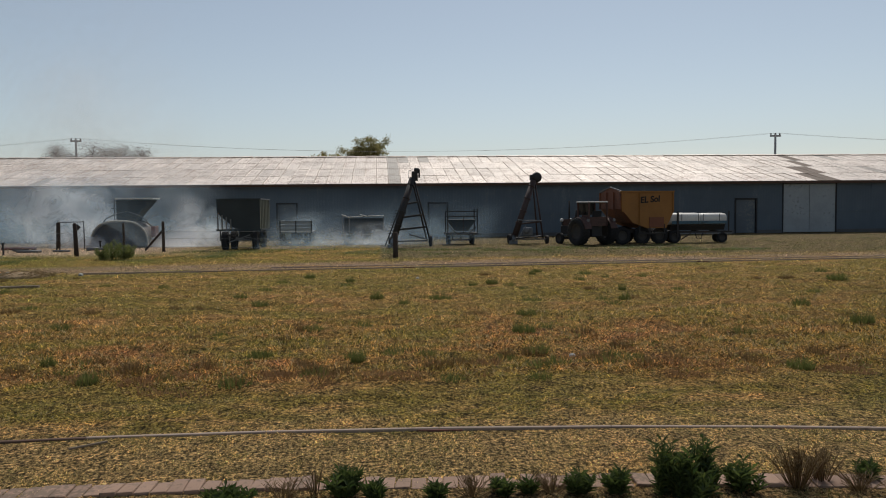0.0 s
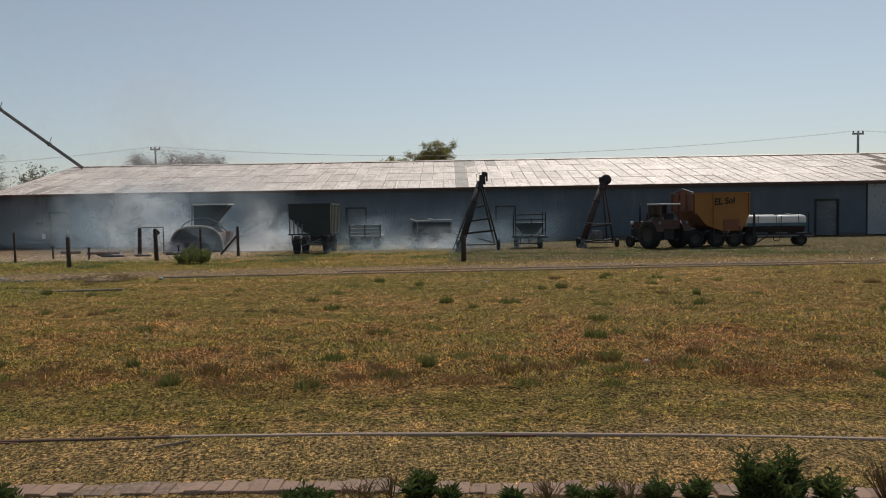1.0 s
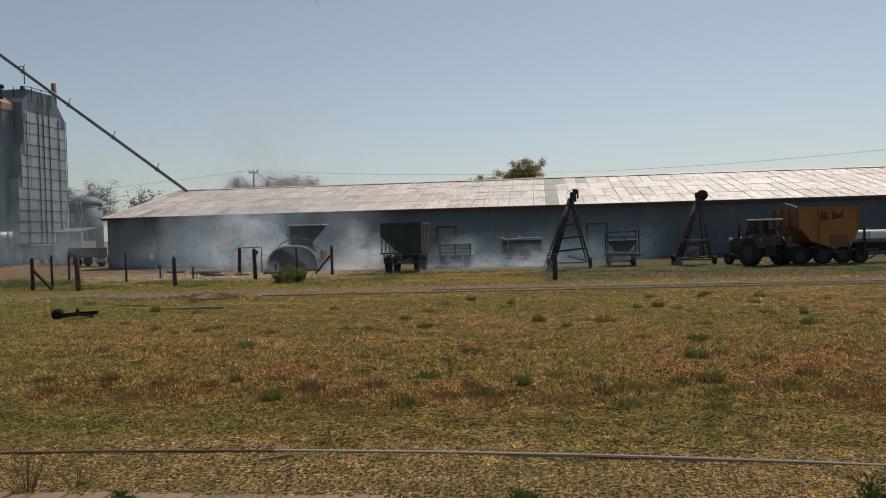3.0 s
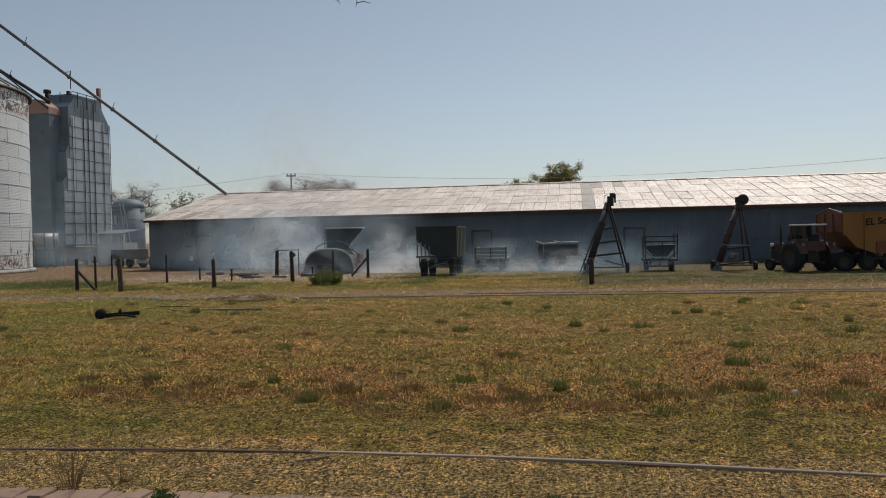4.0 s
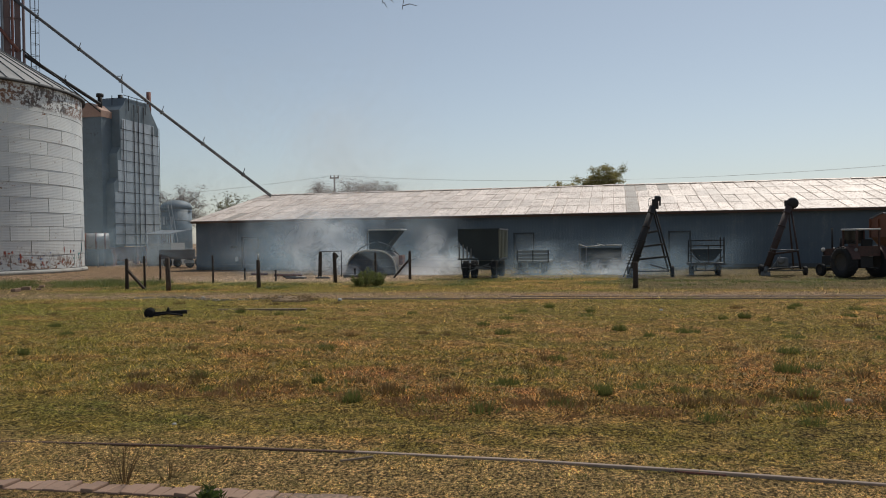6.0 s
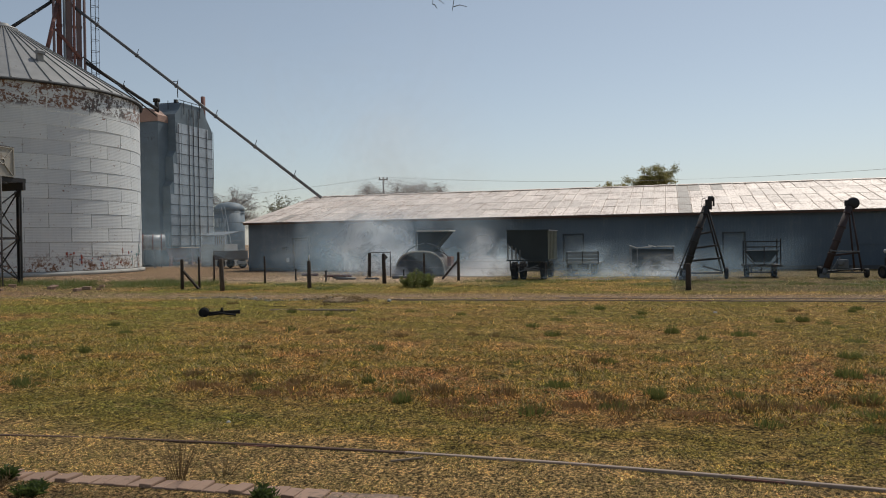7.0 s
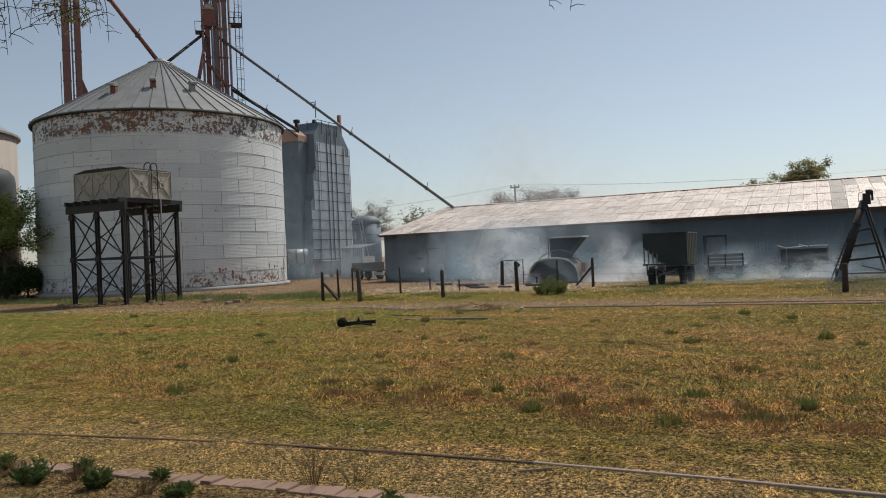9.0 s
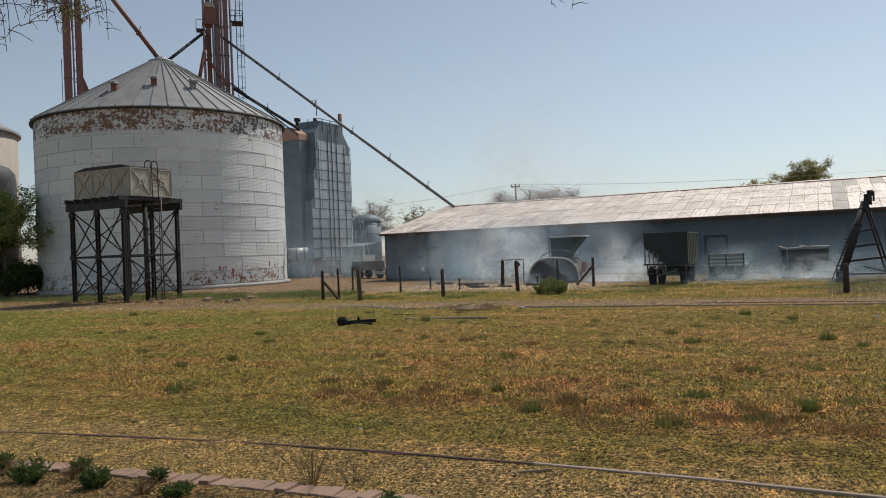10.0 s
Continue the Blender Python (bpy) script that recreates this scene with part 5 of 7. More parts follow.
for x in (0.12, 1.36):
    for y in (0.34, 1.1):
        wheel(sc, x, y, 0.25, 0.16)


def auger(x, y, foot, head, leg, wheels, rungs, label, mat):
    """A grain auger: inclined tube on an A-frame with wheels. All places relative to (x, y)."""
    t = thing("grain_auger", label, "grain auger", pose(x, y, 0))
    foot, head, leg = Vector(foot), Vector(head), Vector(leg)
    d = (head - foot).normalized()
    part("tube", tube(bm_new(), [foot, head - d * 0.35], 0.155, 14), mat, t)
    part("intake", tube(bm_new(), [foot - d * 0.35, foot], 0.10, 12), STEEL, t)
    part("intake_skid", box(bm_new(), foot.x - 0.3, foot.x + 0.12, foot.y - 0.12, foot.y + 0.12, 0.0, max(0.05, foot.z - 0.25)), STEEL, t)
    for k in range(1, 5):
        c = foot.lerp(head, k / 5)
        part("tube_flange", tube(bm_new(), [c - d * 0.03, c + d * 0.03], 0.185, 14), mat, t)
    neck = head - d * 0.5
    part("leg", tube(bm_new(), [neck + Vector((0.14, 0, 0)), leg], 0.045, 8), mat, t)
    part("leg", tube(bm_new(), [neck + Vector((0.05, 0.12, 0)), leg + Vector((-0.1, 1.0, 0))], 0.045, 8), mat, t)
    for z in rungs:
        u = (z - leg.z) / (neck.z - leg.z)
        a = leg.lerp(neck, u)
        v = (z - 0.12 - foot.z) / (head.z - foot.z)
        b = foot.lerp(head, max(0.02, v))
        part("cross_bar", bar(bm_new(), a, b, 0.075, 0.09), mat, t)
    for wx, wy, r in wheels:
        wheel(t, wx, wy, r, 0.17)
    return t, foot, head, d


t1, f1, h1, d1 = auger(0.4, 37.6, (0.32, -0.4, 0.42), (1.40, 0.4, 3.72), (2.12, 0.35, 0.36), [(2.16, 0.35, 0.28), (0.15, 0.7, 0.26)], (2.22, 1.58, 0.98), "tall dark grain auger on a ladder-like A-frame", IRON)
part("head_box", box(bm_new(), h1.x - 0.14, h1.x + 0.16, h1.y - 0.15, h1.y + 0.15, h1.z - 0.45, h1.z + 0.02, 0.02), IRON, t1)
part("motor", lathe(bm_new(), [(0.1, 0), (0.13, 0.03), (0.13, 0.22), (0.08, 0.25)], 14, pose(h1.x - 0.02, h1.y, h1.z + 0.06, 0, 90, 0)), IRON, t1)
part("belt_guard", box(bm_new(), h1.x + 0.19, h1.x + 0.27, h1.y - 0.1, h1.y + 0.1, h1.z - 0.3, h1.z + 0.12, 0.02), IRON, t1)
part("hook", tube(bm_new(), [(h1.x - 0.12, h1.y, h1.z - 0.4), (h1.x - 0.3, h1.y, h1.z - 0.3), (h1.x - 0.28, h1.y, h1.z + 0.05), (h1.x - 0.1, h1.y, h1.z + 0.1)], 0.015, 6), IRON, t1)
for k in range(9):
    z = 0.7 + 0.14 * k
    v = (z - f1.z) / (h1.z - f1.z)
    c = f1.lerp(h1, v)
    part("rung", bar(bm_new(), c + Vector((-0.40 + 0.1 * v, 0.0, -0.02)), c + Vector((-0.06, 0, 0)), 0.03), IRON, t1)
part("outer_rail", tube(bm_new(), [Vector((-0.12, -0.3, 0.05)), f1.lerp(h1, 0.82) + Vector((-0.1, 0, 0))], 0.03, 8), IRON, t1)
part("tow_bar", bar(bm_new(), (2.0, 0.2, 0.35), (1.1, -0.1, 0.62), 0.06), STEEL, t1)
part("axle", bar(bm_new(), (0.15, 0.7, 0.26), (2.03, 0.5, 0.28), 0.07), STEEL, t1)
t2, f2, h2, d2 = auger(6.75, 39.2, (0.25, -0.2, 0.45), (1.45, 0.3, 3.62), (1.80, 0.1, 0.28), [(0.0, 0.0, 0.27), (1.98, 0.0, 0.22), (0.35, 0.9, 0.24)], (1.15,), "rust-brown grain auger with a round head on a wheeled A-frame", surface("rust_brown_auger", (0.055, 0.034, 0.03), (0.05, 0.04, 0.04), rough=0.7))
part("head", lathe(bm_new(), [(0.05, -0.17), (0.22, -0.15), (0.27, -0.06), (0.27, 0.06), (0.22, 0.15), (0.05, 0.17)], 22, pose(h2.x + 0.05, h2.y, h2.z - 0.16, 90)), IRON, t2)
part("head_motor", box(bm_new(), h2.x - 0.3, h2.x - 0.12, h2.y - 0.12, h2.y + 0.12, h2.z - 0.3, h2.z - 0.02, 0.02), IRON, t2)
part("axle", bar(bm_new(), (0.0, 0.0, 0.26), (1.98, 0.0, 0.24), 0.07), STEEL, t2)
part("handrail", tube(bm_new(), [(0.4, -0.25, 1.28), (0.75, -0.25, 1.22), (1.68, -0.05, 1.2)], 0.03, 8), STEEL, t2)
part("engine_block", box(bm_new(), 0.75, 1.2, -0.2, 0.2, 0.42, 0.85, 0.05), STEEL, t2)
part("engine_tray", bar(bm_new(), (0.3, 0.0, 0.3), (1.7, 0.0, 0.40), 0.5, 0.05), IRON, t2)
part("belt_cover", lathe(bm_new(), [(0.06, 0), (0.16, 0.01), (0.16, 0.07), (0.06, 0.08)], 18, pose(0.85, -0.22, 0.7, 90)), STEEL, t2)
for a, b in (((0.35, -0.2, 0.2), (0.85, -0.2, 0.95)), ((1.5, -0.1, 0.2), (0.95, -0.15, 0.6)), ((0.45, -0.22, 1.3), (0.5, -0.1, 0.6))):
    part("stay", bar(bm_new(), a, b, 0.05), STEEL, t2)


def flat_cart(x, y, w, d, z0, z1, label, mat):
    t = thing("flat_trailer", label, "trailer", pose(x, y, 0))
    part("bed", box(bm_new(), 0, w, 0, d, z0 - 0.1, z0), mat, t)
    n = 3
    for k in range(n):
        a = z0 + (z1 - z0) * k / n
        part("side_board", box(bm_new(), 0, w, -0.03, 0.0, a + 0.012, a + (z1 - z0) / n - 0.012), mat, t)
        part("end_board", box(bm_new(), -0.034, -0.004, 0.0, d, a + 0.012, a + (z1 - z0) / n - 0.012), mat, t)
    for k in range(3):
        xx = 0.02 + (w - 0.1) * k / 2
        part("stake", box(bm_new(), xx, xx + 0.06, -0.07, -0.031, z0 - 0.1, z1), IRON, t)
    part("axle", box(bm_new(), 0.3, w - 0.3, 0.4, 0.48, 0.24, 0.32), IRON, t)
    part("spring_seat", box(bm_new(), w / 2 - 0.3, w / 2 + 0.3, 0.36, 0.52, 0.32, z0 - 0.1), IRON, t)
    for xx in (0.12, w - 0.35):
        for yy in (0.44, d - 0.4):
            wheel(t, xx, yy, 0.33, 0.22)
    return t


flat_cart(-5.3, 41.2, 1.75, 2.4, 0.74, 1.31, "low grey slatted farm trailer standing by the shed wall", surface("grey_boards", (0.30, 0.32, 0.33), (0.19, 0.17, 0.15), rough=0.8))
# open-framed box trailer, its posts topped by loose pale poles
ft = thing("frame_trailer", "dark box trailer with corner posts and loose pale poles on top", "trailer", pose(-1.98, 41.2, 0))
part("bed", box(bm_new(), 0.0, 2.25, 0.0, 2.2, 0.42, 0.52, 0.01), IRON, ft)
part("back_board", box(bm_new(), 0.05, 2.2, 1.7, 1.75, 0.53, 1.38), DARKGREEN, ft)
part("side_board", box(bm_new(), 0.42, 2.2, 0.35, 0.4, 0.53, 1.36), DARKGREEN, ft)
for x, y, h in ((0.03, 0.03, 1.58), (0.38, 0.3, 1.42), (2.22, 0.03, 1.5), (0.03, 2.15, 1.5), (2.22, 2.15, 1.5)):
    part("corner_post", box(bm_new(), x - 0.03, x + 0.03, y - 0.03, y + 0.03, 0.521, h), STEEL, ft)
for a, b in (((0.0, 0.0, 1.6), (0.42, 0.25, 1.44)), ((0.4, 0.2, 1.47), (1.1, 0.3, 1.5)), ((0.95, 0.1, 1.6), (1.35, 0.2, 1.5)), ((1.4, 0.1, 1.53), (2.25, 0.1, 1.52))):
    part("loose_pole", tube(bm_new(), [a, b], 0.028, 8), WHITE, ft)
part("axle", box(bm_new(), 0.2, 2.05, 0.5, 0.58, 0.28, 0.36), IRON, ft)
part("spring_seat", box(bm_new(), 0.8, 1.4, 0.48, 0.6, 0.36, 0.42), IRON, ft)
for x in (0.1, 2.1):
    wheel(ft, x, 0.54, 0.32, 0.2)

# ---------- rails and the brick edging ----------
RAILRUST = surface("rusty_rail", (0.15, 0.10, 0.075), (0.09, 0.06, 0.05), rough=0.9, wear=0.56, stretch=(0.3, 1, 1), spec=0.05)
RAILTOP = surface("worn_rail_steel", (0.36, 0.28, 0.225), (0.19, 0.14, 0.105), rough=0.9, metal=0.0, wear=0.56, stretch=(0.3, 1, 1), spec=0.05)


def rail(name, run, z, label, mat=None):
    """An old rail lying in the grass along run, a list of plan points: bevelled head on a web, with joint plates."""
    t = thing(name, label, "rail", pose(run[0][0], run[0][1], 0))
    o = Vector((*run[0], 0))
    for k in range(len(run) - 1):
        a, b = Vector((*run[k], 0)) - o, Vector((*run[k + 1], 0)) - o
        d = (b - a).normalized()
        s = Vector((-d.y, d.x, 0))
        bm = bm_new()
        ends = [[bm.verts.new(p + s * u + Vector((0, 0, w))) for u, w in ((-0.021, z - 0.03), (-0.021, z - 0.005), (-0.016, z), (0.016, z), (0.021, z - 0.005), (0.021, z - 0.03), (0.01, -0.05), (-0.01, -0.05))] for p in (a, b - d * 0.008)]
        for i in range(8):
            bm.faces.new((ends[0][i], ends[1][i], ends[1][(i + 1) % 8], ends[0][(i + 1) % 8]))
        bm.faces.new(ends[0])
        bm.faces.new(ends[1][::-1])
        part("rail_length", bm, mat or RAILTOP, t)
        if k and k % 2 == 0:
            part("joint_plate", bar(bm_new(), a - d * 0.2 - s * 0.031 + Vector((0, 0, z - 0.025)), a + d * 0.2 - s * 0.031 + Vector((0, 0, z - 0.025)), 0.012, 0.03), RUSTY, t)
    return t


def bend(x, y, k, x0):
    return (x, y - k * (x - x0) ** 2)


rail("rail", [bend(x, 6.58, 0.0137, -1.6) for x in np.arange(-2.4, 8.2, 1.5)], 0.010, "old steel rail curving low through dry grass")
rail("rail", [bend(x, 6.58, 0.0137, -1.6) for x in np.arange(-12.9, -2.3, 1.5)], 0.008, "half-buried rusty rail in dry grass", RAILRUST)
rail("rail", [(x, 24.5 + 0.055 * x) for x in np.arange(-9.0, 41.0, 5.0)], 0.035, "far steel rail beside the dirt track")
rail("rail", [(x, 25.5 + 0.05 * x) for x in np.arange(-3.5, 41.0, 5.0)], 0.03, "sunken far steel rail in the dirt track")
BRICK = surface("pinkish_edge_brick", (0.32, 0.205, 0.145), (0.20, 0.14, 0.10), rough=0.9, wear=0.52, fine=26, relief=0.6, piece=0.14)
edging = tagged(new("edging"), "row of worn pinkish bricks edging a flower bed", "edging", kind="structure")
EARTH = surface("earthy_mortar", (0.24, 0.18, 0.13), rough=0.95, fine=30)
for k in range(12):
    xa, xb = -11.0 + 1.5 * k, -9.5 + 1.5 * k
    p, q = bend(xa, EDGE_Y, 0.0137, -2.0), bend(xb, EDGE_Y, 0.0137, -2.0)
    part("mortar_bed", bar(bm_new(), (*p, -0.056), (*q, -0.056), 0.2, 0.1), EARTH, edging)
brick_me = mesh_of("brick", box(bm_new(), -0.054, 0.054, -0.108, 0.108, -0.05, 0.028, 0.012), BRICK)
rng = random.Random(3)
x = -10.9
while x < 7.0:
    s = new("brick", brick_me)
    s.parent = edging
    s.matrix_basis = pose(x, EDGE_Y - 0.0137 * (x + 2) ** 2 + rng.uniform(-0.008, 0.008), rng.uniform(-0.024, 0.002), rng.uniform(-4, 4), rng.uniform(-4, 4), math.degrees(-0.0274 * (x + 2)) + rng.uniform(-2.5, 2.5))
    x += 0.1095 + rng.uniform(0, 0.004)

# ---------- grass ----------
BLADE = blade_material()


GRID = np.array([v[2] for v in gv]).reshape(len(gy), nx)


def height_at(x, y):
    """Height of the ground sheet under many places at once."""
    i = np.clip(np.searchsorted(gx, x) - 1, 0, nx - 2)
    j = np.clip(np.searchsorted(gy, y) - 1, 0, len(gy) - 2)
    ax, ay = np.array(gx), np.array(gy)
    u, w = (x - ax[i]) / (ax[i + 1] - ax[i]), (y - ay[j]) / (ay[j + 1] - ay[j])
    return (GRID[j, i] * (1 - u) + GRID[j, i + 1] * u) * (1 - w) + (GRID[j + 1, i] * (1 - u) + GRID[j + 1, i + 1] * u) * w


def blades(name, count, seed, ylo, yhi, power, hlo, hhi, wide, flat=1.0):
    """Grass blades as one mesh; thicker towards the viewer's end of the field."""
    g = np.random.default_rng(seed)
    u = g.random(count)
    a = 1 - power
    y = (ylo ** a + u * (yhi ** a - ylo ** a)) ** (1 / a)
    x = (-1.62 * y - 1) + g.random(count) * (2.42 * y + 2)
    # gather in clumps
    cx, cy = np.round(x / 0.11), np.round(y / 0.11)
    hsh = np.sin(cx * 12.9898 + cy * 78.233) * 43758.5453
    hsh -= np.floor(hsh)
    wide_ = np.sin(np.round(x / 0.37) * 39.425 + np.round(y / 0.37) * 17.17) * 24634.63
    hsh = 0.55 * hsh + 0.45 * (wide_ - np.floor(wide_))
    keep = g.random(count) < (0.05 + 1.1 * hsh)
    x, y, hsh = x[keep], y[keep], hsh[keep]
    n = len(x)
    grow = 1 + np.maximum(0, y - 6) * 0.075
    h = (hlo + (hhi - hlo) * g.random(n) ** 2) * (0.3 + 1.4 * hsh) * np.minimum(grow, 1.8)
    w = wide * grow * (0.7 + 0.6 * g.random(n))
    ang, lean, dr = g.random(n) * 2 * np.pi, flat * (0.3 + g.random(n)), g.random(n) * 2 * np.pi
    z = height_at(x, y) - 0.004
    v = np.empty((n, 3, 3), np.float32)
    dx, dy = np.cos(ang) * w / 2, np.sin(ang) * w / 2
    v[:, 0] = np.stack((x - dx, y - dy, z), 1)
    v[:, 1] = np.stack((x + dx, y + dy, z), 1)
    v[:, 2] = np.stack((x + np.cos(dr) * h * lean, y + np.sin(dr) * h * lean, z + h), 1)
    me = bpy.data.meshes.new(name)
    me.vertices.add(n * 3)
    me.vertices.foreach_set("co", v.ravel())
    me.loops.add(n * 3)
    me.loops.foreach_set("vertex_index", np.arange(n * 3, dtype=np.int32))
    me.polygons.add(n)
    me.polygons.foreach_set("loop_start", np.arange(0, n * 3, 3, dtype=np.int32))
    me.polygons.foreach_set("loop_total", np.full(n, 3, dtype=np.int32))
    me.update(calc_edges=True)
    me.materials.append(BLADE)
    return new(name, me)


tagged(blades("grass", 1750000, 11, 4.2, 25.0, 1.45, 0.006, 0.017, 0.0068, 1.9), "short dry mown grass in straw, rust and green", "grass", kind="stuff")
tagged(blades("tall_grass", 70000, 12, 8.4, 26.5, 1.25, 0.014, 0.05, 0.009, 1.3), "taller wiry brown grass stems through the field", "grass", kind="stuff")
tagged(blades("rough_grass", 160000, 17, 8.55, 14.0, 1.3, 0.014, 0.05, 0.009, 1.4), "unmown rust-brown and green grass beyond the mown strip", "grass", kind="stuff")
tagged(blades("yard_grass", 110000, 13, 27.0, 40.0, 1.2, 0.012, 0.045, 0.006, 1.0), "rough green grass along the shed yard", "grass", kind="stuff")


def leaf_material(name, col, col2, trans=0.5):
    m, nt, bsdf = tree_of(name)
    geo = nt.nodes.new("ShaderNodeNewGeometry")
    n = noise_of(nt, geo.outputs["Position"], 2.5, 4)
    c = mix(nt, geo.outputs["Random Per Island"], col, col2)
    c = mix(nt, 0.5, c, mix(nt, n, (0.5, 0.5, 0.5), (1.5, 1.5, 1.5)), "MULTIPLY")
    nt.links.new(c, bsdf.inputs["Base Color"])
    bsdf.inputs["Roughness"].default_value = 0.6
    tr_ = nt.nodes.new("ShaderNodeBsdfTranslucent")
    nt.links.new(c, tr_.inputs["Color"])
    mx = nt.nodes.new("ShaderNodeMixShader")
    mx.inputs[0].default_value = trans
    nt.links.new(bsdf.outputs[0], mx.inputs[1])
    nt.links.new(tr_.outputs[0], mx.inputs[2])
    nt.links.new(mx.outputs[0], nt.nodes["Material Output"].inputs["Surface"])
    return m


WEED = leaf_material("dark_green_weed_leaf", (0.03, 0.055, 0.014), (0.12, 0.155, 0.04))
TUFT = leaf_material("green_tuft_blade", (0.08, 0.10, 0.025), (0.20, 0.20, 0.06))
DRY = leaf_material("dry_stem", (0.13, 0.075, 0.03), (0.28, 0.18, 0.07), 0.2)
PALELEAF = leaf_material("pale_spring_leaf", (0.10, 0.11, 0.05), (0.2, 0.18, 0.09))
# grey twig colour raised to include the paling of smoke haze
GREYTWIG = leaf_material("hazed_grey_twig", (0.28, 0.22, 0.19), (0.42, 0.35, 0.3), 0.1)
BARK = surface("grey_brown_bark", (0.085, 0.065, 0.05), (0.045, 0.035, 0.03), rough=0.95, fine=9, relief=0.7, stretch=(1, 1, 0.3))


def leaves_mesh(name, spots, material, seed, ln, wd, curve=0.3):
    """Lance-shaped leaves at spots of (place, direction), four triangles each."""
    g = random.Random(seed)
    vs, fs = [], []
    for p, d in spots:
        p, d = Vector(p), Vector(d).normalized()
        s = d.cross(Vector((g.uniform(-1, 1), g.uniform(-1, 1), g.uniform(-0.2, 1)))).normalized()
        l, w = ln * g.uniform(0.6, 1.25), wd * g.uniform(0.7, 1.3)
        drop = Vector((0, 0, -curve * l))
        b = len(vs)
        vs += [tuple(p), tuple(p + d * l * 0.45 + s * w / 2), tuple(p + d * l * 0.45 - s * w / 2), tuple(p + d * l + drop)]
        fs += [(b, b + 1, b + 3), (b, b + 3, b + 2)]
    me = bpy.data.meshes.new(name)
    me.from_pydata(vs, [], fs)
    me.materials.append(material)
    return me


def weed_bush(x, y, h, w, seed, label="leafy dark green weed growing by the brick edging", mat=None, stems=None, ln=0.085, wd=0.017, spread=0.45, curve=0.2):
    g = random.Random(seed)
    w, h = w * 0.88, h * 1.05
    t = thing("weed", label, "weed", pose(x, y, lie(x, y)), group="weeds by the edging")
    spots, n = [], stems or int(14 + w * 40)
    bm = bm_new()
    for k in range(n):
        a, r = g.random() * 6.28, w / 2 * math.sqrt(g.random())
        top = Vector((math.cos(a) * r, math.sin(a) * r, h * g.uniform(0.45, 1.05) * (1 - 0.45 * r / (w / 2))))
        foot = Vector((top.x * spread, top.y * spread, -0.01))
        tube(bm, [foot, foot.lerp(top, 0.6) + Vector((0, 0, 0.02)), top], 0.005, 4, 0.002, caps=False)
        m = int(10 + h * 50)
        for j in range(m):
            u = 0.1 + 0.9 * (j + g.random()) / m
            c = foot.lerp(top, u)
            b = j * 2.4 + a
            spots.append((c, (math.cos(b), math.sin(b), g.uniform(0.4, 1.9))))
    part("stalk", bm, WEED, t)
    ob = new("foliage", leaves_mesh("foliage", spots, mat or WEED, seed, ln, wd, curve))
    ob.parent = t
    return t


for i, (x, y, h, w) in enumerate([(-0.9, 4.98, 0.10, 0.42), (-0.16, 5.0, 0.23, 0.30), (0.04, 4.95, 0.11, 0.18), (0.45, 4.92, 0.10, 0.16), (0.90, 4.92, 0.13, 0.16), (1.08, 4.94, 0.09, 0.12), (1.42, 4.9, 0.16, 0.22), (1.68, 4.88, 0.18, 0.22), (2.00, 4.83, 0.42, 0.36), (2.24, 4.86, 0.40, 0.34), (2.12, 4.72, 0.30, 0.40), (2.52, 4.82, 0.22, 0.32), (3.48, 4.95, 0.12, 0.2), (-2.95, 5.0, 0.14, 0.22), (-6.5, 4.62, 0.20, 0.42), (-5.75, 4.68, 0.22, 0.30), (-5.35, 5.02, 0.12, 0.16), (-4.85, 4.75, 0.10, 0.3), (-7.2, 4.75, 0.2, 0.4), (-6.3, 4.98, 0.12, 0.2)]):
    weed_bush(x, y, h, w, 40 + i)


def dry_clump(x, y, h, w, n, seed, label, mat=None):
    g = random.Random(seed)
    t = thing("dry_weed", label, "weed", pose(x, y, lie(x, y)), group="dry weeds")
    bm = bm_new()
    for k in range(n):
        a, r = g.random() * 6.28, w * g.random()
        f = Vector((math.cos(a) * r * 0.25, math.sin(a) * r * 0.25, -0.01))
        q = Vector((math.cos(a) * r, math.sin(a) * r, h * g.uniform(0.5, 1)))
        tube(bm, [f, f.lerp(q, 0.55) + Vector((0, 0, h * 0.08)), q], 0.0035, 4, 0.0015, caps=False)
        for j in range(3):
            c = f.lerp(q, g.uniform(0.5, 0.95))
            tube(bm, [c, c + Vector((g.uniform(-0.06, 0.06), g.uniform(-0.06, 0.06), g.uniform(0.02, 0.07)))], 0.002, 3, 0.001, caps=False)
    part("stalk", bm, mat or DRY, t)
    return t


dry_clump(2.92, 4.85, 0.3, 0.22, 90, 5, "clump of dry brown grass stalks by the edging")
dry_clump(3.15, 4.95, 0.25, 0.2, 50, 6, "clump of dry brown grass stalks by the edging")
dry_clump(-3.98, 5.42, 0.36, 0.42, 22, 7, "thin leafless brown weed stalks by the rail")
dry_clump(-3.65, 5.55, 0.2, 0.3, 12, 8, "thin leafless brown weed stalks by the rail")
for i, (x, y) in enumerate(((-6.95, 4.72), (-6.15, 4.78), (-7.6, 4.7), (-5.2, 4.7), (-0.55, 4.98), (0.7, 4.95), (1.25, 4.95), (3.3, 4.75))):
    dry_clump(x, y, 0.13, 0.2, 34, 120 + i, "low dry brown weed stalks in the bed")
dry_clump(-0.35, 5.05, 0.2, 0.12, 16, 9, "thin leafless brown weed stalks by the edging")


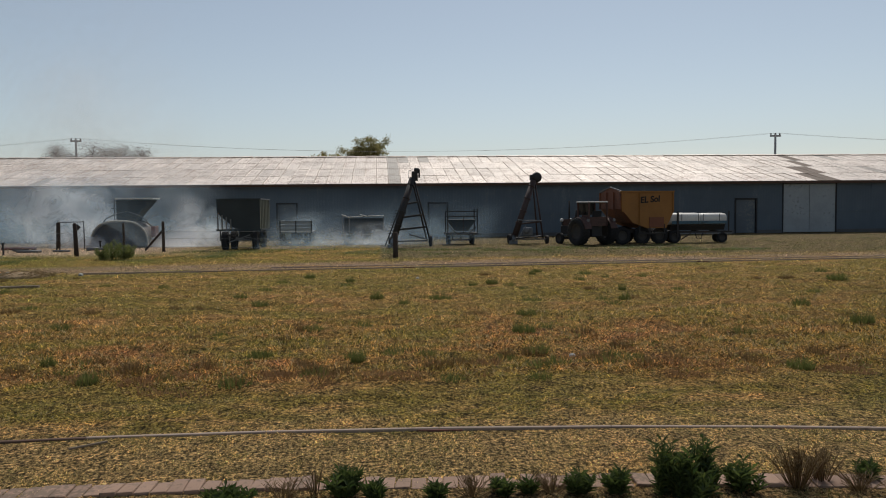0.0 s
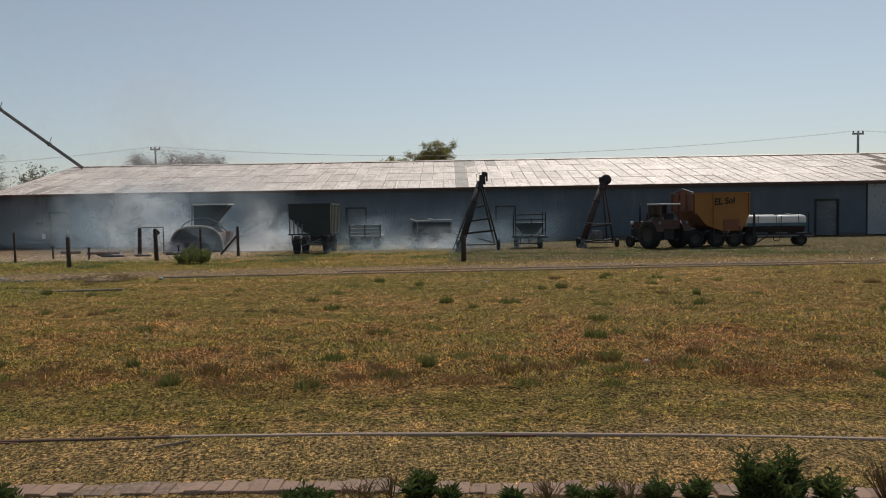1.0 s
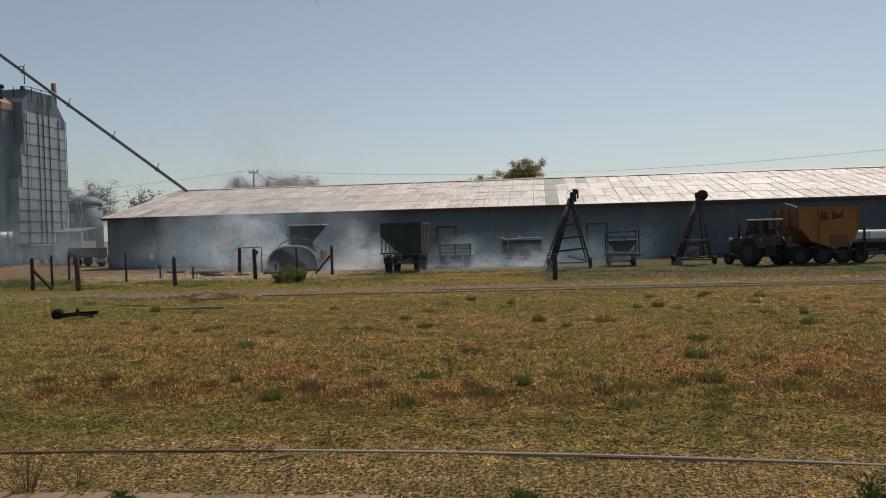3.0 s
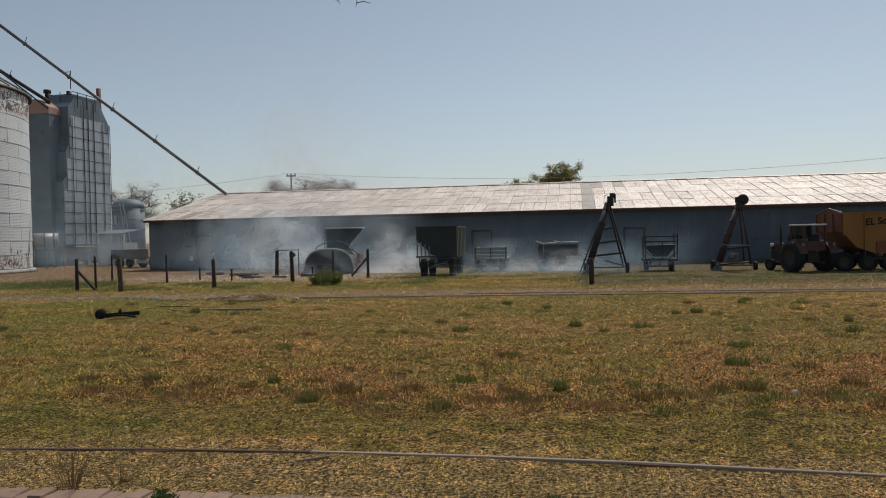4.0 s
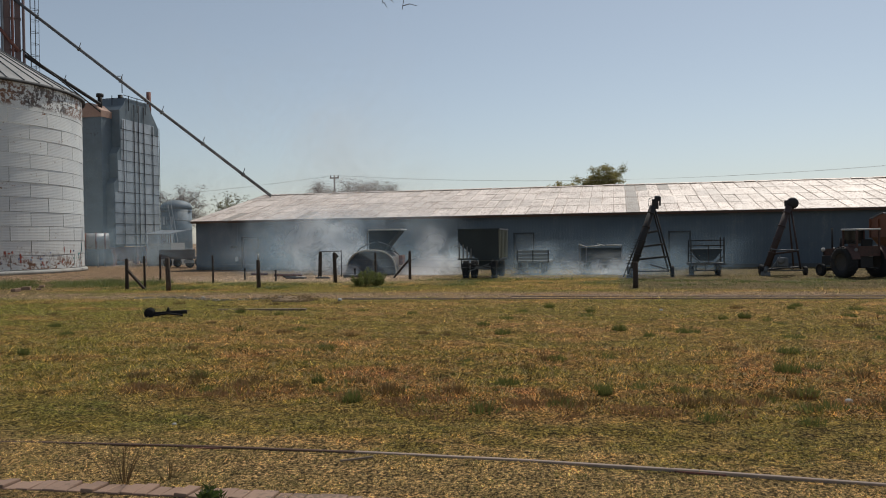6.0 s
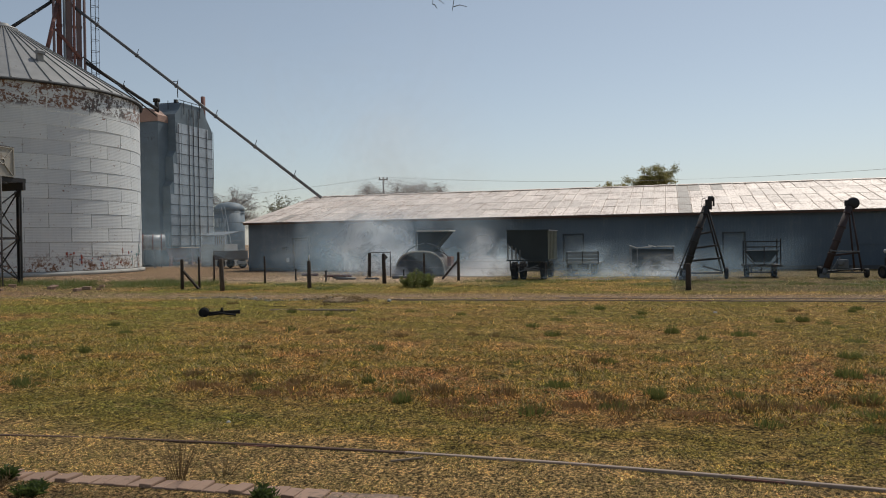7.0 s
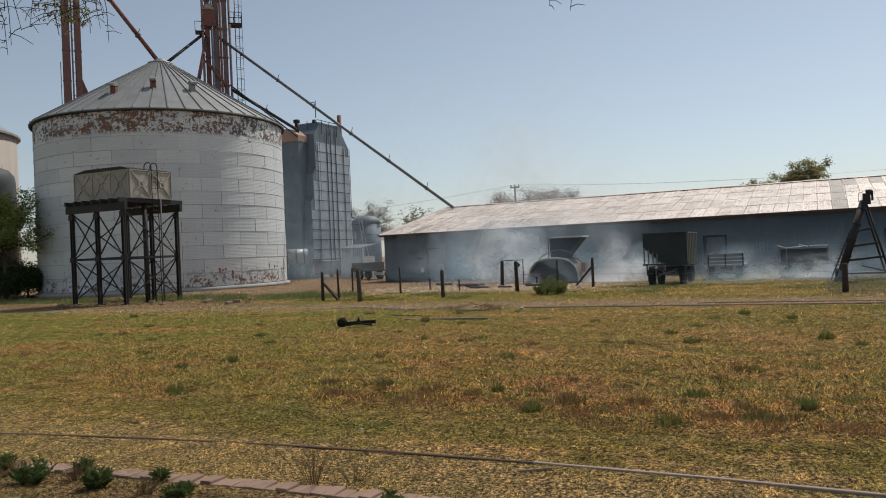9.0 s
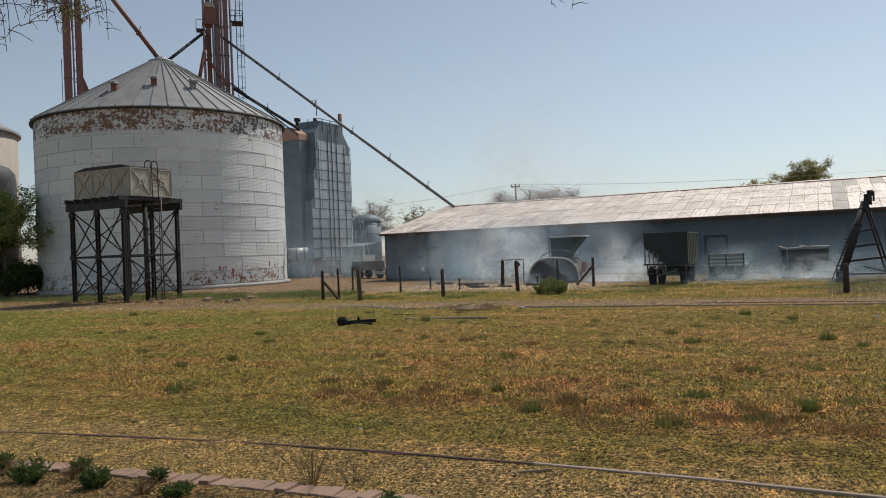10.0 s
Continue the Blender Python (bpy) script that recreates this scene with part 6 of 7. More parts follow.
def tuft(seed, mat, n, h, r):
    g = random.Random(seed)
    vs, fs = [], []
    for k in range(n):
        a, q = g.random() * 6.28, r * math.sqrt(g.random())
        b = g.random() * 6.28
        x, y, hh, l = math.cos(a) * q, math.sin(a) * q, h * g.uniform(0.3, 1) * (1.15 - 0.75 * q / r), g.uniform(0.1, 1.3)
        w = 0.012
        i = len(vs)
        vs += [(x - w * math.sin(b), y + w * math.cos(b), -0.01), (x + w * math.sin(b), y - w * math.cos(b), -0.01), (x + math.cos(a) * hh * l, y + math.sin(a) * hh * l, hh)]
        fs.append((i, i + 1, i + 2))
    me = bpy.data.meshes.new("blades")
    me.from_pydata(vs, [], fs)
    me.materials.append(mat)
    return me


def tuft_of(name, me, label, category, m, group):
    ob = new(name, me)
    ob.matrix_basis = m
    return tagged(ob, label, category, group)


tuft_me = [tuft(1, TUFT, 240, 0.2, 0.24), tuft(2, TUFT, 120, 0.15, 0.3), tuft(3, DRY, 120, 0.15, 0.3), tuft(4, TUFT, 260, 0.22, 0.34), tuft(6, leaf_material("rust_brown_stem", (0.17, 0.09, 0.04), (0.40, 0.23, 0.11), 0.4), 150, 0.09, 0.40)]
rng = random.Random(77)
spots = [(-0.2, 9.62, 0), (-3.65, 9.3, 1), (-1.5, 10.15, 3), (-2.9, 9.3, 2), (2.3, 11.6, 3), (-3.0, 17.0, 1), (1.35, 16.1, 3), (4.7, 22.3, 0), (5.9, 21.4, 3), (7.2, 20.3, 1), (11.7, 18.5, 3), (12.7, 20.9, 0), (6.2, 20.3, 1), (-2.5, 20.3, 1), (7.0, 17.2, 1), (7.9, 11.7, 3), (-1.9, 21.6, 0), (-8.7, 8.6, 1), (-5.7, 9.0, 2), (-13.0, 15.5, 3), (0.9, 8.4, 1), (3.4, 10.2, 2), (-6.0, 10.0, 2), (4.6, 9.3, 2), (-1.0, 12.2, 1)]
for k in range(90):
    y = rng.uniform(8.4, 22.5)
    spots.append((rng.uniform(-1.3 * y, 0.62 * y), y, rng.choice((0, 1, 1, 1, 2, 2))))
for k in range(46):
    x = rng.uniform(-7.5, 6.5)
    spots.append((x, 8.95 + 0.3 * math.sin(x * 0.9) + rng.uniform(-0.2, 0.9), rng.choice((1, 2, 2, 4))))
for k in range(60):
    x = rng.uniform(-6.5, 8.5)
    spots.append((x, 8.75 + 0.25 * math.sin(x * 0.9) + rng.uniform(-0.3, 0.5), 4))
for x, y, k in spots:
    t = tuft_of("grass_tuft", tuft_me[k], ("bright green grass tuft in the field", "green grass tuft in the field", "brown dry grass tuft in the field", "thick green grass tuft in the field", "rust-brown matted grass clump in the field")[k], "grass", pose(x, y, lie(x, y), 0, 0, rng.uniform(0, 360)) @ Matrix.Diagonal((*(rng.uniform(0.36, 0.7),) * 2, rng.uniform(0.8, 1.35), 1)), group="grass tufts")
# taller weeds in front of the yard
YARDGREEN = leaf_material("yard_weed_leaf", (0.09, 0.12, 0.03), (0.2, 0.21, 0.07))
strip = tuft(9, YARDGREEN, 160, 0.22, 0.55)
weed_bush(-10.35, 31.0, 0.80, 1.75, 90, "tall leafy green weed clump by the fence", YARDGREEN, 60, 0.14, 0.028, 0.75, 0.0)
rng = random.Random(15)
for k in range(120):
    if k < 55:
        x, y = rng.uniform(-9, 16), rng.uniform(31.5, 36.3)
    elif k < 105:
        x = rng.uniform(-34, -16)
        y = rng.uniform(28.5, 34) + 0.25 * max(0, -x - 24)
    else:
        x, y = rng.uniform(-16, -8), rng.uniform(29, 33)
    tuft_of("weed_clump", strip, "low green weeds at the edge of the yard", "weed", pose(x, y, 0, 0, 0, rng.uniform(0, 360)) @ Matrix.Diagonal((*(rng.uniform(0.8, 2.0),) * 2, rng.uniform(0.3, 0.75), 1)), "yard weeds")

tall = tuft(19, leaf_material("pale_rank_weed", (0.10, 0.13, 0.04), (0.24, 0.25, 0.09)), 220, 0.42, 0.7)
for k in range(105):
    u = rng.random() if k < 75 else -0.4 * rng.random()
    x, y = -49 + 27 * u + rng.uniform(-1, 1), 29.5 + 3.2 * rng.random() + 4.5 * max(0, u - 0.25) * rng.random()
    tuft_of("weed_clump", tall, "rank green weeds at the foot of the silo", "weed", pose(x, y, 0, 0, 0, rng.uniform(0, 360)) @ Matrix.Diagonal((*(rng.uniform(0.7, 1.5),) * 2, rng.uniform(0.5, 1.3), 1)), "yard weeds")

# ---------- fence posts and yard clutter ----------
POST = surface("weathered_dark_post", (0.055, 0.04, 0.032), (0.11, 0.085, 0.065), rough=0.95, wear=0.55, fine=16, stretch=(1, 1, 0.25))
rng = random.Random(21)
POSTS = [(-20.4, 28.7, 1.33, 0.075), (-20.25, 29.75, 1.42, 0.05), (-23.5, 35.9, 1.35, 0.05), (-17.97, 28.0, 1.37, 0.10), (-19.3, 33.9, 1.35, 0.05), (-14.9, 29.9, 1.2, 0.085), (-15.95, 39.4, 1.38, 0.10), (-12.87, 33.65, 1.42, 0.09), (-11.0, 34.0, 1.4, 0.05), (-10.0, 36.4, 1.42, 0.07), (0.66, 29.8, 1.0, 0.10)]
for x, y, h, r in POSTS:
    p = thing("fence_post", "dark weathered wooden fence post standing in weeds", "fence post", pose(x, y, 0, rng.uniform(-1.5, 1.5), rng.uniform(-1.5, 1.5), rng.uniform(0, 90)), group="fence posts")
    part("shaft", lathe(bm_new(), [(r * 1.08, -0.02), (r, h * 0.3), (r * 0.95, h * 0.96), (r * 0.6, h)], 9), POST, p)
    if (x, y) == (-20.4, 28.7):
        part("strut", bar(bm_new(), (0.02, 0.0, 0.85), (0.85, -0.05, 0.05), 0.09), POST, p)
        p.matrix_basis = pose(x, y, 0)
    if (x, y) == (-10.0, 36.4):
        part("strut", bar(bm_new(), (-0.02, 0.0, 1.0), (-0.85, 0.05, 0.08), 0.08), POST, p)
        p.matrix_basis = pose(x, y, 0)
    if (x, y) == (-14.9, 29.9):
        part("pipe_cap", tube(bm_new(), [(0, 0, h), (0, 0, h + 0.25)], 0.03, 8), WHITE, p)
for (x0, y0, h0, r0_), (x1, y1, h1_, r1_) in ((POSTS[3], POSTS[5]), (POSTS[5], POSTS[7]), (POSTS[7], POSTS[10])):
    w = thing("fence_wire", "thin slack steel fence wires between the posts", "wire", pose(x0, y0, 0))
    for z in (0.45, 0.8, 1.1):
        part("strand", tube(bm_new(), [(0, 0, z), ((x1 - x0) / 2, (y1 - y0) / 2, z - 0.06), (x1 - x0, y1 - y0, z * 0.9)], 0.004, 4), STEEL, w)
gate = thing("gate_frame", "thin steel pipe gate frame with a small sign", "gate", pose(-15.9, 39.3, 0))
part("top_bar", tube(bm_new(), [(0, 0, 1.38), (1.25, 0, 1.4)], 0.025, 8), STEEL, gate)
part("stile", tube(bm_new(), [(1.25, 0, 0), (1.25, 0, 1.45)], 0.03, 8), STEEL, gate)
part("sign", box(bm_new(), -0.11, 0.11, -0.012, 0, -0.11, 0.11), IRON, gate).matrix_basis = pose(0.95, 0, 1.12, 0, 45, 0)
part("sign_wire", tube(bm_new(), [(0.95, 0, 1.24), (0.95, 0, 1.39)], 0.006, 4), IRON, gate)
for i, (x, y, ln, r, turn, mat, lab) in enumerate([(-16.4, 37.2, 1.1, 0.06, 5, STEEL, "short grey pipe lying in the yard"), (-15.0, 37.4, 0.8, 0.05, -8, STEEL, "short grey pipe lying in the yard"), (-18.2, 40.2, 1.6, 0.07, 12, RUSTY, "rusty pipe lying in the yard"), (-13.8, 38.4, 0.8, 0.08, 30, STEEL, "grey pipe offcut in the yard"), (-20.6, 41.5, 1.2, 0.08, -15, RUSTY, "rusty iron bar in the yard"), (-17.3, 38.4, 0.9, 0.06, -20, POST, "dark timber offcut in the yard")]):
    t = thing("pipe", lab, "pipe", pose(x, y, r, 0, 0, turn), group="yard scrap")
    bm = bm_new()
    lathe(bm, [(r * 0.8, -ln / 2), (r, -ln / 2), (r, ln / 2), (r * 0.8, ln / 2)], 14, pose(0, 0, 0, 0, 90, 0), closed=True)
    part("barrel", bm, mat, t)
for x, y, h in ((-16.6, 35.2, 0.5), (-18.9, 36.4, 0.55), (-13.6, 38.5, 0.42)):
    t = thing("stake", "short iron stake in the yard", "stake", pose(x, y, 0), group="yard stakes")
    part("shaft", box(bm_new(), -0.03, 0.03, -0.03, 0.03, 0, h), IRON, t)
    part("crosspiece", box(bm_new(), -0.06, 0.06, -0.031, 0.031, h, h + 0.06), IRON, t)
# straw heap, plank, burnt wheel-barrow-like scrap, stick and stones
g = random.Random(31)
heap = thing("straw_heap", "small heap of dry straw and roots beside the track", "heap", pose(-10.5, 23.4, 0))
part("core", lathe(bm_new(), [(0.7, -0.02), (0.5, 0.07), (0.25, 0.13), (0.05, 0.15)], 14), surface("straw_brown", (0.3, 0.21, 0.12), (0.12, 0.08, 0.05), rough=0.95, relief=0.9, depth=0.03), heap)
ob = new("straw", leaves_mesh("straw", [((g.gauss(0, 0.38), g.gauss(0, 0.28), abs(g.gauss(0.04, 0.06))), (g.uniform(-1, 1), g.uniform(-1, 1), g.uniform(-0.1, 0.5))) for k in range(900)], leaf_material("pale_straw", (0.26, 0.18, 0.09), (0.48, 0.36, 0.2), 0.2), 4, 0.16, 0.012))
ob.parent = heap
BLACK = surface("charred_black", (0.012, 0.011, 0.011), (0.04, 0.03, 0.025), rough=0.9)
scrap = thing("scrap_iron", "charred black iron scrap with a small wheel in the grass", "scrap", pose(-12.3, 18.2, lie(-12.3, 18.2), 0, 0, 20) @ Matrix.Scale(0.8, 4))
part("drum", lathe(bm_new(), [(0.05, -0.12), (0.16, -0.12), (0.17, 0.12), (0.05, 0.12)], 16, pose(0, 0, 0.14, 78, 0, 25)), BLACK, scrap)
part("beam", bar(bm_new(), (0.1, 0, 0.1), (1.2, 0.1, 0.14), 0.12), BLACK, scrap)
part("lug", prism(bm_new(), [(0.5, 0.1), (0.62, 0.32), (0.7, 0.1)], "y", -0.05, 0.05), BLACK, scrap)
part("bent_bar", tube(bm_new(), [(0.2, -0.1, 0.05), (0.6, -0.18, 0.12), (1.1, -0.05, 0.04)], 0.035, 6), BLACK, scrap)
for x, y, ln, turn, mat, lab in ((-10.0, 20.2, 2.6, 8, surface("grey_old_plank", (0.26, 0.2, 0.14), (0.15, 0.11, 0.08), rough=0.9), "long pale plank lying at the field edge"), (-11.7, 20.9, 1.0, -6, POST, "dark timber lying at the field edge"), (-2.3, 6.33, 0.30, 35, MATS["grey_old_plank"], "pale broken stick in the grass")):
    t = thing("plank", lab, "plank", pose(x, y, lie(x, y), 0, 0, turn))
    part("board", box(bm_new(), -ln / 2, ln / 2, -0.07 if ln > 1 else -0.009, 0.07 if ln > 1 else 0.009, 0.005, 0.06 if ln > 1 else 0.022, 0.003), mat, t)
for x, y, r in ((2.6, 9.75, 0.045), (-11.3, 24.3, 0.1), (-8.9, 23.6, 0.08), (-14.2, 24.2, 0.07), (-4.7, 7.3, 0.03), (1.1, 21.0, 0.05)):
    t = thing("stone", "pale stone lying in the grass", "stone", pose(x, y, lie(x, y)), group="stones")
    bm = bm_new()
    bmesh.ops.create_icosphere(bm, subdivisions=2, radius=r)
    for v in bm.verts:
        v.co *= 1 + 0.35 * noise.noise(v.co * 9 + Vector((x, y, 0)))
        v.co.z = max(v.co.z * 0.75 + r * 0.35, -0.01)
    part("rock", bm, CONC, t)
g2 = random.Random(52)
for k in range(22):
    x, y, r = g2.uniform(-36.5, -24.5), g2.uniform(27.2, 30.2), g2.uniform(0.05, 0.14)
    t = thing("broken_brick", "broken pinkish brick lying in the weeds", "brick", pose(x, y, 0, 0, 0, g2.uniform(0, 180)), group="broken bricks by the water tower")
    part("lump", box(bm_new(), -r * 1.4, r * 1.4, -r, r, -0.01, r * 1.1, r * 0.22), BRICK, t)
spots = []
for k in range(260):
    u = g.random()
    spots.append(((-16.8 + 5.5 * u + g.gauss(0, 0.15), 23.9 + 0.5 * math.sin(u * 7) + g.gauss(0, 0.12), 0.01), (g.uniform(-1, 1), g.uniform(-1, 1), 0.15)))
me = leaves_mesh("litter", spots, leaf_material("pale_litter", (0.3, 0.26, 0.2), (0.5, 0.45, 0.36), 0.1), 6, 0.16, 0.05)
tagged(new("pale_litter", me), "scattered pale chaff along the track edge", "litter", kind="stuff")

# ---------- trees ----------
def tree(x, y, height, crown_z, radius, seed, leaf, label, n=9000, ln=0.28, wd=0.12, squash=0.8, name="tree", limbs=11, trunk_r=0.2, tight=0.10):
    """Tapered trunk, branching limbs, and a ragged crown of separate leaves gathered in clumps round the limb ends."""
    g = random.Random(seed)
    t = thing(name, label, "tree", pose(x, y, 0))
    bm = bm_new()
    top = Vector((g.uniform(-0.3, 0.3), g.uniform(-0.3, 0.3), crown_z + (height - crown_z) * 0.35))
    tube(bm, [(0, 0, -0.1), top * 0.4 + Vector((0.1, 0, 0)), top], trunk_r, 9, trunk_r * 0.45)
    part("trunk", bm, BARK, t)
    bm = bm_new()
    ends = []
    for k in range(limbs):
        a = 6.28 * k / limbs + g.uniform(-0.3, 0.3)
        st = top * g.uniform(0.55, 1.0)
        r = radius * g.uniform(0.45, 1.0)
        en = Vector((math.cos(a) * r, math.sin(a) * r, crown_z + (height - crown_z) * g.uniform(0.15, 0.95) * (1 - 0.45 * r / radius)))
        mid = st.lerp(en, 0.5) + Vector((0, 0, 0.25))
        tube(bm, [st, mid, en], trunk_r * 0.35, 6, 0.03, caps=False)
        ends += [en, mid.lerp(en, 0.4)]
        for j in range(5):
            q = mid.lerp(en, g.random())
            e2 = q + Vector((g.uniform(-1, 1), g.uniform(-1, 1), g.uniform(-0.2, 1))) * radius * 0.38
            tube(bm, [q, q.lerp(e2, 0.5) + Vector((0, 0, 0.1)), e2], 0.035, 4, 0.012, caps=False)
            ends.append(e2)
    part("branchwork", bm, BARK, t)
    spots = []
    for k in range(n):
        c = g.choice(ends)
        s = radius * tight
        p = c + Vector((g.gauss(0, s), g.gauss(0, s), g.gauss(0, s * squash)))
        spots.append((p, (g.uniform(-1, 1), g.uniform(-1, 1), g.uniform(-0.6, 0.8))))
    ob = new("crown", leaves_mesh("crown", spots, leaf, seed, ln, wd))
    ob.parent = t
    return t


tree(-1.7, 104, 13.2, 7.2, 3.0, 3, leaf_material("brown_olive_leaf", (0.16, 0.155, 0.055), (0.36, 0.31, 0.13), 0.55), "leafy olive-green tree rising behind the shed roof", 11000, 0.24, 0.11, limbs=15)
tree(-6.4, 105, 10.7, 6.0, 2.2, 4, leaf_material("yellow_green_leaf", (0.22, 0.19, 0.06), (0.40, 0.34, 0.13), 0.6), "low yellow-green tree behind the shed roof", 9000, 0.26, 0.12)
for i, (x, y, h) in enumerate(((-38.4, 97.0, 12.2), (-36.0, 98.0, 12.6), (-33.5, 98.8, 12.4), (-31.2, 99.5, 11.8))):
    tree(x, y, h, 5.0, 2.6, 60 + i, GREYTWIG, "grey-brown leafless tree behind the shed", 8000, 0.3, 0.012, limbs=15, tight=0.17)
tree(-50.5, 82.0, 10.6, 3.5, 3.2, 71, GREYTWIG, "bare grey-twigged tree beyond the small silo", 5000, 0.35, 0.014, limbs=16)
tree(-45.3, 84.5, 9.8, 3.0, 2.6, 72, PALELEAF, "thin tree with sparse leaves beyond the shed end", 900, 0.4, 0.1, limbs=14)
tree(-42.5, 86.5, 8.2, 3.0, 2.6, 73, PALELEAF, "thin tree with sparse leaves beyond the shed end", 700, 0.4, 0.1, limbs=12)
FRESH = leaf_material("fresh_green_leaf", (0.15, 0.20, 0.05), (0.40, 0.42, 0.14), 0.6)
tree(-52.4, 35.0, 9.6, 3.0, 3.1, 80, FRESH, "leafy green tree beside the big silo", 11000, 0.24, 0.10, limbs=20)
tree(-56.0, 34.5, 10.2, 2.6, 3.4, 81, FRESH, "leafy green tree beside the big silo", 11000, 0.24, 0.10, limbs=20)
# low dark bushes added to make the mass of shade under the trees
for x, y, h, w in ((-52.6, 36.8, 2.3, 2.4), (-54.8, 37.4, 2.9, 2.8), (-57.4, 37.6, 3.2, 3.0)):
    tree(x, y, h, 0.2, w / 2 + 0.4, int(-x * 10), WEED, "dense dark green bush added as shade between the silos", 6000, 0.22, 0.1, name="bush", limbs=12, trunk_r=0.08, tight=0.2)
# bare-limbed tree standing beside the camera, its twigs hang into the picture
YOUNG = leaf_material("young_yellow_leaf", (0.16, 0.15, 0.05), (0.30, 0.26, 0.10), 0.5)
near = thing("tree", "spring tree with thin hanging twigs and few young leaves", "tree", pose(-9.6, 2.6, 0))
part("trunk", tube(bm_new(), [(0, 0, -0.1), (0.1, 0.05, 2.0), (0.0, 0.2, 4.2), (0.3, 0.4, 6.0)], 0.24, 12, 0.12), BARK, near)
bm = bm_new()
for pts in ([(0.0, 0.2, 4.2), (1.2, 1.6, 5.5), (3.4, 3.4, 6.1), (6.2, 5.2, 6.0), (7.6, 5.6, 5.5)], [(0.2, 0.3, 5.2), (1.0, 2.0, 5.9), (1.8, 3.4, 6.0), (2.8, 4.2, 5.9)], [(0.2, 0.3, 5.2), (1.2, 1.2, 5.9), (2.6, 2.4, 6.0)]):
    tube(bm, pts, 0.08, 7, 0.025, caps=False)
part("branchwork", bm, BARK, near)
g = random.Random(14)
bm = bm_new()
spots = []
def hang(p, q, r, leafy):
    """A drooping twig from p to q with side sprigs, relative to the tree."""
    p, q = Vector(p), Vector(q)
    pts = [p.lerp(q, u) + Vector((g.uniform(-0.05, 0.05), g.uniform(-0.05, 0.05), 0.12 * math.sin(3.1 * u))) for u in (0, 0.3, 0.55, 0.8, 1)]
    tube(bm, pts, r, 5, 0.003, caps=False)
    for k in range(13):
        c = pts[1].lerp(pts[-1], g.random())
        e = c + Vector((g.uniform(-0.26, 0.26), g.uniform(-0.2, 0.2), g.uniform(-0.14, 0.1)))
        tube(bm, [c, c.lerp(e, 0.5) + Vector((0, 0, 0.02)), e], 0.005, 4, 0.003, caps=False)
        for j in range(leafy):
            spots.append((c.lerp(e, g.random()), (g.uniform(-1, 1), g.uniform(-1, 1), g.uniform(-1, 0.2))))
TIPS = [((1.11, 2.99, 5.99), (1.63, 2.93, 4.32), 1), ((1.06, 3.11, 6.05), (1.57, 3.04, 4.45), 0), ((1.5, 3.03, 5.92), (1.9, 2.91, 4.52), 1), ((1.13, 3.61, 6.22), (1.37, 3.4, 4.81), 0), ((1.1, 3.46, 6.17), (1.59, 3.37, 4.91), 1), ((1.4, 3.4, 6.08), (1.86, 3.3, 4.73), 2), ((1.66, 3.21, 5.94), (2.18, 3.14, 4.66), 3), ((2.03, 3.43, 5.94), (2.21, 3.19, 4.49), 7), ((1.6, 3.76, 6.17), (1.83, 3.55, 4.7), 8), ((1.41, 3.64, 6.17), (1.89, 3.56, 4.66), 8), ((1.98, 3.49, 5.98), (2.29, 3.31, 4.62), 6), ((1.86, 3.8, 6.12), (2.07, 3.58, 4.82), 1), ((1.5, 3.76, 6.19), (2.03, 3.7, 4.76), 0), ((2.03, 3.78, 6.07), (2.31, 3.59, 4.67), 0), ((1.99, 3.67, 6.04), (2.46, 3.58, 4.48), 0), ((1.93, 3.61, 6.03), (2.45, 3.54, 4.74), 0), ((1.48, 3.8, 6.21), (1.69, 3.58, 4.95), 6), ((1.62, 3.52, 6.07), (2.07, 3.42, 4.82), 6), ((7.1, 5.4, 5.8), (7.23, 4.85, 4.34), 0), ((7.5, 5.5, 5.6), (7.46, 4.95, 4.3), 0)]
for p, q, l in TIPS:
    hang(p, q, 0.009, l)
part("twig", bm, BARK, near)
ob = new("foliage", leaves_mesh("foliage", spots, YOUNG, 5, 0.045, 0.02))
ob.parent = near

# ---------- power line behind the shed ----------
def pole(x, y, h):
    t = thing("power_pole", "concrete power pole with a crossarm and insulators", "power pole", pose(x, y, 0), group="power line")
    # shaft and crossarm grey carries the lightening of distant haze
    part("shaft", lathe(bm_new(), [(0.2, -0.05), (0.12, h)], 10), surface("haze_grey_pole", (0.34, 0.33, 0.32), (0.25, 0.24, 0.23), rough=0.9), t)
    part("crossarm", box(bm_new(), -0.65, 0.65, -0.07, 0.07, h - 0.35, h - 0.15), MATS["haze_grey_pole"], t)
    for k in (-0.55, 0.0, 0.55):
        part("insulator", lathe(bm_new(), [(0.05, 0), (0.09, 0.05), (0.06, 0.12), (0.09, 0.17), (0.04, 0.24)], 10, pose(k, 0, h - 0.15)), IRON, t)
    return Vector((x, y, h))


ends = [pole(-121.0, 106.5, 10.6), pole(-37.0, 97.3, 10.75), pole(47.2, 88.2, 10.35), pole(131.4, 79.1, 10.5)]
for a, b in zip(ends, ends[1:]):
    w = thing("power_cable", "thin sagging overhead power cables", "cable", Matrix.Translation(a), group="power line")
    for k in (-0.55, 0.0, 0.55):
        pts = [(b - a) * u + Vector((k, 0, 0.1 - 4 * u * (1 - u) * 1.9)) for u in np.linspace(0, 1, 25)]
        # cable colour is lightened for haze too
        part("conductor", tube(bm_new(), pts, 0.006, 4, caps=False), surface("haze_pale_cable", (0.3, 0.3, 0.3), rough=0.6), w)

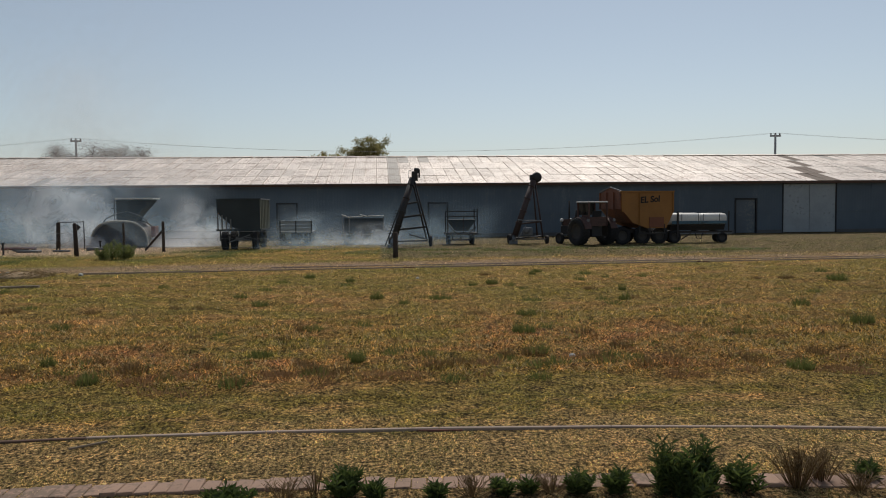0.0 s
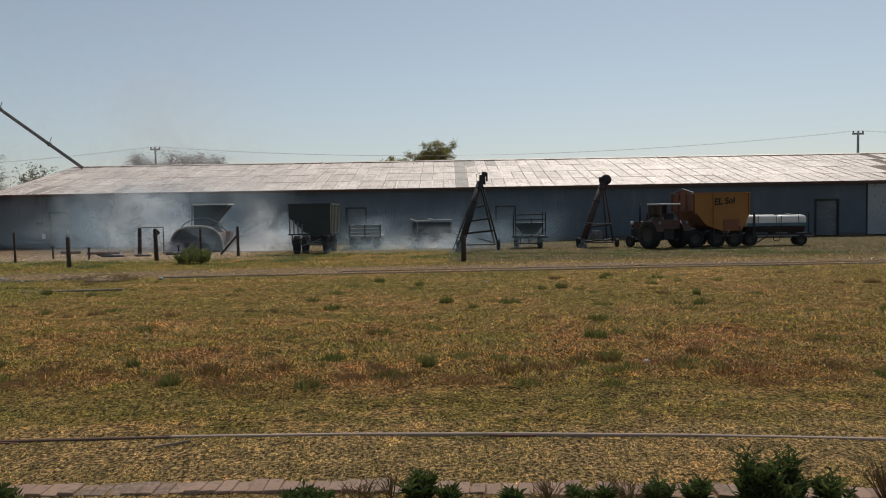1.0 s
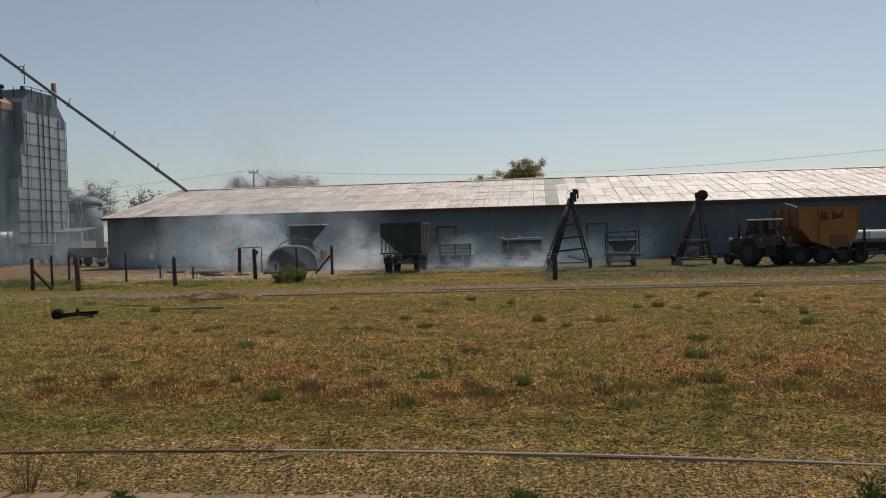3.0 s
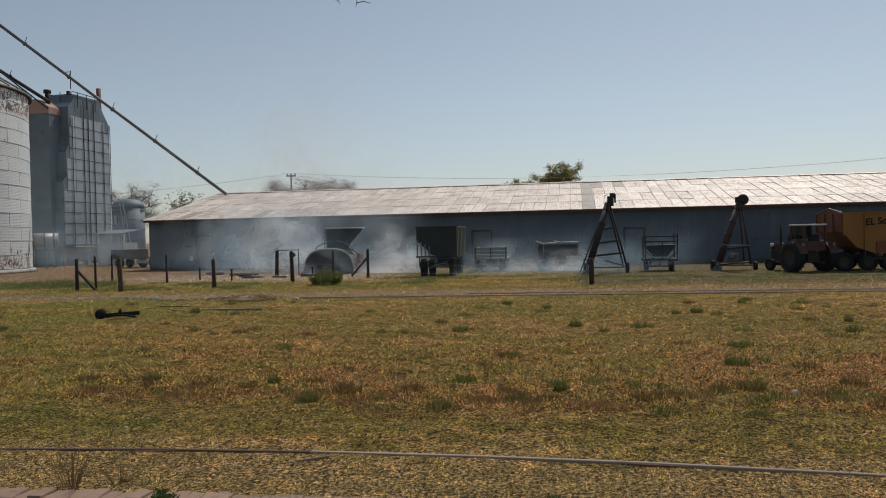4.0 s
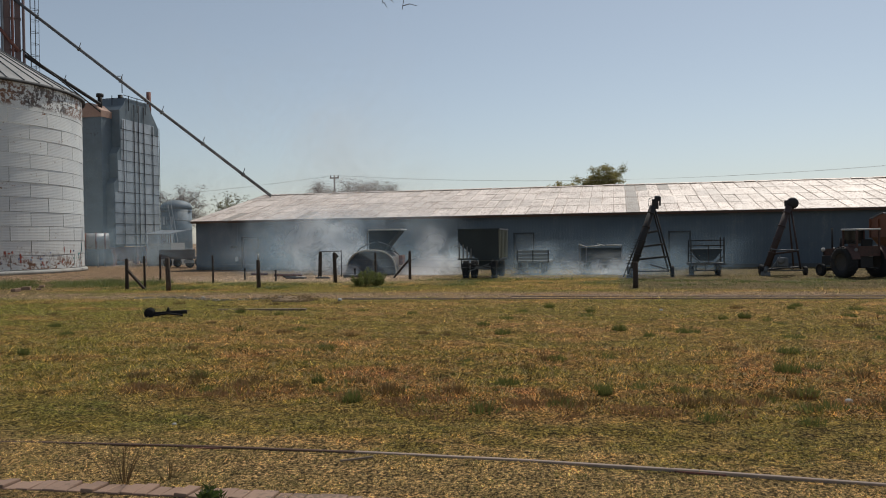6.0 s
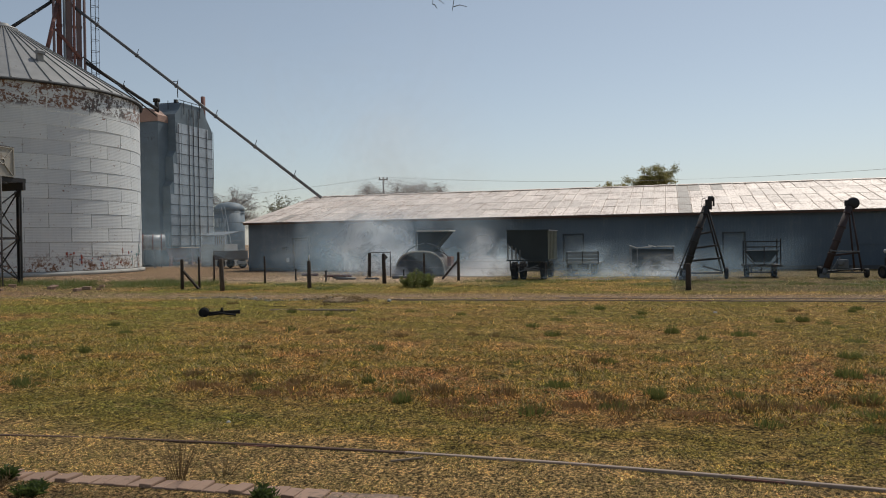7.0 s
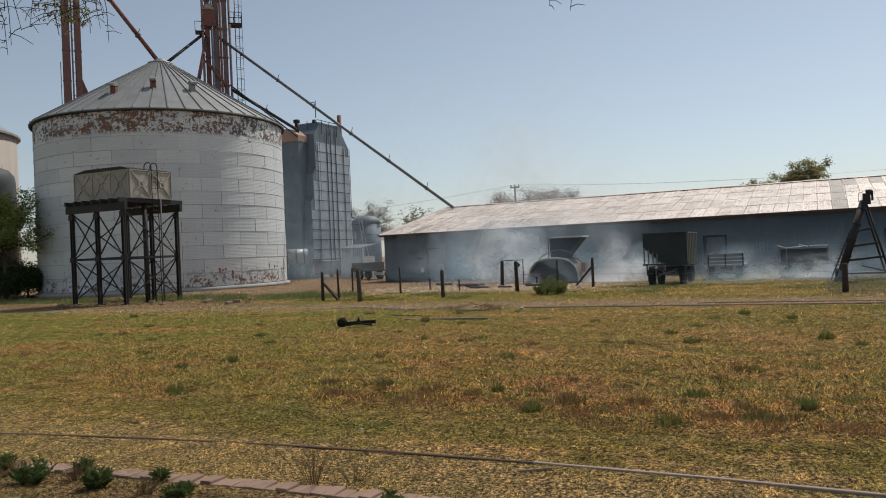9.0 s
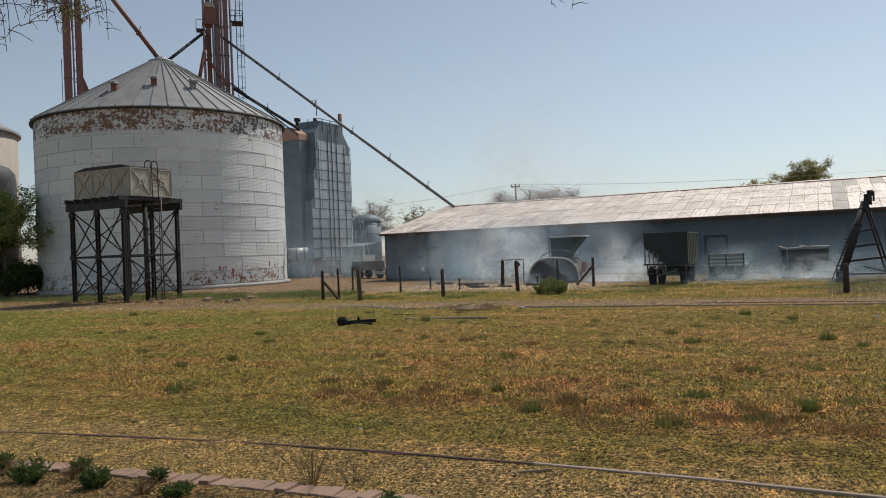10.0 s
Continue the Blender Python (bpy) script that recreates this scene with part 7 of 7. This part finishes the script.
# ---------- drifting smoke from a ground fire ----------
def smoke_material(name, dense, scale, lo, hi, col=(0.74, 0.80, 0.86)):
    """Thin smoke: noise-torn veil that fades out towards the rim of its sheet."""
    m, nt, bsdf = tree_of(name)
    nt.nodes.remove(bsdf)
    tc = nt.nodes.new("ShaderNodeTexCoord")
    sep = nt.nodes.new("ShaderNodeSeparateXYZ")
    nt.links.new(tc.outputs["UV"], sep.inputs[0])
    geo = nt.nodes.new("ShaderNodeNewGeometry")
    n1 = noise_of(nt, geo.outputs["Position"], scale, 6, 0.62)
    n1n = nt.nodes[-1]
    n1n.inputs["Distortion"].default_value = 0.7
    def edge(s, a):
        e = maths(nt, "MULTIPLY", maths(nt, "MULTIPLY", s, maths(nt, "SUBTRACT", 1.0, s)), 4.0)
        return maths(nt, "POWER", e, a)
    u = edge(sep.outputs["X"], 1.1)
    v = ramp(nt, sep.outputs["Y"], 0.25, 1.0, (1, 1, 1, 1), (0, 0, 0, 1))
    vb = ramp(nt, sep.outputs["Y"], 0.0, 0.06)
    a = maths(nt, "MULTIPLY", maths(nt, "MULTIPLY", u, maths(nt, "MULTIPLY", v, vb)), maths(nt, "MULTIPLY", ramp(nt, n1, lo, hi), dense))
    tl = nt.nodes.new("ShaderNodeBsdfTranslucent")
    tl.inputs[0].default_value = (*col, 1)
    df = nt.nodes.new("ShaderNodeBsdfDiffuse")
    df.inputs[0].default_value = (*col, 1)
    mx = nt.nodes.new("ShaderNodeMixShader")
    mx.inputs[0].default_value = 0.5
    nt.links.new(df.outputs[0], mx.inputs[1])
    nt.links.new(tl.outputs[0], mx.inputs[2])
    tp = nt.nodes.new("ShaderNodeBsdfTransparent")
    m2 = nt.nodes.new("ShaderNodeMixShader")
    nt.links.new(a, m2.inputs[0])
    nt.links.new(tp.outputs[0], m2.inputs[1])
    nt.links.new(mx.outputs[0], m2.inputs[2])
    nt.links.new(m2.outputs[0], nt.nodes["Material Output"].inputs["Surface"])
    return m


smoke = thing("smoke", "thin blue-white smoke drifting along the shed front", "smoke", pose(0, 0, 0), kind="stuff")


def veil(x0, x1, z1, y, material, lean=0.0, seed=0):
    """A billowing sheet of smoke from the ground up, swelling in depth."""
    nx_, nz_ = 28, 10
    vs, uv, fs = [], [], []
    for j in range(nz_ + 1):
        for i in range(nx_ + 1):
            u, v = i / nx_, j / nz_
            x = x0 + (x1 - x0) * u + lean * v
            z = 0.02 + z1 * v
            vs.append((x, y + 0.7 * noise.noise(Vector((x * 0.5, z * 0.6, seed * 7.3))) + 0.35 * v, z))
            uv.append((u, v))
    for j in range(nz_):
        for i in range(nx_):
            k = j * (nx_ + 1) + i
            fs.append((k, k + 1, k + nx_ + 2, k + nx_ + 1))
    ob = raw("smoke_veil", vs, fs, material, smoke)
    layer = ob.data.uv_layers.new(name="UVMap")
    for lp in ob.data.loops:
        layer.data[lp.index].uv = uv[lp.vertex_index]
    for poly in ob.data.polygons:
        poly.use_smooth = True
    return ob


HAZE = smoke_material("smoke_haze", 0.78, 0.30, 0.18, 0.70, (0.48, 0.67, 0.80))
THIN = smoke_material("smoke_thin", 0.26, 0.35, 0.22, 0.70, (0.54, 0.70, 0.82))
FRONT = smoke_material("smoke_front_haze", 0.40, 0.35, 0.22, 0.70, (0.54, 0.70, 0.82))
VEIL = smoke_material("smoke_veil", 0.9, 0.45, 0.34, 0.68, (0.66, 0.79, 0.88))
PUFF = smoke_material("smoke_puff", 1.0, 0.9, 0.38, 0.64, (0.93, 0.95, 0.97))
SKYV = smoke_material("smoke_high", 0.42, 0.12, 0.38, 0.75, (0.84, 0.80, 0.77))
PLUME = smoke_material("smoke_plume", 1.0, 0.7, 0.30, 0.56, (0.95, 0.96, 0.98))
veil(-24.5, -9.0, 4.4, 46.3, HAZE, 0, 1)
veil(-30, -20, 3.0, 47.0, THIN, 0, 62)
veil(-16.0, -10.3, 2.9, 40.35, FRONT, -0.4, 63)
veil(-10, 9, 2.8, 46.0, THIN, 0, 31)
veil(-23, -12.0, 4.2, 44.4, VEIL, -1.2, 2)
veil(-20, -13.0, 4.0, 45.1, PUFF, -1.0, 14)
veil(-20.5, -14.2, 3.9, 43.6, PLUME, -0.8, 51)
veil(-23, -14.0, 2.6, 39.7, FRONT, -1.0, 12)
veil(-12.2, -7.6, 3.4, 43.4, VEIL, -0.9, 3)
veil(-11.2, -8.9, 2.9, 42.6, PLUME, -0.6, 21)
veil(-12.0, -7.2, 0.85, 40.4, PLUME, 0.4, 22)
veil(-11.5, -7.6, 1.1, 41.2, PUFF, 0.3, 5)
veil(-11.9, -7.3, 1.25, 39.7, PLUME, 0.5, 71)
veil(-18.5, -12.2, 0.75, 40.2, PUFF, 0.3, 15)
veil(-6.4, -2.0, 0.6, 40.6, PUFF, 0.4, 16)
veil(-6.6, -2.0, 1.9, 42.8, VEIL, 0.5, 61)
veil(-2.8, 1.4, 1.15, 40.6, PUFF, 0.2, 7)
veil(-1.6, 1.4, 0.85, 39.9, PLUME, 0.3, 23)
veil(-7.0, 6.5, 1.9, 43.9, THIN, 0.8, 6)
veil(-8.0, 4.5, 0.65, 36.6, FRONT, 0.3, 9)
veil(1.2, 6.5, 2.2, 43.3, FRONT, 1.0, 10)
veil(-13.0, 6.5, 1.5, 38.6, FRONT, 0.4, 33)
veil(-3.5, 2.5, 1.3, 39.5, PUFF, 0.3, 34)
veil(-46.5, -29.8, 11.0, 55.6, THIN, -1.5, 41)
veil(-44.5, -31.0, 3.4, 54.4, FRONT, -1.0, 42)
veil(-30, -8.0, 19.0, 47.2, SKYV, -4.0, 11)
